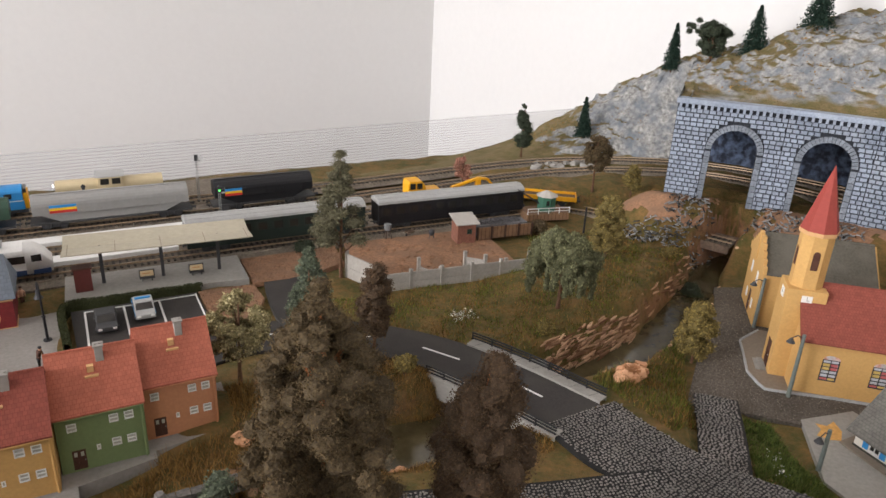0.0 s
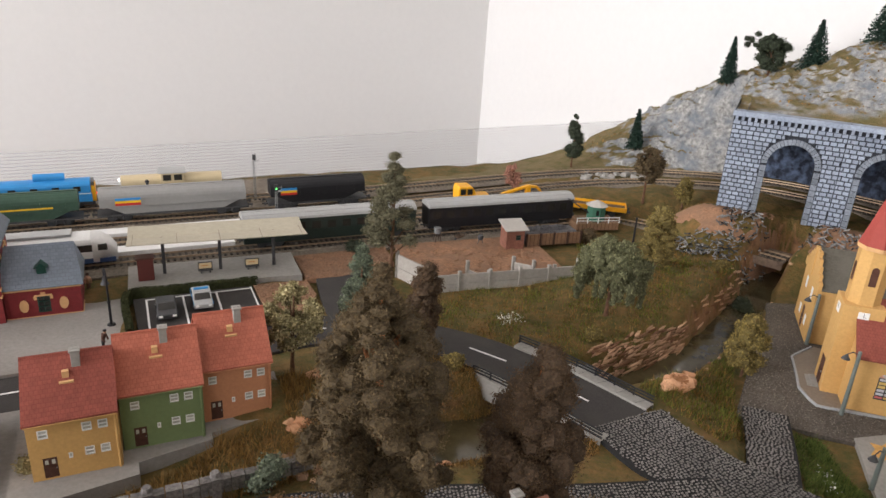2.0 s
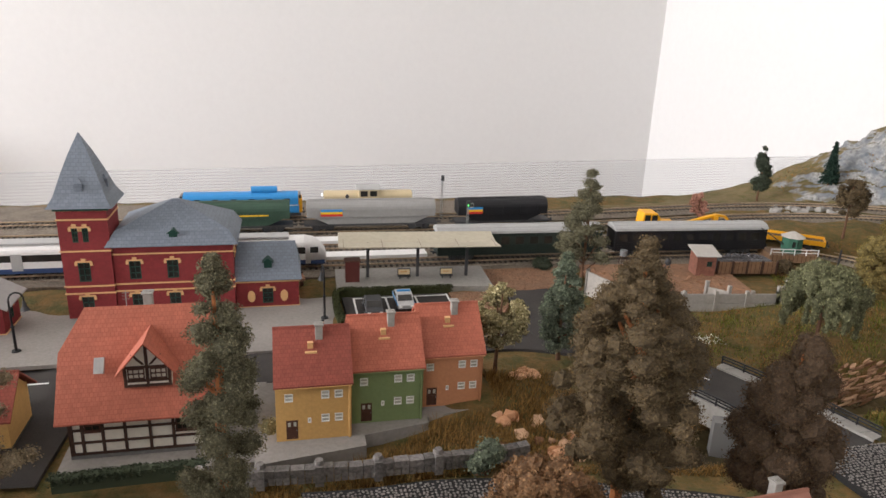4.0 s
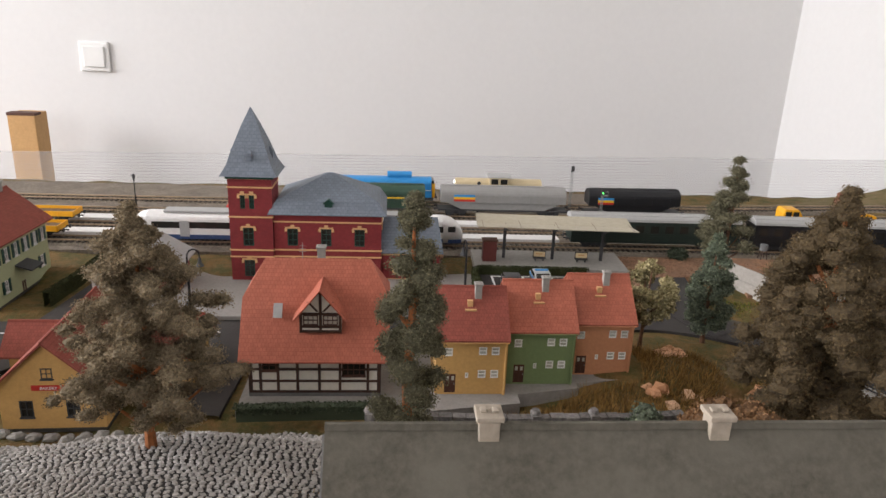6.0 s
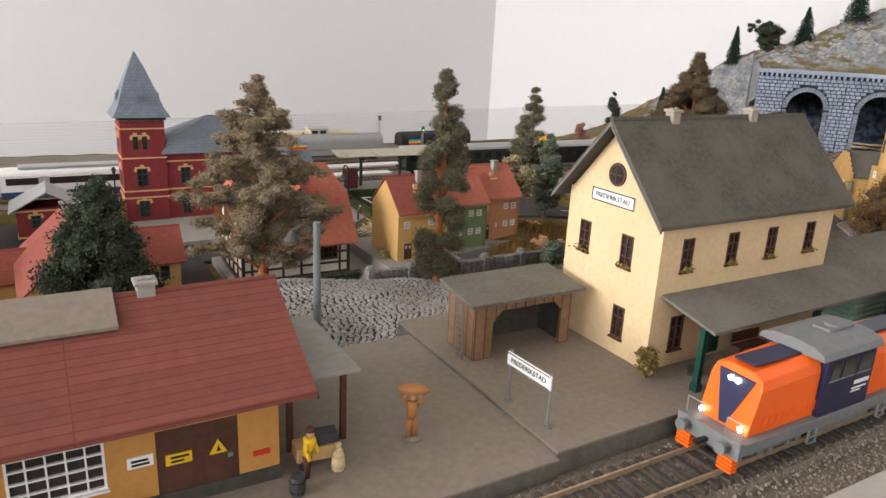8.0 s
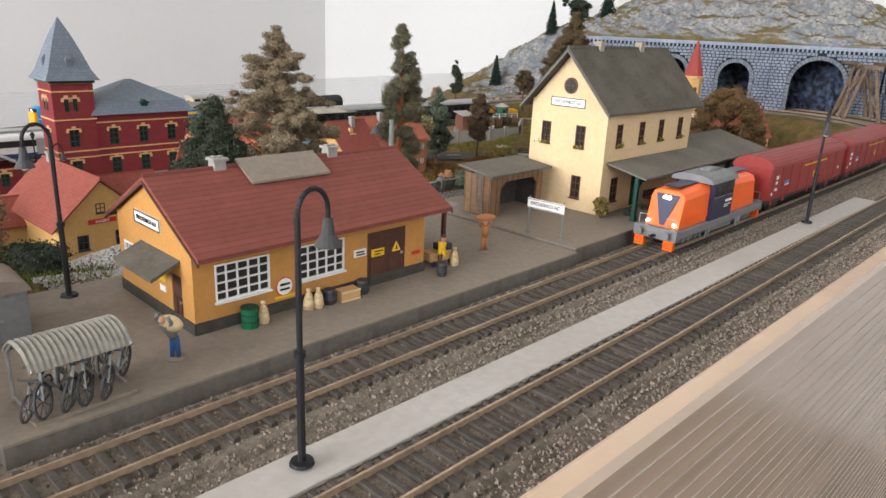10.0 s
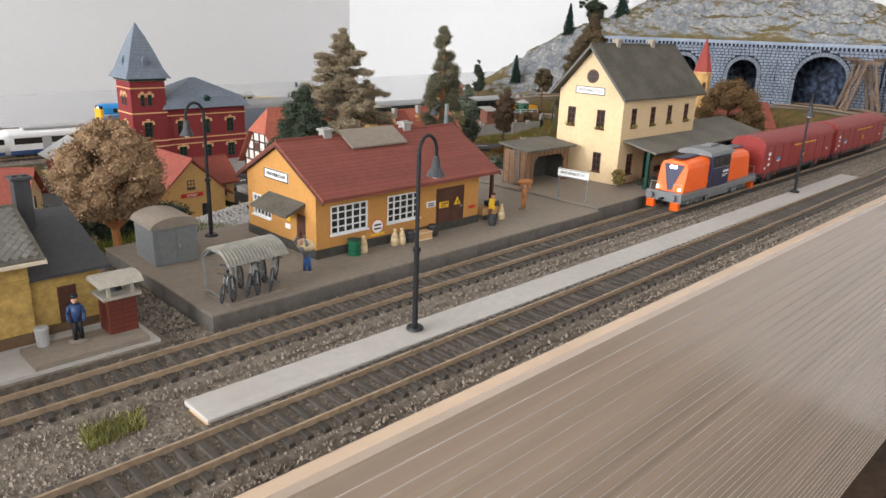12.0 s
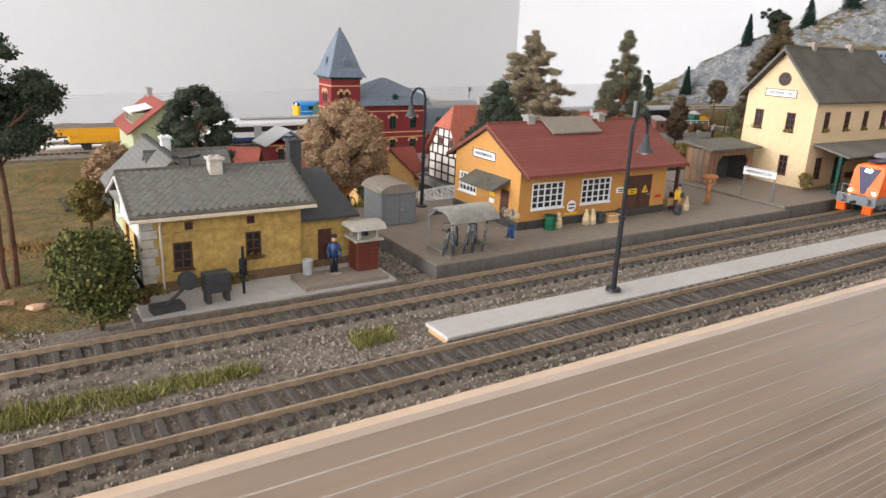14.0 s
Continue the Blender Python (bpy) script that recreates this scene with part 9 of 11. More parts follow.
for x in (-0.0165, 0.0165):
    part("frame", Shape().tube([(x, 0.0105, 0.001), (x, 0.0112, 0.016), (x, 0.004, 0.0208), (x, -0.006, 0.0205), (x, -0.0115, 0.0165)], 0.0006, 6), METAL, bike)
    part("brace", Shape().tube([(x, 0.0105, 0.002), (x, -0.004, 0.0015)], 0.0005, 5), METAL, bike)


def bicycle(m):
    t = thing("bicycle", "dark grey bicycle parked in the shelter", "bicycle", m, group="bicycles in the shelter")
    for y in (-0.0055, 0.0055):
        s = Shape()
        pts = [(0, y + 0.0036 * math.cos(a), 0.0036 + 0.0036 * math.sin(a)) for a in [2 * math.pi * k / 14 for k in range(15)]]
        s.tube(pts, 0.00035, 4)
        for k in range(4):
            a = math.pi * k / 4
            s.cyl((0, y + 0.0034 * math.cos(a), 0.0036 + 0.0034 * math.sin(a)), (0, y - 0.0034 * math.cos(a), 0.0036 - 0.0034 * math.sin(a)), 0.00012, n=3)
        part("wheel", s, DKGREY, t)
    part("frame", Shape().tube([(0, -0.0055, 0.0036), (0, -0.004, 0.0095), (0, 0.0025, 0.0085), (0, 0.0008, 0.0033), (0, -0.004, 0.0082)], 0.00035, 5).tube([(0, 0.0025, 0.0085), (0, 0.0055, 0.0036), (0, 0.0008, 0.0033)], 0.00042, 5), METAL, t)
    part("handlebar", Shape().cyl((-0.0028, -0.0042, 0.0108), (0.0028, -0.0042, 0.0108), 0.0003, n=5).cyl((0, -0.004, 0.0095), (0, -0.0042, 0.0108), 0.0003, n=5), DKGREY, t)
    part("saddle", Shape().ball((0, 0.0027, 0.0096), 0.0008, 0.0016, 0.0005), BLACK, t)
    return t


b0 = bicycle(pose(-0.592, 0.081, 0.0657, 0, 6, -40) @ Matrix.Scale(1.3, 4))
for x, lean in ((-0.585, -6), (-0.578, 8), (-0.5715, -5), (-0.565, 6)):
    copy_thing(b0, pose(x, 0.081, 0.0657, 0, lean, -40) @ Matrix.Scale(1.3, 4))

box_ = thing("metal_hut", "small grey steel hut with a rounded roof on the platform", "hut", pose(-0.5855, 0.1615, 0.0645, 0, 0, -2))
part("body", Shape().box(-0.0125, -0.014, 0, 0.0125, 0.014, 0.0215), GREY, box_, bevel=0.0004)
part("roof", Shape().prism([(-0.014, 0.0215)] + [(0.014 * math.cos(math.pi * (1 - k / 10)), 0.0215 + 0.006 * math.sin(math.pi * k / 10)) for k in range(11)][1:-1] + [(0.014, 0.0215)], "y", -0.0155, 0.0155), PLAT, box_)
part("door", Shape().box(-0.0095, -0.0144, 0.001, 0.0, -0.0139, 0.02).box(0.0004, -0.0144, 0.001, 0.0098, -0.0139, 0.02), GREY, box_)
part("handle", Shape().box(0.0012, -0.0149, 0.0095, 0.0024, -0.0144, 0.011), METAL, box_)
BELLTOP = mat("bell_canopy_paint", (0.36, 0.33, 0.27), 0.8, var=0.15, scale=300, bump=0.15)
bell = thing("signal_bell_box", "red-brown bell box under a little cream canopy", "bell box", pose(-0.6425, 0.0835, 0.0627))
part("body", Shape().cube(0, 0, 0, 0.0125, 0.0115, 0.0165), mat("bell_brown", (0.13, 0.03, 0.018), 0.6, var=0.1, bump=0.1, pattern=("slats", 0.02, 0.0022, (0.6, 0.6, 0.6), 0.8)), bell, bevel=0.0003)
part("shelf", Shape().cube(0, 0, 0.0165, 0.0165, 0.015, 0.0012), BELLTOP, bell)
for x, y in ((-0.005, -0.005), (0.005, -0.005), (0.005, 0.005), (-0.005, 0.005)):
    part("post", Shape().cube(x, y, 0.0177, 0.0014, 0.0014, 0.0052), BELLTOP, bell)
part("canopy", Shape().prism([(-0.0085, 0.0229), (0.0085, 0.0229), (0.0055, 0.0255), (0.0, 0.0262), (-0.0055, 0.0255)], "x", -0.0095, 0.0095), BELLTOP, bell)
part("bell", Shape().cyl((0, 0, 0.0185), (0, 0, 0.022), 0.0026, 0.0012, 12), BLACK, bell)
lv = thing("point_lever", "dark grey winch with levers beside the track", "winch", pose(-0.7225, 0.0735, 0.0605, 0, 0, 5))
part("cabinet", Shape().box(-0.007, -0.0035, 0.005, 0.005, 0.0035, 0.0145), DKGREY, lv, bevel=0.0004)
for x in (-0.0055, 0.0035):
    part("leg", Shape().cube(x, 0, 0, 0.0018, 0.006, 0.005), DKGREY, lv)
part("lever", Shape().tube([(-0.026, 0.0, 0.001), (-0.012, 0.0, 0.0125)], 0.0008, 6), DKGREY, lv)
part("weight", Shape().cyl((-0.014, -0.002, 0.0125), (-0.014, 0.002, 0.0125), 0.0042, n=14), DKGREY, lv)
part("base", Shape().cube(-0.024, 0.0, 0, 0.014, 0.008, 0.003), DKGREY, lv)
sg = thing("dwarf_signal", "black dwarf signal before the cottage", "signal", pose(-0.7095, 0.0775, 0.0605))
part("post", Shape().cyl((0, 0, 0), (0, 0, 0.024), 0.0007, n=6), BLACK, sg)
for z in (0.0105, 0.0145):
    part("drum", Shape().cyl((0, 0, z), (0, 0, z + 0.0032), 0.0021, 0.0019, 10), BLACK, sg)
bin_ = thing("dustbin", "pale grey dustbin beside the cottage", "bin", pose(-0.6735, 0.0855, 0.0627))
part("body", Shape().cyl((0, 0, 0), (0, 0, 0.0075), 0.0024, 0.0028, 12), LIGHTGREY, bin_)
part("lid", Shape().cyl((0, 0, 0.0075), (0, 0, 0.0083), 0.003, 0.0026, 12), LIGHTGREY, bin_)


def sack(x, y, h=0.0105):
    t = thing("sack", "cream sack standing against the shed", "sack", pose(x, y, 0.0645), group="cream sacks by the shed")
    part("body", Shape().tube([(0, 0, 0), (0, 0, h * 0.12), (0, 0, h * 0.5), (0.0002, 0, h * 0.72), (0, 0, h * 0.84), (0.0001, 0, h)], [0.0024, 0.0029, 0.0024, 0.0017, 0.0009, 0.0013], 10), SACK, t, smooth=True)
    part("knot", Shape().ball((0, 0, h * 0.94), 0.0011, 0.001, 0.0009), SACK, t)
    return t


sack(-0.4915, 0.0985)
sack(-0.4665, 0.0985)
sack(-0.4615, 0.0975)
sack(-0.3625, 0.1, 0.011)
dr = thing("oil_drum", "green ribbed oil drum by the shed wall", "drum", pose(-0.4985, 0.0985, 0.0645))
part("body", Shape().cyl((0, 0, 0), (0, 0, 0.0095), 0.0038, n=16), mat("drum_green", (0.01, 0.12, 0.05), 0.5, var=0.1, bump=0.05), dr)
for z in (0.003, 0.0062, 0.0092):
    part("hoop", Shape().cyl((0, 0, z), (0, 0, z + 0.0005), 0.0041, n=16), DKGREEN, dr)


def keg(x, y, r=0.0036, lying=True):
    t = thing("barrel", "dark wooden barrel on the goods platform", "barrel", pose(x, y, 0.0645), group="barrels by the shed")
    part("body", Shape().tube([(0, 0, 0), (0, 0, 0.0022), (0, 0, 0.0053), (0, 0, 0.0075)], [r * 0.82, r, r, r * 0.82], 12), DKGREY, t)
    part("lid", Shape().cyl((0, 0, 0.0066), (0, 0, 0.0071), r * 0.84, n=12), BLACK, t)
    for z in (0.0018, 0.0055):
        part("hoop", Shape().cyl((0, 0, z), (0, 0, z + 0.0005), r * 1.02, n=12), BLACK, t)
    return t


keg(-0.454, 0.0985)
keg(-0.4325, 0.099)
keg(-0.381, 0.092, 0.003)
crate = thing("crate", "tan wooden crate on the goods platform", "crate", pose(-0.4435, 0.0975, 0.0645, 0, 0, -4))
part("body", Shape().box(-0.0055, -0.0035, 0, 0.0055, 0.0035, 0.0055), CARDBOARD, crate)
for z in (0.0002, 0.0048):
    part("slat", Shape().box(-0.0057, -0.0038, z, 0.0057, -0.0035, z + 0.0009), SACK, crate)
cart = thing("luggage_cart", "tan luggage cart with a dark trunk under the loading roof", "luggage cart", pose(-0.368, 0.1085, 0.0645, 0, 0, -6))
part("tray", Shape().box(-0.0085, -0.0045, 0.003, 0.0085, 0.0045, 0.0085), CARDBOARD, cart, bevel=0.0004)
for x in (-0.006, 0.006):
    for y in (-0.0046, 0.0046):
        part("wheel", Shape().cyl((x, y - 0.0004, 0.0018), (x, y + 0.0004, 0.0018), 0.0018, n=12), DKGREY, cart)
part("trunk", Shape().box(-0.001, -0.0035, 0.0085, 0.008, 0.0035, 0.0125), DKGREY, cart, bevel=0.0004)


def figure(label, m, coat, legs, carry=None, stoop=0.0, stand=True):
    """A painted model figure in one mesh, on its little round base."""
    s = Shape()
    s.slot = 3
    if stand:
        s.cyl((0, 0, 0), (0, 0, 0.0006), 0.0042, 0.004, 16)
    s.slot = 1
    for k in (-1, 1):
        s.cyl((k * 0.0012, k * 0.0006, 0.0006), (k * 0.0009, 0, 0.0095), 0.0009, 0.0013, 8)
    s.slot = 0
    top = Vector((0, -stoop, 0.0165))
    s.cyl((0, 0, 0.009), top, 0.0017, 0.0024, 10)
    for k in (-1, 1):
        if carry:
            s.tube([top + Vector((k * 0.0024, 0, -0.0006)), top + Vector((k * 0.0042, -0.001, 0.0014)), top + Vector((k * 0.0026, -0.0012, 0.0042))], 0.0008, 7)
        else:
            s.tube([top + Vector((k * 0.0024, 0, -0.0006)), top + Vector((k * 0.0032, -0.0005, -0.004)), top + Vector((k * 0.0028, -0.0018, -0.0072))], 0.0008, 7)
    s.slot = 2
    s.ball(tuple(top + Vector((0, -stoop * 0.4, 0.0022))), 0.0014, 0.0015, 0.0018, 10, 6)
    if carry:
        s.slot = 4
        if carry == "bale":
            s.ball(tuple(top + Vector((0, 0.0, 0.0054))), 0.0068, 0.0026, 0.0024, 12, 6)
        else:
            s.ball(tuple(top + Vector((0.0008, 0.0018, -0.0002))), 0.0062, 0.0032, 0.0034, 12, 7)
    else:
        s.slot = 1
        s.cyl(top + Vector((0, -stoop * 0.4, 0.0032)), top + Vector((0, -stoop * 0.4, 0.0046)), 0.0017, 0.0015, 10)
    ob = part("model_figure", s, [coat, legs, SKINM, PLAT, SACK if carry != "bale" else TAN], None, smooth=True)
    ob.matrix_basis = m
    return tagged(ob, label, "model figure")


figure("tan model porter carrying a bale over his head", pose(-0.3275, 0.1075, 0.0645, 0, 0, -30), TAN, TAN, "bale")
figure("model porter in blue trousers bent under a sack", pose(-0.5375, 0.0905, 0.0645, 0, 0, -70), GREY, BLUECLOTH, "sack", 0.004)
figure("model railwayman in a dark blue uniform", pose(-0.6605, 0.0815, 0.0627, 0, 0, -20), DEEPBLUE, BLACK)
figure("small model labourer beside the luggage cart", pose(-0.3745, 0.1, 0.0645, 0, 0, 40), SIGNY, BROWN, None, 0.001, False)
figure("small model traveller on the forecourt", pose(-0.122, 0.825, -0.006, 0, 0, 10), SKINM, BROWN, None, 0, False)
figure("small model traveller on the forecourt", pose(-0.107, 0.682, -0.006, 0, 0, 60), BROWN, BLACK, None, 0.002, False)
figure("small model traveller on the pavement", pose(-0.2, 0.662, -0.006, 0, 0, 0), DKGREY, BLACK, None, 0, False)
figure("small model worker beside the tracks", pose(-0.42, 1.0, 0.0045, 0, 0, 0), SIGNR, BLACK, None, 0, False)


# ---- cars in the lot ----
def car(label, m, paint, roofc):
    t = thing("car", label, "car", m)
    prof = [(-0.022, 0.003), (0.022, 0.003), (0.0225, 0.008), (0.013, 0.0095), (0.0065, 0.0148), (-0.0095, 0.0148), (-0.0165, 0.0098), (-0.022, 0.0088)]
    part("body", Shape().prism(prof, "y", -0.0095, 0.0095), paint, t, bevel=0.0009)
    part("windscreen", Shape().add([(0.0133, -0.0082, 0.0098), (0.0133, 0.0082, 0.0098), (0.0072, 0.0076, 0.0147), (0.0072, -0.0076, 0.0147)], [(0, 1, 2, 3)]), PANE, t)
    part("rear_window", Shape().add([(-0.0168, -0.0082, 0.0101), (-0.0168, 0.0082, 0.0101), (-0.0102, 0.0076, 0.0149), (-0.0102, -0.0076, 0.0149)], [(3, 2, 1, 0)]), PANE, t)
    for y in (-1, 1):
        f0, f1 = sorted((y * 0.0094, y * 0.0098))
        part("side_window", Shape().prism([(-0.0135, 0.0102), (0.0105, 0.0102), (0.0058, 0.0141), (-0.009, 0.0141)], "y", f0, f1), PANE, t)
    part("roof", Shape().box(-0.009, -0.0085, 0.0147, 0.006, 0.0085, 0.0154), roofc, t, bevel=0.0004)
    for x in (-0.0135, 0.0135):
        for y in (-0.009, 0.009):
            w = part("wheel", Shape().cyl((x, y - 0.0012, 0.0034), (x, y + 0.0012, 0.0034), 0.0034, n=14), BLACK, t)
            part("rim", Shape().cyl((x, y - 0.0014, 0.0034), (x, y + 0.0014, 0.0034), 0.0019, n=12), METAL, w)
    for y in (-0.0065, 0.0065):
        part("headlight", Shape().box(0.0222, y - 0.0018, 0.0055, 0.0229, y + 0.0018, 0.0075), SIGNW, t)
        part("tail_light", Shape().box(-0.0224, y - 0.0015, 0.006, -0.0218, y + 0.0015, 0.0078), SIGNR, t)
    return t


car("dark grey parked model car", pose(-0.047, 0.728, 0.0018, 0, 0, -90), DKGREY, DKGREY)
pc = car("silver and blue parked patrol car with a roof bar", pose(-0.0105, 0.742, 0.0018, 0, 0, -90), LIGHTGREY, LIGHTGREY)
part("roof_bar", Shape().box(-0.0035, -0.0075, 0.0153, -0.0008, 0.0075, 0.0168), BLUELOCO, pc)
part("side_band", Shape().box(-0.02, -0.0099, 0.006, 0.02, -0.0096, 0.0085).box(-0.02, 0.0096, 0.006, 0.02, 0.0099, 0.0085), BLUELOCO, pc)
cbx = thing("cardboard_column", "tall plain cardboard box behind the layout", "box", pose(-1.15, 1.95, ZF))
part("carton", Shape().box(-0.035, -0.035, 0, 0.035, 0.035, 0.745 + 0.02), CARDBOARD, cbx, bevel=0.002)
part("flap", Shape().box(-0.036, -0.036, 0.76, 0.036, 0.0, 0.767), BROWN, cbx)


# ---- plants ----
GV = np.array([v.co[:] for v in bpy.data.objects["ground"].data.vertices], dtype=np.float64)
GNX = int((TX1 - TX0) / 0.0085) + 1
GNY = len(GV) // GNX
GZ = GV[:, 2].reshape(GNY, GNX)
MV = np.array(mt.v)


def land(x, y):
    """Height of the scenery sheet at plan points (arrays or numbers)."""
    u = np.clip((np.asarray(x, float) - TX0) / (TX1 - TX0) * (GNX - 1), 0, GNX - 1.001)
    v = np.clip((np.asarray(y, float) - TY0) / (TY1 - TY0) * (GNY - 1), 0, GNY - 1.001)
    i, j = u.astype(int), v.astype(int)
    a, b = u - i, v - j
    return (GZ[j, i] * (1 - a) + GZ[j, i + 1] * a) * (1 - b) + (GZ[j + 1, i] * (1 - a) + GZ[j + 1, i + 1] * a) * b


def on_mountain(x, y):
    d = (MV[:, 0] - x) ** 2 + (MV[:, 1] - y) ** 2
    return float(MV[d.argsort()[:4], 2].mean())


def flecks(shape, centres, size, rng, stretch=1.0, hang=0.0):
    """Adds one four-cornered leaf at each centre."""
    n = len(centres)
    a = rng.normal(size=(n, 3))
    a[:, 2] *= 1 - hang
    a[:, 2] -= hang * 2.0
    a /= np.linalg.norm(a, axis=1)[:, None]
    b = np.cross(a, rng.normal(size=(n, 3)))
    b /= np.linalg.norm(b, axis=1)[:, None] + 1e-9
    s = size * rng.uniform(0.6, 1.4, (n, 1))
    a, b = a * s * stretch, b * s * rng.uniform(0.5, 0.9, (n, 1))
    v = np.stack([centres - a, centres + b, centres + a, centres - b], axis=1).reshape(-1, 3)
    k = len(shape.v)
    shape.v += [tuple(p) for p in v.tolist()]
    shape.f += [(k + 4 * i, k + 4 * i + 1, k + 4 * i + 2, k + 4 * i + 3) for i in range(n)]
    shape.s += [0] * n


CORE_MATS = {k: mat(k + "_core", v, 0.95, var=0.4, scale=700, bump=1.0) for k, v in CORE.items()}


def foliage(clumps, count, size, seed, hang=0.0, stretch=1.0, core=0.8):
    """Flock on foam: a rough core in each clump and loose leaves round it."""
    rng, rnd = np.random.default_rng(seed), random.Random(seed)
    s = Shape()
    total = sum(c[3] ** 2 for c in clumps)
    for x, y, z, r, flat in clumps:
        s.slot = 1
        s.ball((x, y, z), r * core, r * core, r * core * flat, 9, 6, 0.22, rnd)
        s.slot = 0
        n = max(12, int(count * r * r / total))
        d = rng.normal(size=(n, 3))
        d /= np.linalg.norm(d, axis=1)[:, None]
        # a few lobes make the clump uneven
        lobe = 1 + 0.22 * np.sin(d[:, :1] * 5 + x * 900) * np.sin(d[:, 1:2] * 6 + y * 700) * np.cos(d[:, 2:] * 5)
        p = d * r * lobe * (core - 0.06 + (1.26 - core) * rng.random((n, 1)) ** 1.3) * np.array([1, 1, flat])
        flecks(s, p + np.array([x, y, z]), size, rng, stretch, hang)
    return s


def by_profile(profile, n, cr, seed, flat=0.75, hollow=0.35):
    """Clumps inside a turned outline: (height, radius) pairs."""
    rnd = random.Random(seed)
    zs, rs = [p[0] for p in profile], [p[1] for p in profile]
    out, k = [], 0
    while len(out) < n and k < 4000:
        k += 1
        z = rnd.uniform(zs[0], zs[-1])
        r = float(np.interp(z, zs, rs))
        if rnd.random() > r / max(rs) + 0.15:
            continue
        c = cr * rnd.uniform(0.7, 1.25) * min(1.0, 0.45 + 0.75 * r / max(rs))
        q = max(0.0, r - c * 0.8) * (hollow + (1 - hollow) * math.sqrt(rnd.random()))
        a = rnd.uniform(0, 2 * math.pi)
        out.append((q * math.cos(a), q * math.sin(a), z, c, flat))
    out.append((0, 0, zs[-1] - cr * 0.4, cr * 0.5, 1.0))
    return out


def by_limbs(profile, limbs, cr, seed, flat=0.6, droop=0.15, per=4, filled=True):
    """Clumps strung along separate limbs, with gaps between them."""
    rnd = random.Random(seed)
    zs, rs = [p[0] for p in profile], [p[1] for p in profile]
    out, turn = [], rnd.random() * 6
    for k in range(limbs):
        f = (k + rnd.uniform(-0.3, 0.3)) / (limbs - 1)
        z = zs[0] + (zs[-1] - zs[0]) * max(0.0, min(1.0, f)) ** 0.9
        L = float(np.interp(z, zs, rs)) * rnd.uniform(0.72, 1.18)
        turn += 2.4 + rnd.uniform(-0.4, 0.4)
        big = 0.5 + 0.5 * L / max(rs)
        for j in range(per):
            g = 0.25 + 0.75 * j / (per - 1)
            q = max(0.0, L - cr * 0.5) * g
            a = turn + rnd.gauss(0, 0.16)
            out.append((q * math.cos(a), q * math.sin(a), z - droop * q + rnd.gauss(0, cr * 0.25), cr * big * rnd.uniform(0.65, 1.1), flat * rnd.uniform(0.8, 1.2)))
    z = zs[0]
    while z < zs[-1] and filled:
        out.append((rnd.gauss(0, cr * 0.2), rnd.gauss(0, cr * 0.2), z, cr * (0.4 + 0.5 * float(np.interp(z, zs, rs)) / max(rs)), 1.0))
        z += cr * 0.8
    return out


def tree(label, x, y, z0, clumps, leaf, bark, seed, count=2600, size=0.0011, r=0.002, lean=(0, 0), limbs=6, name="tree", top=None, hang=0.0, stretch=1.0, forks=1, core=0.8):
    """clumps carry heights above the foot."""
    rnd = random.Random(seed)
    t = thing(name, label, "tree", pose(x, y, z0, 0, 0, rnd.uniform(0, 360) if lean == (0, 0) else 0))
    H = top or max(c[2] for c in clumps)
    trunk = Shape()
    for f in range(forks):
        ox = (f - (forks - 1) / 2) * 0.006
        pts = [(ox * 0.4, 0, -0.006)] + [(ox + lean[0] * k + rnd.uniform(-1, 1) * r * 0.5, lean[1] * k + rnd.uniform(-1, 1) * r * 0.5, H * k) for k in (0.12, 0.35, 0.6, 0.85, 1.0)]
        trunk.tube(pts, [r * 1.5, r * 1.05, r * 0.9, r * 0.7, r * 0.4, r * 0.15], 7)
    for c in sorted(clumps, key=lambda c: -c[3])[:limbs]:
        zz = max(0.1 * H, c[2] - math.hypot(c[0], c[1]) * 0.8 - 0.004)
        trunk.tube([(lean[0] * zz / H, lean[1] * zz / H, zz), (c[0] * 0.55, c[1] * 0.55, (zz + c[2]) / 2), (c[0], c[1], c[2])], [r * 0.55, r * 0.4, r * 0.15], 5)
    part("trunk", trunk, bark, t)
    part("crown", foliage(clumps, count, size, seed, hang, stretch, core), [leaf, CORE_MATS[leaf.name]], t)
    return t


def weeping(r, h, seed):
    """A dome of clumps with strands of leaves hanging from it."""
    rnd = random.Random(seed)
    out = []
    for k in range(85):
        a, q = rnd.uniform(0, 2 * math.pi), r * math.sqrt(rnd.uniform(0.02, 1.0)) * rnd.uniform(0.85, 1.05)
        z = h - 0.006 - 0.034 * (q / r) ** 2 + rnd.gauss(0, 0.003)
        out.append((q * math.cos(a), q * math.sin(a), z, rnd.uniform(0.006, 0.0095), 0.8))
        if q > 0.45 * r:
            low = max(0.016, z - rnd.uniform(0.006, 0.034))
            while z > low:
                z -= 0.0042
                g = q * (1 + rnd.gauss(0, 0.03))
                out.append((g * math.cos(a), g * math.sin(a), z, rnd.uniform(0.0026, 0.0042), 1.3))
    return out


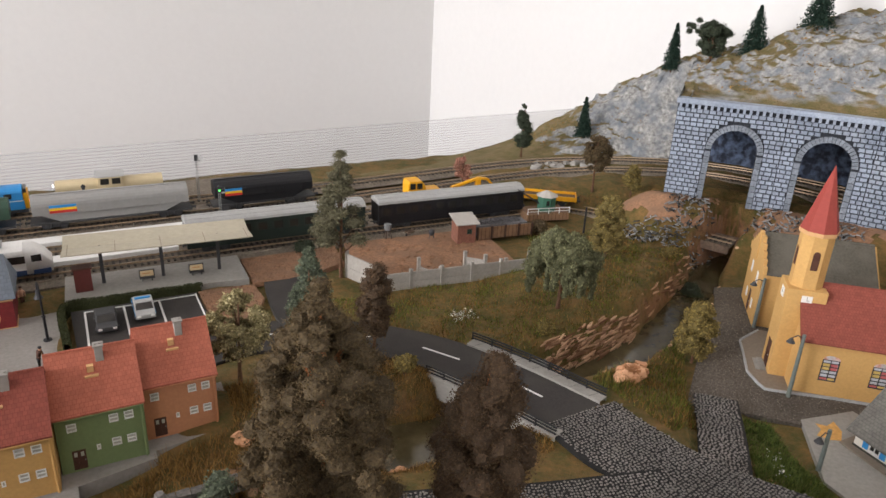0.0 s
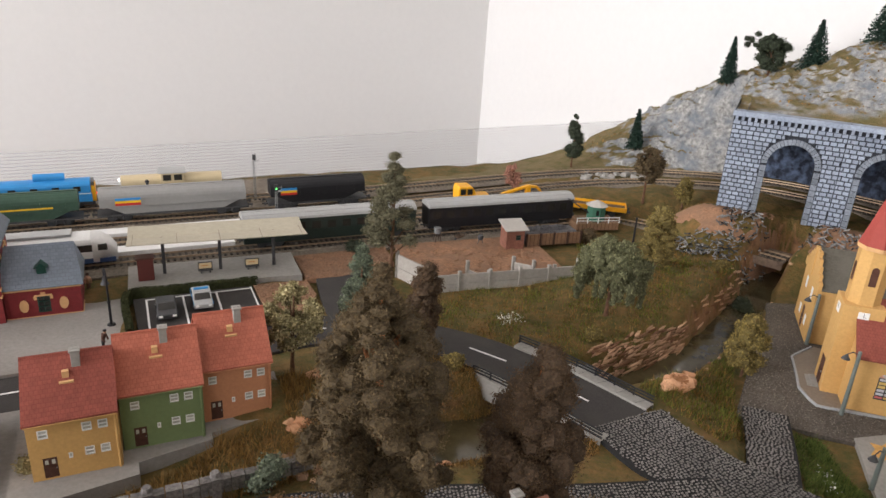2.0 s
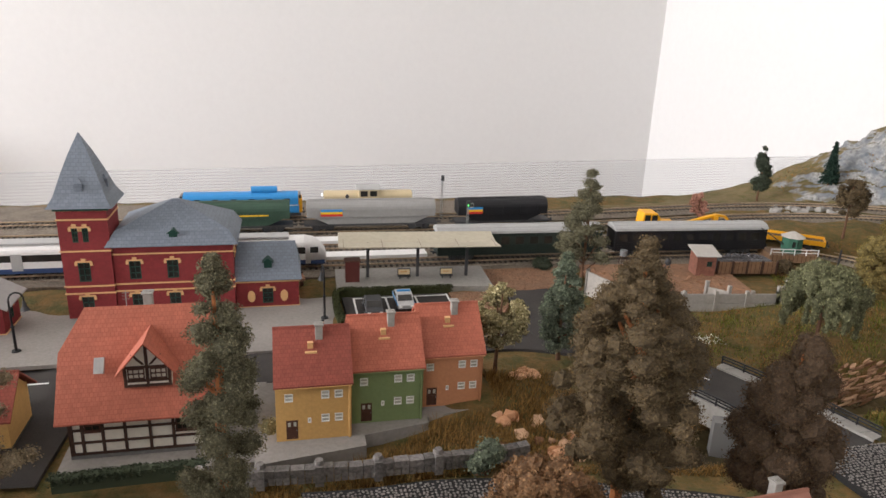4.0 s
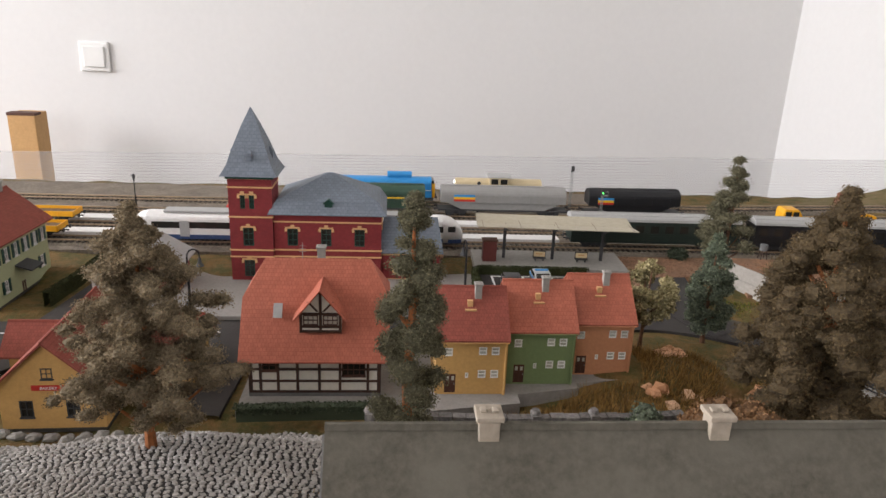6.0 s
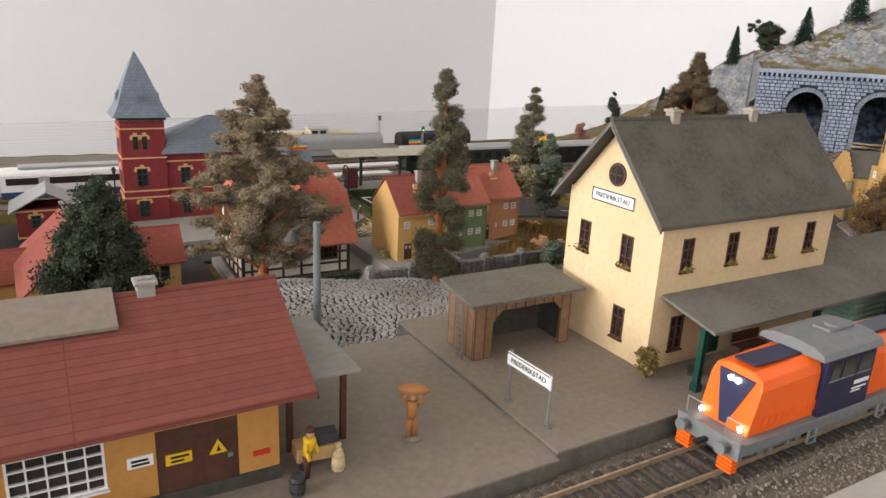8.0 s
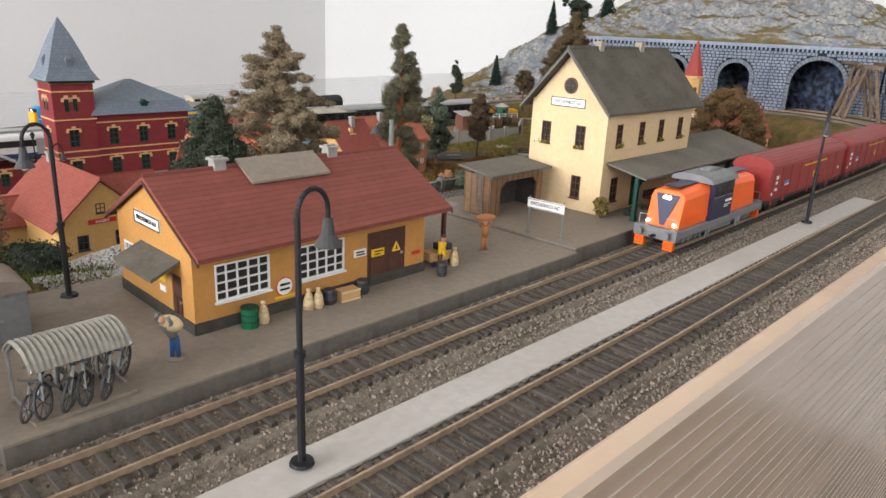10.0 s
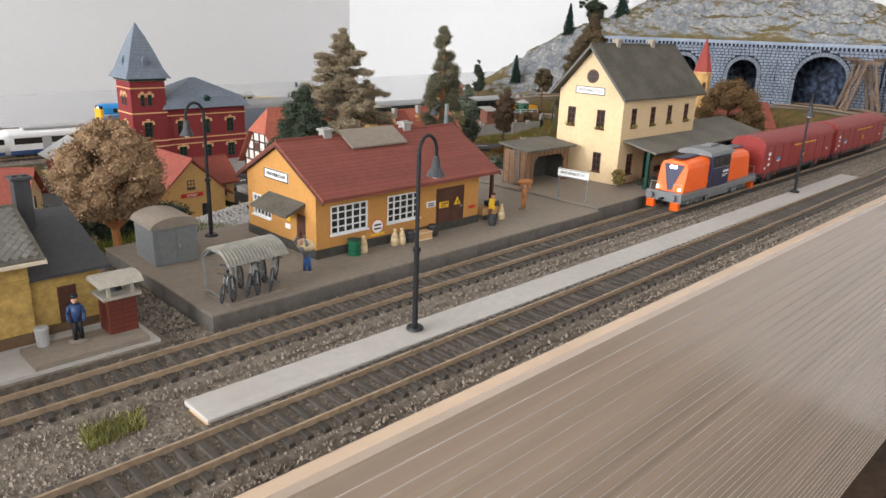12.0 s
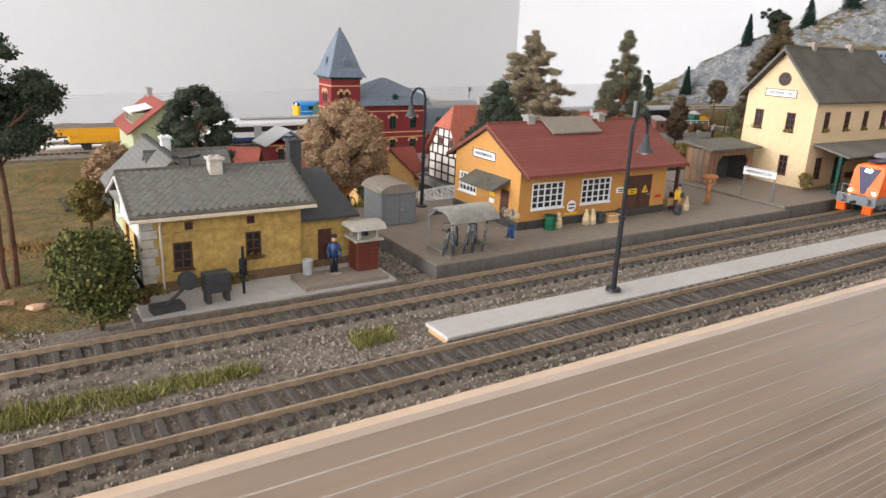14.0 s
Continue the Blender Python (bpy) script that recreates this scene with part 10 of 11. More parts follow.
# tall trees of the village
tree("grey-brown pine with a dense cone crown, ragged pads and orange trunk", 0.034, 0.302, 0.047, by_profile([(0.098, 0.034), (0.113, 0.037), (0.128, 0.031), (0.14, 0.0225), (0.158, 0.0095), (0.17, 0.0025)], 105, 0.0084, 203, 0.6, 0.6) + by_limbs([(0.05, 0.03), (0.062, 0.04), (0.08, 0.042), (0.098, 0.044)], 26, 0.0085, 3, 0.75, 0.12, 5, False) + by_profile([(0.034, 0.01), (0.044, 0.019), (0.058, 0.024), (0.072, 0.016)], 34, 0.0078, 204, 0.85, 0.5), LEAFPINE, ORANGEBARK, 3, 130000, 0.0005, 0.0032, limbs=18, core=0.8, top=0.17)
tree("brown pine with a bushy irregular crown", 0.116, 0.281, 0.047, by_profile([(0.033, 0.02), (0.05, 0.03), (0.075, 0.03), (0.092, 0.022), (0.108, 0.019), (0.122, 0.009)], 95, 0.0088, 4, 0.9, 0.45), LEAFBROWN, ORANGEBARK, 4, 72000, 0.0005, 0.0028, limbs=8, core=0.8)
tree("tan autumn tree with a dense round crown", -0.02, 0.268, 0.05, by_profile([(0.02, 0.018), (0.035, 0.03), (0.052, 0.03), (0.066, 0.015)], 60, 0.0075, 5), LEAFTANB, BARK, 5, 16000, 0.0007, 0.0022)
tree("slim pine with dark blue-green clumps and orange trunk", -0.174, 0.357, 0.028, by_profile([(0.01, 0.018), (0.028, 0.025), (0.06, 0.0245), (0.09, 0.021), (0.12, 0.019), (0.14, 0.012), (0.158, 0.009), (0.168, 0.004)], 64, 0.0078, 6, 0.8, 0.62), LEAFPINE2, ORANGEBARK, 6, 60000, 0.00055, 0.0036, limbs=22, top=0.158, core=0.8)
tree("broad grey-green pine on an orange trunk", -0.322, 0.346, 0.046, by_limbs([(0.024, 0.032), (0.04, 0.049), (0.06, 0.051), (0.085, 0.043), (0.11, 0.032), (0.13, 0.018), (0.142, 0.006)], 54, 0.008, 7, 0.6, 0.02, 6), LEAFPINEB, ORANGEBARK, 7, 110000, 0.00055, 0.0026, limbs=18, core=0.72)
tree("dense dark green tree with a rounded cone crown", -0.428, 0.258, 0.045, by_profile([(0.012, 0.03), (0.035, 0.035), (0.06, 0.028), (0.085, 0.017), (0.103, 0.007)], 120, 0.0085, 8), LEAFDARK, BARK, 8, 40000, 0.0007, 0.0022, core=0.68)
tree("big tan autumn tree with bare spreading limbs", -0.593, 0.218, 0.05, by_profile([(0.032, 0.02), (0.044, 0.033), (0.058, 0.0345), (0.072, 0.027), (0.084, 0.01)], 110, 0.008, 9, 0.85, 0.55), LEAFTAN, TAN, 9, 42000, 0.0007, 0.0026, limbs=22)
tree("dark pine with two thin trunks and flat pads", -0.805, 0.152, 0.048, by_profile([(0.076, 0.02), (0.088, 0.034), (0.103, 0.032), (0.118, 0.02), (0.13, 0.008)], 24, 0.0095, 10, 0.55, 0.7), LEAFDARK, BARK, 10, 15000, 0.0008, 0.0015, limbs=14, forks=2)
foot = float(land(-0.657, 0.38))
tree("dark green leafy tree with a gap in its crown", -0.657, 0.38, foot, [(x * 0.75, y * 0.75, z * 0.75 + 0.045 - foot, q * 0.75, e) for x, y, z, q, e in by_profile([(0.012, 0.03), (0.04, 0.044), (0.08, 0.044), (0.1, 0.033), (0.118, 0.015)], 90, 0.011, 11, 0.7, 0.6)], LEAFDARK, BARK, 11, 17000, 0.0008, 0.002, limbs=12)
tree("rusty brown autumn tree behind the station house", 0.118, 0.152, 0.054, by_profile([(0.008, 0.03), (0.03, 0.044), (0.055, 0.046), (0.078, 0.034), (0.094, 0.014)], 110, 0.0105, 12), LEAFRUST, BARK, 12, 44000, 0.0007, 0.0025, core=0.66)
tree("dark tiered pine beside the works yard", 0.21, 0.753, 0.0, by_profile([(0.045, 0.03), (0.06, 0.036), (0.075, 0.03), (0.092, 0.03), (0.105, 0.02), (0.125, 0.016), (0.145, 0.008), (0.155, 0.004)], 64, 0.0115, 13, 0.5, 0.6), LEAFPINE2, BARK, 13, 20000, 0.0009, 0.002, limbs=14, core=0.65)
tree("dark brown oval tree by the road bend", 0.169, 0.555, 0.0, by_profile([(0.035, 0.012), (0.055, 0.018), (0.08, 0.018), (0.1, 0.009)], 60, 0.0075, 14), LEAFBROWN, BARK, 14, 8100, 0.0009, 0.0015)
tree("tall blue-green tree in loose clumps by the parking lot", 0.122, 0.598, 0.0, by_profile([(0.014, 0.018), (0.035, 0.024), (0.065, 0.021), (0.088, 0.013), (0.106, 0.004)], 70, 0.0075, 15, 0.65, 0.6), LEAFBLUE, BARK, 15, 15000, 0.001, 0.0018)
tree("cream-tinted tree with spread pads on a bent trunk", 0.049, 0.573, 0.004, by_profile([(0.035, 0.026), (0.052, 0.032), (0.07, 0.024), (0.084, 0.01)], 40, 0.0075, 16, 0.55, 0.75), LEAFCREAM, BARK, 16, 7560, 0.0012, 0.0017, limbs=12, lean=(0.004, 0.002))
tree("pale weeping willow on the meadow", 0.397, 0.575, 0.006, weeping(0.038, 0.09, 17), LEAFWILLOW, BARK, 17, 26000, 0.0008, 0.002, limbs=14, hang=0.7, stretch=1.7)
tree("dense olive egg-shaped tree", 0.534, 0.66, 0.002, by_profile([(0.02, 0.019), (0.04, 0.024), (0.065, 0.023), (0.088, 0.012)], 80, 0.008, 18), LEAFOLIVE, BARK, 18, 9000, 0.0009, 0.0016)
tree("grey-brown tree with open limbs near the gallery", 0.696, 0.885, 0.02, by_profile([(0.032, 0.015), (0.05, 0.026), (0.07, 0.026), (0.085, 0.012)], 44, 0.0075, 19, 0.7, 0.6), LEAFPINE, BARK, 19, 6120, 0.0011, 0.0018, limbs=12)
tree("small round olive tree near the gallery", 0.736, 0.838, 0.022, by_profile([(0.01, 0.012), (0.026, 0.017), (0.045, 0.01)], 40, 0.0065, 20), LEAFOLIVE, BARK, 20, 4320, 0.0011, 0.0013)
tree("small pink blossoming tree", 0.499, 0.972, 0.004, by_profile([(0.03, 0.01), (0.042, 0.015), (0.055, 0.014), (0.065, 0.006)], 14, 0.0065, 21, 0.7, 0.7), LEAFPINK, BARK, 21, 3960, 0.001, 0.0014)
tree("golden olive bushy tree beside the stream", 0.494, 0.464, -0.024, by_profile([(0.01, 0.016), (0.03, 0.022), (0.05, 0.018), (0.066, 0.008)], 60, 0.0068, 22, 0.85, 0.6), LEAFOLIVE, BARK, 22, 7560, 0.0012, 0.0013)


def fir(label, x, y, z0, h, r, seed, leaf=FIRM):
    """Drooping boughs in whorls round a straight stem."""
    rnd, rng = random.Random(seed), np.random.default_rng(seed)
    t = thing("fir_tree", label, "tree", pose(x, y, z0))
    part("trunk", Shape().tube([(0, 0, -0.008), (0, 0, h * 0.5), (0, 0, h)], [0.0018, 0.0013, 0.0003], 6), BARK, t)
    s, pts = Shape(), []
    levels = 22
    for k in range(levels):
        f = k / (levels - 1)
        z, rad = h * (0.12 + 0.86 * f), r * (1 - f) ** 0.85 + 0.0012
        n = max(5, int(13 * (1 - f)) + 3)
        for i in range(n):
            a = 2 * math.pi * (i + rnd.random() * 0.7) / n
            q = rad * rnd.uniform(0.72, 1.12)
            for j in range(9):
                g = j / 8
                for _ in range(3):
                    pts.append((q * g * math.cos(a) + rnd.gauss(0, 0.0008), q * g * math.sin(a) + rnd.gauss(0, 0.0008), z - 0.28 * q * g * g + rnd.gauss(0, 0.0009)))
    flecks(s, np.array(pts), 0.0013, rng, 1.5)
    part("crown", s, leaf, t)


for label, x, y, z0, h, r in (("small dark fir standing on the mountain foot", 0.828, 1.084, None, 0.08, 0.016), ("dark fir on the mountain flank", 0.951, 1.004, None, 0.088, 0.017), ("dark fir on the mountain top", 0.985, 0.86, None, 0.085, 0.026), ("dark fir high on the mountain top", 1.01, 0.77, None, 0.085, 0.027)):
    fir(label, x, y, on_mountain(x, y) - 0.002, h, r, int(x * 1000))
tree("dark round-topped conifer at the mountain foot", 0.711, 1.117, on_mountain(0.711, 1.117), by_profile([(0.022, 0.018), (0.045, 0.02), (0.075, 0.015), (0.1, 0.007)], 30, 0.009, 31), LEAFDARK, BARK, 31, 5760, 0.001, 0.0016)
tree("ragged dark tree leaning on the mountain edge", 0.965, 0.93, on_mountain(0.965, 0.93), by_profile([(0.012, 0.015), (0.03, 0.027), (0.05, 0.03), (0.066, 0.016)], 34, 0.0095, 32, 0.75, 0.6) + [(-0.83 * q, 0.55 * q, z, c, 0.8) for q, z, c in ((0.03, 0.05, 0.005), (0.038, 0.058, 0.007), (0.043, 0.05, 0.006), (0.029, 0.068, 0.006), (0.046, 0.06, 0.0055))], LEAFDARK, BARK, 32, 8600, 0.0012, 0.0016, limbs=16, lean=(0.0005, 0.0))


def bush(label, x, y, r, h, leaf, seed, z0=None, count=1300, size=0.001, name="bush"):
    rnd = random.Random(seed)
    t = thing(name, label, "bush", pose(x, y, float(land(x, y)) if z0 is None else z0, 0, 0, rnd.uniform(0, 360)))
    cl = [(r * 0.55 * math.cos(a) * rnd.uniform(0.3, 1), r * 0.55 * math.sin(a) * rnd.uniform(0.3, 1), h * rnd.uniform(0.3, 0.75), max(r, h * 0.5) * rnd.uniform(0.38, 0.55), 0.8) for a in (k * 0.9 for k in range(8))]
    stems = Shape()
    for c in cl[:4]:
        stems.cyl((0, 0, -0.003), (c[0], c[1], c[2]), 0.0007, 0.0003, 5)
    part("stem", stems, BARK, t)
    part("crown", foliage(cl, count, size, seed), [leaf, CORE_MATS[leaf.name]], t)


bush("big green ivy-like bush beside the keeper's house", -0.7735, 0.073, 0.014, 0.048, LEAFGREEN, 41, None, 15000, 0.0009)
bush("dark leafy shrub against the cottage's end wall", -0.7685, 0.101, 0.01, 0.05, LEAFDARK, 48, None, 6000, 0.0009)
for label, x, y, z, q, leaf, sd in (("low tan tree with a dense crown behind the slate-roofed house", -0.736, 0.305, 0.082, 0.02, LEAFTAN, 43), ("low olive-tan tree beside the slate-roofed house", -0.753, 0.3, 0.062, 0.014, LEAFOLIVE, 47)):
    foot = float(land(x, y))
    tree(label, x, y, foot, [(a, b, c + z - foot, d, e) for a, b, c, d, e in by_profile([(-q * 0.9, q * 0.5), (-q * 0.3, q), (q * 0.3, q), (q * 0.9, q * 0.4)], 40, q * 0.35, sd)], leaf, BARK, sd, 11000, 0.0008, 0.0018)
for label, x, y, r_, leaf in (("low orange flowering shrub beside the yellow cottage", -0.7615, 0.092, 0.005, LEAFRUST), ("low green shrub beside the yellow cottage", -0.7605, 0.104, 0.0055, LEAFDARK), ("low rusty shrub at the cottage corner", -0.7545, 0.086, 0.0045, LEAFRUST), ("low olive shrub beside the yellow cottage", -0.761, 0.116, 0.005, LEAFOLIVE)):
    bush(label, x, y, r_, 0.009, leaf, int(y * 1000), 0.058, 700, 0.0008)
bush("small dark green bush on the cobbled hill", -0.19, 0.44, 0.013, 0.016, LEAFOLIVE, 44)
bush("pale green bush by the timber house", -0.155, 0.5, 0.01, 0.03, LEAFCREAM, 45)
bush("small dark fir bush at the station house corner", -0.2, 0.1035, 0.0035, 0.017, LEAFOLIVE, 46, 0.0665, 900)
for x, y, s in ((-0.175, 0.0955, 0.004), (-0.15, 0.0965, 0.0035), (-0.07, 0.099, 0.0035)):
    bush("little green shrub along the station house wall", x, y, s, s * 1.4, LEAFDARK, int(-x * 1000), 0.0665, 260)
for k, (x, y, r, h) in enumerate(((-0.6, 0.31, 0.026, 0.035), (-0.555, 0.325, 0.024, 0.03), (-0.63, 0.36, 0.026, 0.04), (-0.53, 0.29, 0.02, 0.024), (-0.655, 0.43, 0.024, 0.05))):
    bush("dark green bush behind the tan tree", x, y, r, h, LEAFDARK, 400 + k, None, 3600, 0.0009)
bush("dark bush behind the crane hut", 0.52, 0.79, 0.02, 0.026, LEAFPINE, 47)
bush("dark conifer bush beside the works yard", 0.195, 0.845, 0.017, 0.028, LEAFDARK, 48)
bush("low dark bush beside the road bend", 0.185, 0.52, 0.013, 0.02, LEAFOLIVE, 49)
bush("blue-green bush below the terrace", 0.0, 0.425, 0.016, 0.03, LEAFBLUE, 50)
bush("dark bush by the church", 0.64, 0.6, 0.016, 0.03, LEAFDARK, 51)
bush("dark bush at the siding's end", 0.62, 0.635, 0.013, 0.022, LEAFOLIVE, 52)
bush("olive shrub at the foot of the willow", 0.36, 0.545, 0.012, 0.012, LEAFOLIVE, 53)
bush("dark green bush behind the cottage", 0.13, 0.24, 0.014, 0.024, LEAFDARK, 54)
bush("green bush at the end of the station platform", 0.135, 0.106, 0.016, 0.014, LEAFOLIVE, 55)


def hedge(label, pts, w, h, leaf=HEDGEM, seed=1):
    t = thing("hedge", label, "hedge")
    rng = np.random.default_rng(seed)
    path = catmull([(x, y, z) for x, y, z in pts], 0.006)
    s = ribbon(path, [(w * 0.42, -0.006), (w * 0.42, h * 0.86), (w * 0.2, h * 0.94), (-w * 0.2, h * 0.94), (-w * 0.42, h * 0.86), (-w * 0.42, -0.006)])
    P = np.array([p[:] for p in path])
    n = int(len(P) * 95)
    k = rng.integers(0, len(P), n)
    d = P[np.minimum(k + 1, len(P) - 1)] - P[np.maximum(k - 1, 0)]
    d /= np.linalg.norm(d, axis=1)[:, None] + 1e-9
    u, q = rng.uniform(-0.5, 0.5, n), rng.uniform(0, 1, n)
    edge = rng.random(n) < 0.55
    u = np.where(edge, np.sign(u) * 0.47, u)
    q = np.where(edge, q, 0.97)
    c = P[k] + d * rng.uniform(-0.003, 0.003, (n, 1)) + np.stack([-d[:, 1] * u * w, d[:, 0] * u * w, q * h], axis=1)
    flecks(s, c, 0.0009, rng)
    part("foliage", s, leaf, t)


hedge("low dark hedge round the parking lot", [(-0.083, 0.69, 0.0), (-0.083, 0.775, 0.0), (-0.04, 0.778, 0.001), (0.052, 0.776, 0.001)], 0.007, 0.0085)
hedge("low dark hedge along the side street", [(-0.372, 0.475, -0.008), (-0.368, 0.53, -0.012), (-0.366, 0.6, -0.012)], 0.006, 0.009, seed=3)
hedge("low dark hedge beside the green inn", [(-0.545, 0.7, -0.01), (-0.535, 0.76, -0.008), (-0.53, 0.83, -0.006)], 0.008, 0.012, seed=4)
hedge("strip of green planting at the timber house", [(-0.3, 0.462, 0.0), (-0.24, 0.463, 0.001), (-0.2, 0.462, 0.002)], 0.009, 0.006, LEAFDARK, 5)


# ---- grass ----
def away(x, y, lines):
    """Distance in the plan from points to a set of paths."""
    d = np.full(len(x), 9.0)
    for line in lines:
        for p in line:
            d = np.minimum(d, (x - p[0]) ** 2 + (y - p[1]) ** 2)
    return np.sqrt(d)


def in_poly(x, y, poly):
    hit = np.zeros(len(x), bool)
    for i in range(len(poly)):
        (x0, y0), (x1, y1) = poly[i - 1], poly[i]
        if y0 != y1:
            hit ^= ((y0 > y) != (y1 > y)) & (x < (x1 - x0) * (y - y0) / (y1 - y0) + x0)
    return hit


ROADS = [[p[:2] for p in line[::2]] for line in (ROAD, ROAD_LEFT, ROAD_BAKE, ROAD_NORTH)]
COBBLES = [[p[:2] for p in line[::2]] for line in (COB, COB_STREET)]


def scatter(poly, n, rng, clear=True, road=0.034, stream=0.024):
    xs, ys = [p[0] for p in poly], [p[1] for p in poly]
    x, y = rng.uniform(min(xs), max(xs), n), rng.uniform(min(ys), max(ys), n)
    ok = in_poly(x, y, poly)
    if clear:
        ok &= (away(x, y, ROADS) > road) & (away(x, y, COBBLES) > road + 0.004) & (away(x, y, [[(p.x, p.y) for p in RP]]) > stream)
    return x[ok], y[ok]


def grass(label, poly, n, length, leaf, seed, z=None, clear=True, patchy=0.3, name="grass", lift=0.0):
    """Static grass: thin standing blades in uneven tufts."""
    rng = np.random.default_rng(seed)
    x, y = scatter(poly, n, rng, clear)
    q = np.sin(x * 61 + seed) * np.sin(y * 73 + seed * 2) + 0.6 * np.sin(x * 190) * np.sin(y * 170 + seed)
    keep = rng.random(len(x)) > patchy * (0.9 - q)
    x, y, q = x[keep], y[keep], q[keep]
    zz = (land(x, y) if z is None else np.full(len(x), z)) + lift
    m = len(x)
    L = length * rng.uniform(0.5, 1.3, m) * (1 + 0.35 * q)
    a = rng.uniform(0, 2 * math.pi, m)
    lx, ly = rng.normal(0, 0.4, m) * L, rng.normal(0, 0.4, m) * L
    w = 0.00032 + 0.00018 * rng.random(m)
    v = np.stack([np.stack([x - w * np.cos(a), y - w * np.sin(a), zz - 0.0006], 1), np.stack([x + w * np.cos(a), y + w * np.sin(a), zz - 0.0006], 1), np.stack([x + lx, y + ly, zz + L], 1)], 1).reshape(-1, 3)
    s = Shape()
    s.v = [tuple(p) for p in v.tolist()]
    s.f = [(3 * i, 3 * i + 1, 3 * i + 2) for i in range(m)]
    s.s = [0] * m
    tagged(part(name, s, leaf), label, "grass", kind="stuff")


MEADOW_POLY = [(0.17, 0.7), (0.45, 0.69), (0.52, 0.82), (0.62, 0.75), (0.7, 0.68), (0.62, 0.6), (0.5, 0.545), (0.4, 0.525), (0.32, 0.51), (0.24, 0.55)]
grass("olive static grass on the meadow by the stream", MEADOW_POLY, 26000, 0.0038, GRASSM, 61, patchy=0.5)
grass("green static grass on the meadow by the stream", MEADOW_POLY, 44000, 0.0036, GRASSG, 62, patchy=0.55)
grass("tall dry grass below the house terrace", [(-0.17, 0.41), (-0.06, 0.415), (0.06, 0.44), (0.11, 0.5), (0.1, 0.57), (0.035, 0.57), (0.03, 0.505), (-0.03, 0.49), (-0.083, 0.465), (-0.165, 0.452)], 26000, 0.0075, GRASSM, 63, patchy=0.25)
grass("grass on the mound beside the road bridge", [(0.13, 0.5), (0.17, 0.49), (0.24, 0.5), (0.225, 0.56), (0.16, 0.58)], 9000, 0.006, GRASSM, 64, patchy=0.2)
grass("grass bank along the church lane", [(0.345, 0.45), (0.36, 0.36), (0.4, 0.37), (0.44, 0.42), (0.5, 0.48), (0.57, 0.53), (0.55, 0.545), (0.46, 0.49), (0.4, 0.475)], 15000, 0.0055, GRASSG, 65, patchy=0.3)
grass("dry grass bank along the church lane", [(0.345, 0.45), (0.36, 0.36), (0.4, 0.37), (0.44, 0.42), (0.5, 0.48), (0.57, 0.53), (0.55, 0.545), (0.46, 0.49), (0.4, 0.475)], 12000, 0.0055, GRASSM, 66, patchy=0.4)
grass("green lawn beside the small white house", [(0.368, 0.28), (0.43, 0.342), (0.455, 0.366), (0.474, 0.352), (0.463, 0.33), (0.444, 0.29), (0.436, 0.25), (0.385, 0.245)], 20000, 0.0042, LAWN, 67, patchy=0.2)
grass("dry grass along the main line", [(0.2, 0.985), (0.45, 0.975), (0.62, 0.93), (0.75, 0.83), (0.8, 0.75), (0.74, 0.76), (0.66, 0.86), (0.58, 0.915), (0.45, 0.96), (0.2, 0.972)], 15000, 0.004, GRASSM, 68)
grass("green grass along the main line", [(0.2, 0.985), (0.45, 0.975), (0.62, 0.93), (0.75, 0.83), (0.66, 0.86), (0.58, 0.915), (0.45, 0.96), (0.2, 0.972)], 8000, 0.004, GRASSG, 69, patchy=0.6)
grass("dry grass round the brown-roofed cottage", [(0.03, 0.34), (0.2, 0.33), (0.24, 0.28), (0.2, 0.22), (0.0, 0.23)], 13000, 0.005, GRASSM, 70, patchy=0.3)
grass("dry grass beside the keeper's house", [(-1.3, 0.1), (-0.86, 0.1), (-0.83, 0.4), (-1.3, 0.4)], 16000, 0.005, GRASSM, 71, patchy=0.4)
grass("grass behind the keeper's house", [(-0.83, 0.19), (-0.63, 0.2), (-0.55, 0.32), (-0.62, 0.4), (-0.8, 0.4)], 14000, 0.0045, GRASSM, 72, patchy=0.35)
grass("dark green growth behind the goods shed", [(-0.64, 0.2), (-0.52, 0.205), (-0.48, 0.3), (-0.55, 0.4), (-0.62, 0.33)], 9000, 0.005, GRASSG, 73, patchy=0.3)
grass("green grass strip between the front tracks", [(-1.3, -0.003), (-0.78, -0.001), (-0.725, 0.002), (-0.73, 0.009), (-0.77, 0.014), (-1.3, 0.016)], 30000, 0.0036, GRASSF, 74, z=0.0555, clear=False, patchy=0.25)
grass("green grass tuft between the front tracks", [(-0.684, 0.004), (-0.664, 0.006), (-0.662, 0.017), (-0.682, 0.016)], 1100, 0.0042, GRASSF, 75, z=0.0555, clear=False, patchy=0.1)
grass("dry grass on the river bank", [(0.02, 0.42), (0.12, 0.43), (0.2, 0.42), (0.27, 0.41), (0.25, 0.38), (0.1, 0.412)], 9000, 0.0045, GRASSM, 76, patchy=0.3)
grass("tufts of dry grass on the cobbled hill's edge", [(-0.27, 0.205), (-0.25, 0.205), (-0.2, 0.3), (-0.16, 0.4), (-0.2, 0.42), (-0.24, 0.3)], 2600, 0.0035, GRASSM, 77, patchy=0.5)
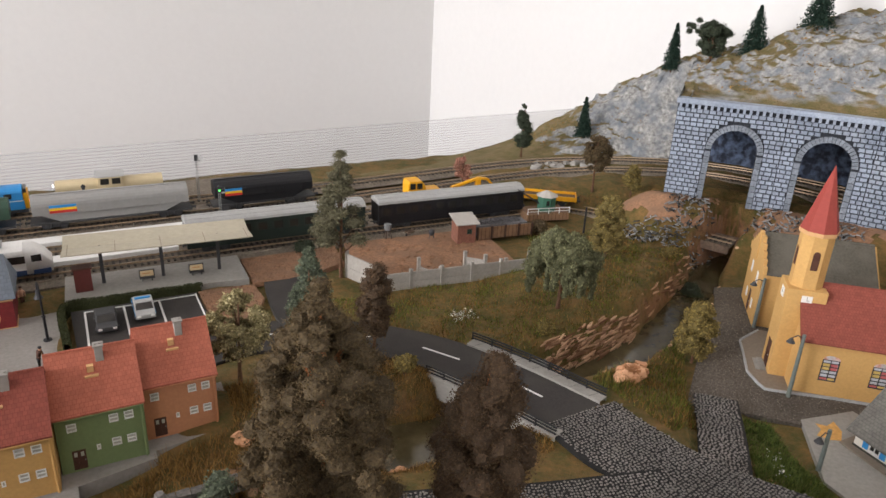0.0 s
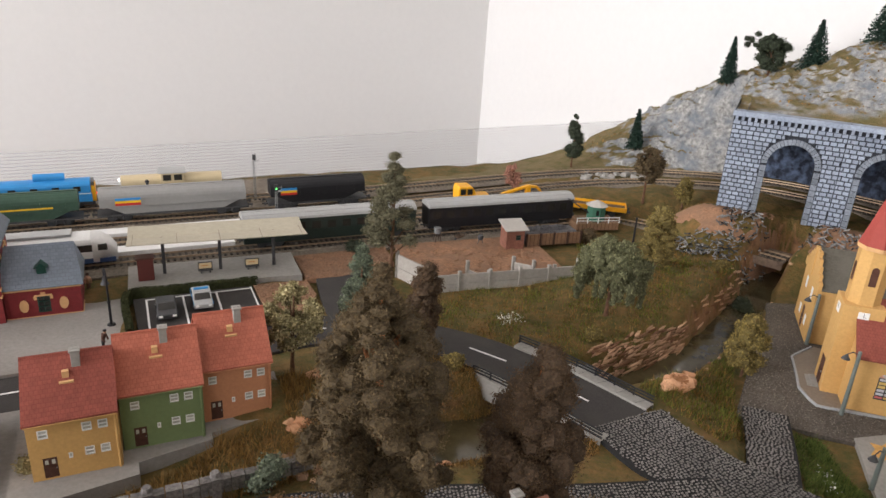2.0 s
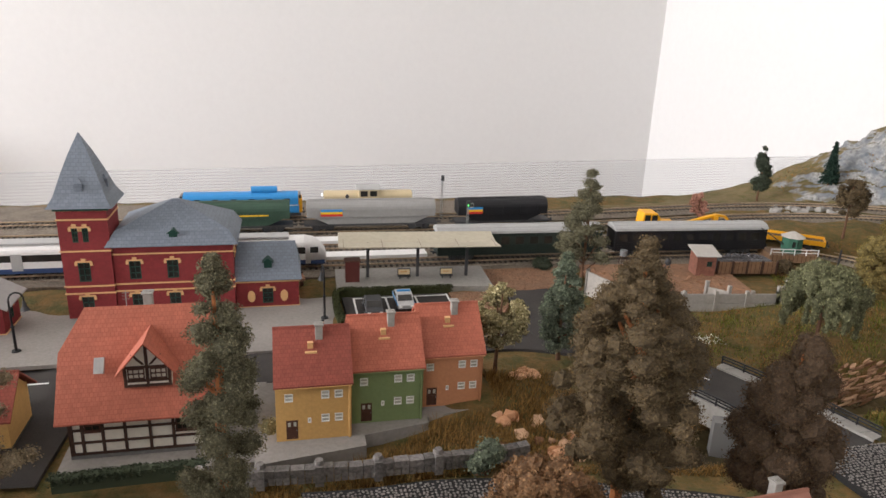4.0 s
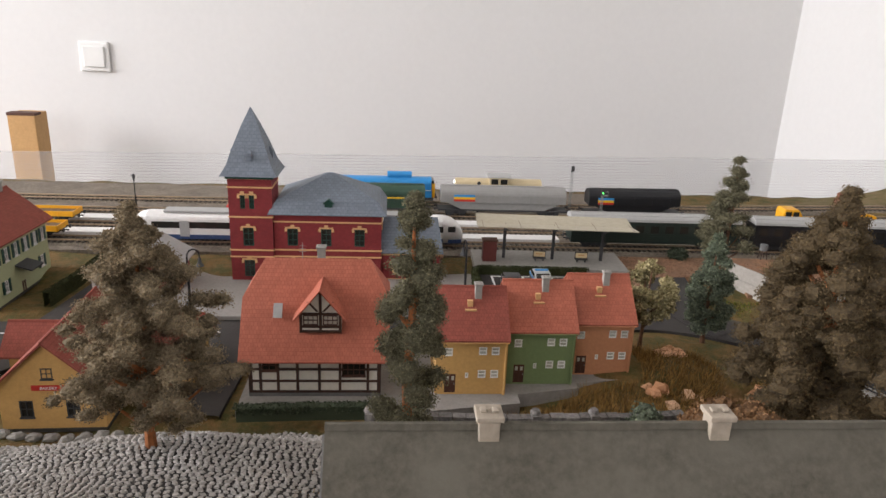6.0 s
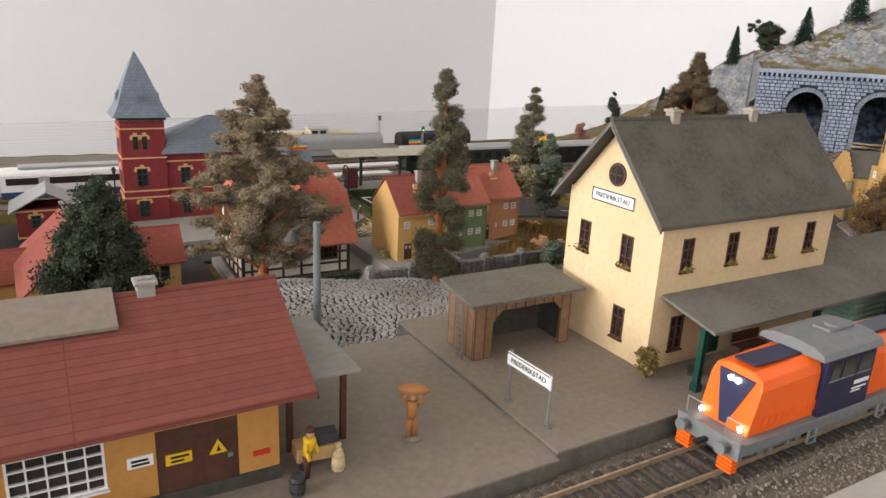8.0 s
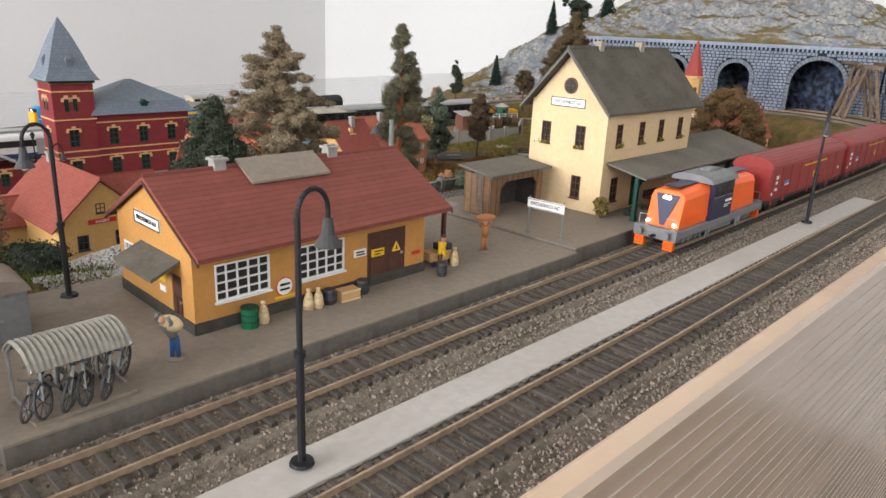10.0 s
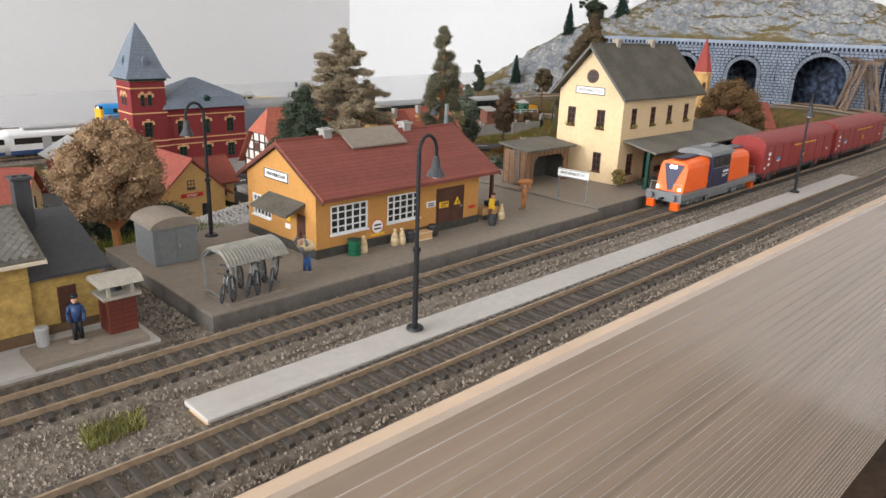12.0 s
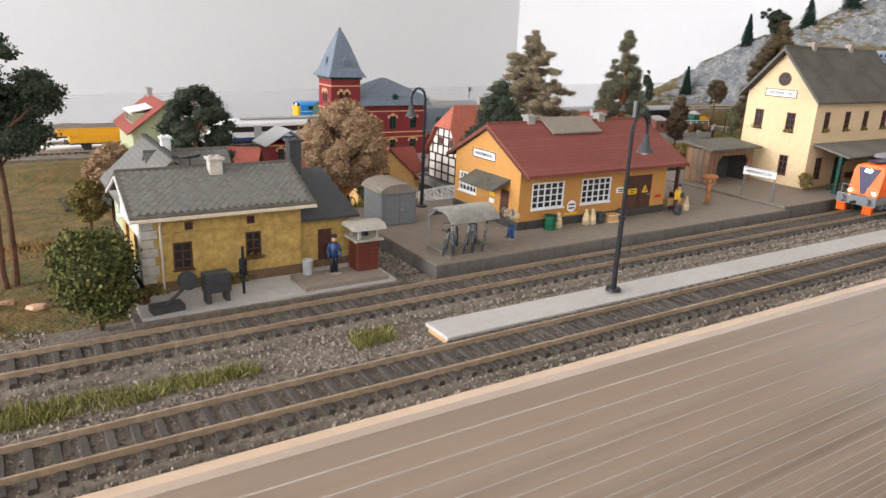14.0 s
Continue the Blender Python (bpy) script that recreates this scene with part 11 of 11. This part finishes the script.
for label, poly, sd in (("white flowers on the meadow", [(0.275, 0.59), (0.31, 0.595), (0.305, 0.615), (0.28, 0.615)], 78), ("white flowers on the lawn", [(0.405, 0.28), (0.44, 0.315), (0.43, 0.325), (0.395, 0.285)], 79)):
    rng = np.random.default_rng(sd)
    x, y = scatter(poly, 170, rng, False)
    s = Shape()
    flecks(s, np.stack([x, y, land(x, y) + rng.uniform(0.003, 0.0075, len(x))], 1), 0.0009, rng)
    tagged(part("flowers", s, FLOWER), label, "flowers", kind="stuff")
# flock tufts on the mountain
rng = np.random.default_rng(80)
top = MV[(MV[:, 0] < 1.12) & (MV[:, 2] > 0.03)]
sel = top[rng.integers(0, len(top), 15000)] + rng.normal(0, 0.004, (15000, 3)) * np.array([1, 1, 0.15])
sel = sel[(sel[:, 2] > 0.2) | (sel[:, 2] < 0.12)]
sel = sel[(np.sin(sel[:, 0] * 37) * np.sin(sel[:, 1] * 31) + 0.5 * np.sin(sel[:, 0] * 90 + 1)) > 0.35]
s = Shape()
flecks(s, sel, 0.0014, rng, 1.3)
tagged(part("grass", s, GRASSM), "dry flock tufts on the mountain", "grass", kind="stuff")


# ---- rocks ----
soil = grid_sheet(0.6, 0.9, 0.5, 0.82, 0.006, lambda x, y: float(land(x, y)) + 0.0012 + 0.002 * noise.noise(Vector((x * 60, y * 60, 2))), lambda x, y: near_polyline(x, y, WALL_PTS)[0] < 0.06 and (x - CEN.x) ** 2 + (y - CEN.y) ** 2 < (wall_radius(math.atan2(y - CEN.y, x - CEN.x)) - 0.004) ** 2 and noise.noise(Vector((x * 25, y * 25, 4))) > -0.25)
tagged(part("soil_bank", soil, REDSOIL, smooth=True), "red-brown earth bank below the gallery", "earth", kind="structure")
def stones(name, label, xyz, size, material, seed, category="rocks", flat=0.7):
    rnd = random.Random(seed)
    s = Shape()
    for x, y, z in xyz:
        r = size * rnd.uniform(0.5, 1.35)
        s.ball((x, y, z + r * 0.2), r, r * rnd.uniform(0.6, 1), r * flat * rnd.uniform(0.6, 1.1), 6, 4, 0.3, rnd)
    tagged(part(name, s, material), label, category, kind="stuff")


def spots(poly, n, seed, lift=0.0):
    rng = np.random.default_rng(seed)
    x, y = scatter(poly, n * 3, rng, False)
    x, y = x[:n], y[:n]
    return np.stack([x, y, land(x, y) + lift], 1).tolist()


rnd = random.Random(90)
bank = []
for i in range(0, len(RP) - 1):
    for side in (-1, 1):
        if rnd.random() < 0.6:
            d = (RP[i + 1] - RP[i]).normalized()
            k = side * rnd.uniform(0.019, 0.036)
            x, y = RP[i].x - d.y * k, RP[i].y + d.x * k
            if away(np.array([x]), np.array([y]), ROADS)[0] > 0.035:
                bank.append((x, y, float(land(x, y))))
stones("rocks", "reddish tan rocks along the stream", bank, 0.0022, LEDGE, 91)
stones("rocks", "heap of orange-tan rock by the road bridge", spots([(0.362, 0.438), (0.385, 0.435), (0.418, 0.455), (0.425, 0.47), (0.4, 0.468)], 70, 92, 0.002), 0.0052, HEAPROCK, 92, flat=1.0)
stones("rocks", "reddish rocks below the terrace", spots([(-0.02, 0.41), (0.09, 0.43), (0.12, 0.5), (0.06, 0.5), (0.0, 0.45)], 40, 93), 0.006, LEDGE, 93)
outcrop = []
for cx, cy, w in ((0.076, 0.566, 0.014), (0.036, 0.489, 0.008), (0.095, 0.487, 0.008), (0.137, 0.51, 0.009), (0.133, 0.42, 0.011), (0.06, 0.44, 0.008)):
    for k in range(int(w * 1500)):
        x, y = cx + rnd.gauss(0, w * 0.55), cy + rnd.gauss(0, w * 0.4)
        outcrop.append((x, y, float(land(x, y)) + 0.004 * max(0.0, 1 - math.hypot(x - cx, y - cy) / w)))
stones("rocks", "orange-pink rock outcrops round the terrace and the stream", outcrop, 0.0048, HEAPROCK, 103, flat=0.8)
stones("rocks", "tan layered rocks beyond the keeper's house", spots([(-0.9, 0.07), (-0.795, 0.085), (-0.792, 0.115), (-0.84, 0.14), (-0.92, 0.15)], 44, 94), 0.005, LEDGE, 94, flat=0.5)
for label, poly, n, sd in (("black and silver layered rocks below the gallery", [(0.69, 0.72), (0.72, 0.735), (0.815, 0.615), (0.86, 0.53), (0.84, 0.51), (0.785, 0.6)], 620, 95), ("black and silver rock bank by the siding", [(0.62, 0.735), (0.645, 0.755), (0.735, 0.665), (0.715, 0.645)], 360, 96)):
    slag = Shape()
    for x, y, z in spots(poly, n, sd):
        w = rnd.uniform(0.002, 0.0058)
        slag.prism([(-w, -0.0006), (-w * 0.3, -0.001), (w, -0.0004), (w * 0.8, 0.0005), (-w * 0.5, 0.0008)], "z", -0.0008, rnd.uniform(0.0003, 0.001), pose(x, y, z + rnd.uniform(0.0, 0.008), rnd.uniform(-40, 40), rnd.uniform(-40, 40), rnd.uniform(0, 360)))
    tagged(part("rocks", slag, SLAG), label, "rocks", kind="stuff")
stones("rocks", "grey boulders at the mountain foot", spots([(0.66, 1.02), (0.8, 0.97), (0.82, 1.0), (0.7, 1.05)], 34, 97), 0.007, CONCRETE, 97)
stones("rubble", "red brick rubble on the works yard", [(x, y, 0.0012) for x, y, z in spots([(0.24, 0.725), (0.42, 0.705), (0.43, 0.82), (0.26, 0.835)], 240, 98)], 0.0024, REDSOIL, 98, "rubble")
slabs = Shape()
for x, y, z in spots([(0.345, 0.513), (0.42, 0.52), (0.49, 0.537), (0.49, 0.55), (0.42, 0.536), (0.345, 0.529)], 250, 99) + spots([(0.52, 0.553), (0.6, 0.594), (0.68, 0.645), (0.68, 0.657), (0.6, 0.608), (0.52, 0.568)], 120, 100) + spots([(-0.9, 0.07), (-0.83, 0.07), (-0.84, 0.14), (-0.92, 0.15)], 160, 101):
    m = pose(x, y, z + rnd.uniform(-0.001, 0.005), rnd.uniform(-6, 6), rnd.uniform(-5, 5), 20 + rnd.gauss(0, 8))
    w, d = rnd.uniform(0.005, 0.015), rnd.uniform(0.0007, 0.0016)
    slabs.prism([(-w, -d * 0.3), (-w * 0.45, -d), (w * 0.5, -d * 0.8), (w, -d * 0.1), (w * 0.6, d), (-w * 0.5, d * 0.8)], "z", -0.0012, rnd.uniform(0.0001, 0.0006), m)
tagged(part("rocks", slabs, LEDGE), "layered red-brown rock ledges with pale edges along the banks", "rocks", kind="stuff")
straw = Shape()
for k in range(160):
    x, y = rnd.gauss(-0.12, 0.012), rnd.gauss(0.597, 0.006)
    a, e = rnd.uniform(0, 6.28), rnd.uniform(-0.3, 0.6)
    z = 0.004 + 0.012 * max(0, 1 - math.hypot(x + 0.12, (y - 0.597) * 2) / 0.03) * rnd.random()
    L = rnd.uniform(0.006, 0.012)
    straw.cyl((x, y, z), (x + L * math.cos(a), y + L * math.sin(a), z + L * e), 0.0004, 0.0003, 4)
tagged(part("brushwood_pile", straw, SACK), "pale pile of brushwood behind the houses", "brushwood")
# telegraph pole by the two-trunked pine
pole = thing("telegraph_pole", "brown wooden telegraph pole beside the line", "pole", pose(-0.83, 0.135, 0.048))
part("post", Shape().cyl((0, 0, -0.005), (0, 0, 0.085), 0.0016, 0.0012, 8), BROWN, pole)
part("crossarm", Shape().box(-0.007, -0.0008, 0.076, 0.007, 0.0008, 0.078), BROWN, pole)

# ---- cobbles ----
HILL = [(-0.545, 0.25), (-0.53, 0.33), (-0.49, 0.395), (-0.43, 0.434), (-0.385, 0.446), (-0.33, 0.452), (-0.255, 0.45), (-0.2, 0.43), (-0.16, 0.415), (-0.15, 0.35), (-0.22, 0.215), (-0.26, 0.206), (-0.545, 0.206)]
hill = thing("cobbled_square", "grey cobblestone hill between the goods shed and the village", "cobbles", kind="structure")
gx, gy = 90, 60
hx0, hx1, hy0, hy1 = -0.55, -0.14, 0.2, 0.46
bed = Shape()
for j in range(gy + 1):
    for i in range(gx + 1):
        x, y = hx0 + (hx1 - hx0) * i / gx, hy0 + (hy1 - hy0) * j / gy
        bed.v.append((x, y, float(land(x, y)) + 0.0006))
for j in range(gy):
    for i in range(gx):
        k = j * (gx + 1) + i
        if inside(bed.v[k][0] + 0.002, bed.v[k][1] + 0.002, HILL):
            bed.f.append((k, k + 1, k + gx + 2, k + gx + 1))
            bed.s.append(0)
part("joint_bed", bed, HILLJOINT, hill, smooth=True)
COBV = [(0.5 * math.cos(a), 0.5 * math.sin(a), 0) for a in (math.pi * k / 3 for k in range(6))] + [(0.36 * math.cos(a + 0.1), 0.36 * math.sin(a + 0.1), 0.9 + 0.1 * (k % 2)) for k, a in enumerate(math.pi * k / 3 for k in range(6))]
COBF = [(6, 7, 8, 9, 10, 11)] + [(k, (k + 1) % 6, 6 + (k + 1) % 6, 6 + k) for k in range(6)]
cob_mesh = {m.name: mesh_of(Shape().add(COBV, COBF), m) for m in (STONE, STONEHILL)}


def lay_cobbles(owner, places, count, material=STONE):
    """places: (matrix) list; the first count become single stones."""
    restc = Shape()
    for k, m in enumerate(places):
        if k < count:
            o = new("cobble", cob_mesh[material.name])
            o.parent = owner
            o.matrix_basis = m
        else:
            restc.add(COBV, COBF, m)
    if restc.v:
        tagged(part("cobbles", restc, material, owner), kind="stuff")


rnd = random.Random(101)
places, y, row = [], 0.206, 0
while y < 0.455:
    x = hx0 + (row % 2) * 0.002
    while x < hx1:
        w = rnd.uniform(0.0033, 0.0052)
        yy = y + 0.0012 * math.sin(x * 60 + row * 0.2)
        if inside(x, yy, HILL):
            z = float(land(x, yy)) + 0.0004
            sx = (float(land(x + 0.004, yy)) - float(land(x - 0.004, yy))) / 0.008
            sy = (float(land(x, yy + 0.004)) - float(land(x, yy - 0.004))) / 0.008
            places.append(pose(x, yy, z, math.degrees(math.atan(sy)) + rnd.gauss(0, 4), -math.degrees(math.atan(sx)) + rnd.gauss(0, 4), rnd.gauss(0, 25)) @ Matrix.Diagonal((w * 0.94, 0.0033 * rnd.uniform(0.7, 1.05), rnd.uniform(0.0008, 0.0018), 1)))
        x += w
    y += 0.0034
    row += 1
places.sort(key=lambda m: abs(m.translation.x + 0.33) + abs(m.translation.y - 0.24))
lay_cobbles(hill, places, 300, STONEHILL)
for owner, path, half, lift in zip(COBBED, (COB, COB_STREET, COB_LANE), (0.039, 0.027, 0.019), (0.0008, 0.0012, 0.0016)):
    places, run = [], 0.0
    for i in range(len(path) - 1):
        seg = (path[i + 1] - path[i]).length
        d = (path[i + 1] - path[i]).normalized()
        while run < seg:
            p = path[i] + d * run
            u = -half + rnd.uniform(0, 0.002)
            while u < half:
                w = rnd.uniform(0.0026, 0.0037)
                q = p + Vector((-d.y, d.x, 0)) * (u + w / 2)
                crown = 0.0006 if abs(u) < half * 0.5 else 0.0006 * (1 - (abs(u) / half - 0.5) * 2)
                q += Vector((rnd.gauss(0, 0.0004), rnd.gauss(0, 0.0004), 0))
                places.append(pose(q.x, q.y, q.z + lift + crown - 0.0003, rnd.gauss(0, 3), rnd.gauss(0, 3), math.degrees(math.atan2(d.y, d.x)) + 90 + rnd.gauss(0, 35)) @ Matrix.Diagonal((w * 0.84, 0.0025 * rnd.uniform(0.85, 1.05), rnd.uniform(0.0006, 0.001), 1)))
                u += w
            run += 0.0028
        run -= seg
    places.sort(key=lambda m: m.translation.y)
    lay_cobbles(owner, places, 290)

# ---- ballast stones ----
TETV = np.array([(0.6, 0, -0.2), (-0.3, 0.55, -0.25), (-0.35, -0.5, -0.15), (0.1, 0.25, 0.6), (-0.1, -0.3, 0.5)])
TETF = [(0, 3, 4), (0, 1, 3), (1, 2, 3), (2, 4, 3), (0, 4, 2)]


def pebbles(label, x, y, z, size, material, seed):
    rng = np.random.default_rng(seed)
    n = len(x)
    a = rng.uniform(0, 2 * math.pi, n)
    c, sn = np.cos(a), np.sin(a)
    r = size * rng.uniform(0.55, 1.4, n)
    v = np.empty((n, 5, 3))
    for k in range(5):
        tx, ty, tz = TETV[k]
        v[:, k, 0] = x + r * (c * tx - sn * ty)
        v[:, k, 1] = y + r * (sn * tx + c * ty)
        v[:, k, 2] = z + r * tz
    s = Shape()
    s.v = [tuple(p) for p in v.reshape(-1, 3).tolist()]
    s.f = [tuple(5 * i + q for q in f) for i in range(n) for f in TETF]
    s.s = [0] * len(s.f)
    tagged(part("ballast_stones", s, material), label, "ballast", kind="stuff")


rng = np.random.default_rng(110)
bx = np.array([p.x for p in LINE_B if p.y < 0.12])[::-1]
by = np.array([p.y for p in LINE_B if p.y < 0.12])[::-1]
n = 92000
x, y = rng.uniform(-1.3, 0.5, n), rng.uniform(TY0 + 0.003, 0.085, n)
off = y - np.interp(x, bx, by)
on_bed = (np.abs(off) < 0.0175) | (np.abs(off + 0.07) < 0.0175)
free = ~((x > -0.65) & (x < 0.097) & (y > -0.012) & (y < 0.01)) & ~((x > -0.609) & (x < 0.087) & (y > 0.064)) & ~((x > -0.795) & (x < -0.66) & (y > 0.06)) & ~((x > 0.087) & (y > 0.075))
z = np.where(on_bed, 0.0578, 0.0556)
shoulder = (np.abs(off) > 0.0175) & (np.abs(off) < 0.023) | (np.abs(off + 0.07) > 0.0175) & (np.abs(off + 0.07) < 0.023)
z = np.where(shoulder, 0.0568, z)
pebbles("loose grey-brown ballast stones on the front tracks", x[free], y[free], z[free], 0.00118, PEBBLE, 111)
x, y = rng.uniform(-0.668, -0.609, 3000), rng.uniform(0.08, 0.2, 3000)
ok = x > -0.7
pebbles("coarse grey gravel beside the goods platform", x[ok], y[ok], np.full(ok.sum(), 0.0566), 0.0017, PEBBLE, 112)

# boulders and tables before the bakery
for k in range(9):
    x = -0.475 + k * 0.0115
    b = part("boulder", Shape().ball((0, 0, 0.002), 0.0062, 0.004, 0.0036, 8, 5, 0.18, random.Random(k + 300)), CONCRETE)
    b.matrix_basis = pose(x, 0.446 + 0.0012 * math.sin(k * 2.1), float(land(x, 0.446)), 0, 0, k * 7)
    tagged(b, "grey kerb boulder before the bakery", "boulder", "boulders before the bakery")


def cafe_table(x, y, turn):
    t = thing("cafe_table", "pale wooden table outside the bakery", "table", pose(x, y, float(land(x, y)), 0, 0, turn), group="tables outside the bakery")
    part("tabletop", Shape().box(-0.0055, -0.0032, 0.0082, 0.0055, 0.0032, 0.009), SACK, t)
    for a in (-1, 1):
        for b in (-1, 1):
            part("leg", Shape().box(a * 0.0046 - 0.0004, b * 0.0025 - 0.0004, 0, a * 0.0046 + 0.0004, b * 0.0025 + 0.0004, 0.0082), SACK, t)


def cafe_chair(x, y, turn):
    t = thing("cafe_chair", "small pale wooden chair outside the bakery", "chair", pose(x, y, float(land(x, y)), 0, 0, turn), group="chairs outside the bakery")
    part("seat", Shape().box(-0.0022, -0.0022, 0.005, 0.0022, 0.0022, 0.0056), SACK, t)
    part("backrest", Shape().box(-0.0022, 0.0017, 0.0056, 0.0022, 0.0022, 0.0105), SACK, t)
    for a in (-1, 1):
        for b in (-1, 1):
            part("leg", Shape().box(a * 0.0018 - 0.0003, b * 0.0018 - 0.0003, 0, a * 0.0018 + 0.0003, b * 0.0018 + 0.0003, 0.005), SACK, t)


for x, y, turn in ((-0.378, 0.497, 12), (-0.362, 0.508, -8)):
    cafe_table(x, y, turn)
    cafe_chair(x - 0.009, y, 90 + turn)
    cafe_chair(x + 0.009, y + 0.001, -90 + turn)
    cafe_chair(x, y - 0.0065, 180 + turn)

# gravel of the church square and of the station's edge
rng = np.random.default_rng(115)
for label, poly, n, z, size, grit, sd in (("brown-grey gravel on the church square", CHURCHYARD, 20000, -0.0211, 0.0009, PATHGRIT, 116), ("red-brown gravel at the platform's end", [(0.111, 0.772), (0.112, 0.846), (0.235, 0.846), (0.228, 0.79), (0.19, 0.775), (0.15, 0.768)], 4200, 0.0017, 0.0009, REDGRIT, 117), ("brown gravel beside the parking lot", [(0.051, 0.682), (0.049, 0.775), (0.11, 0.77), (0.112, 0.73), (0.09, 0.69)], 2600, 0.0009, 0.0009, REDGRIT, 118)):
    x, y = scatter(poly, n, rng, False)
    pebbles(label, x, y, np.full(len(x), z), size, grit, sd)
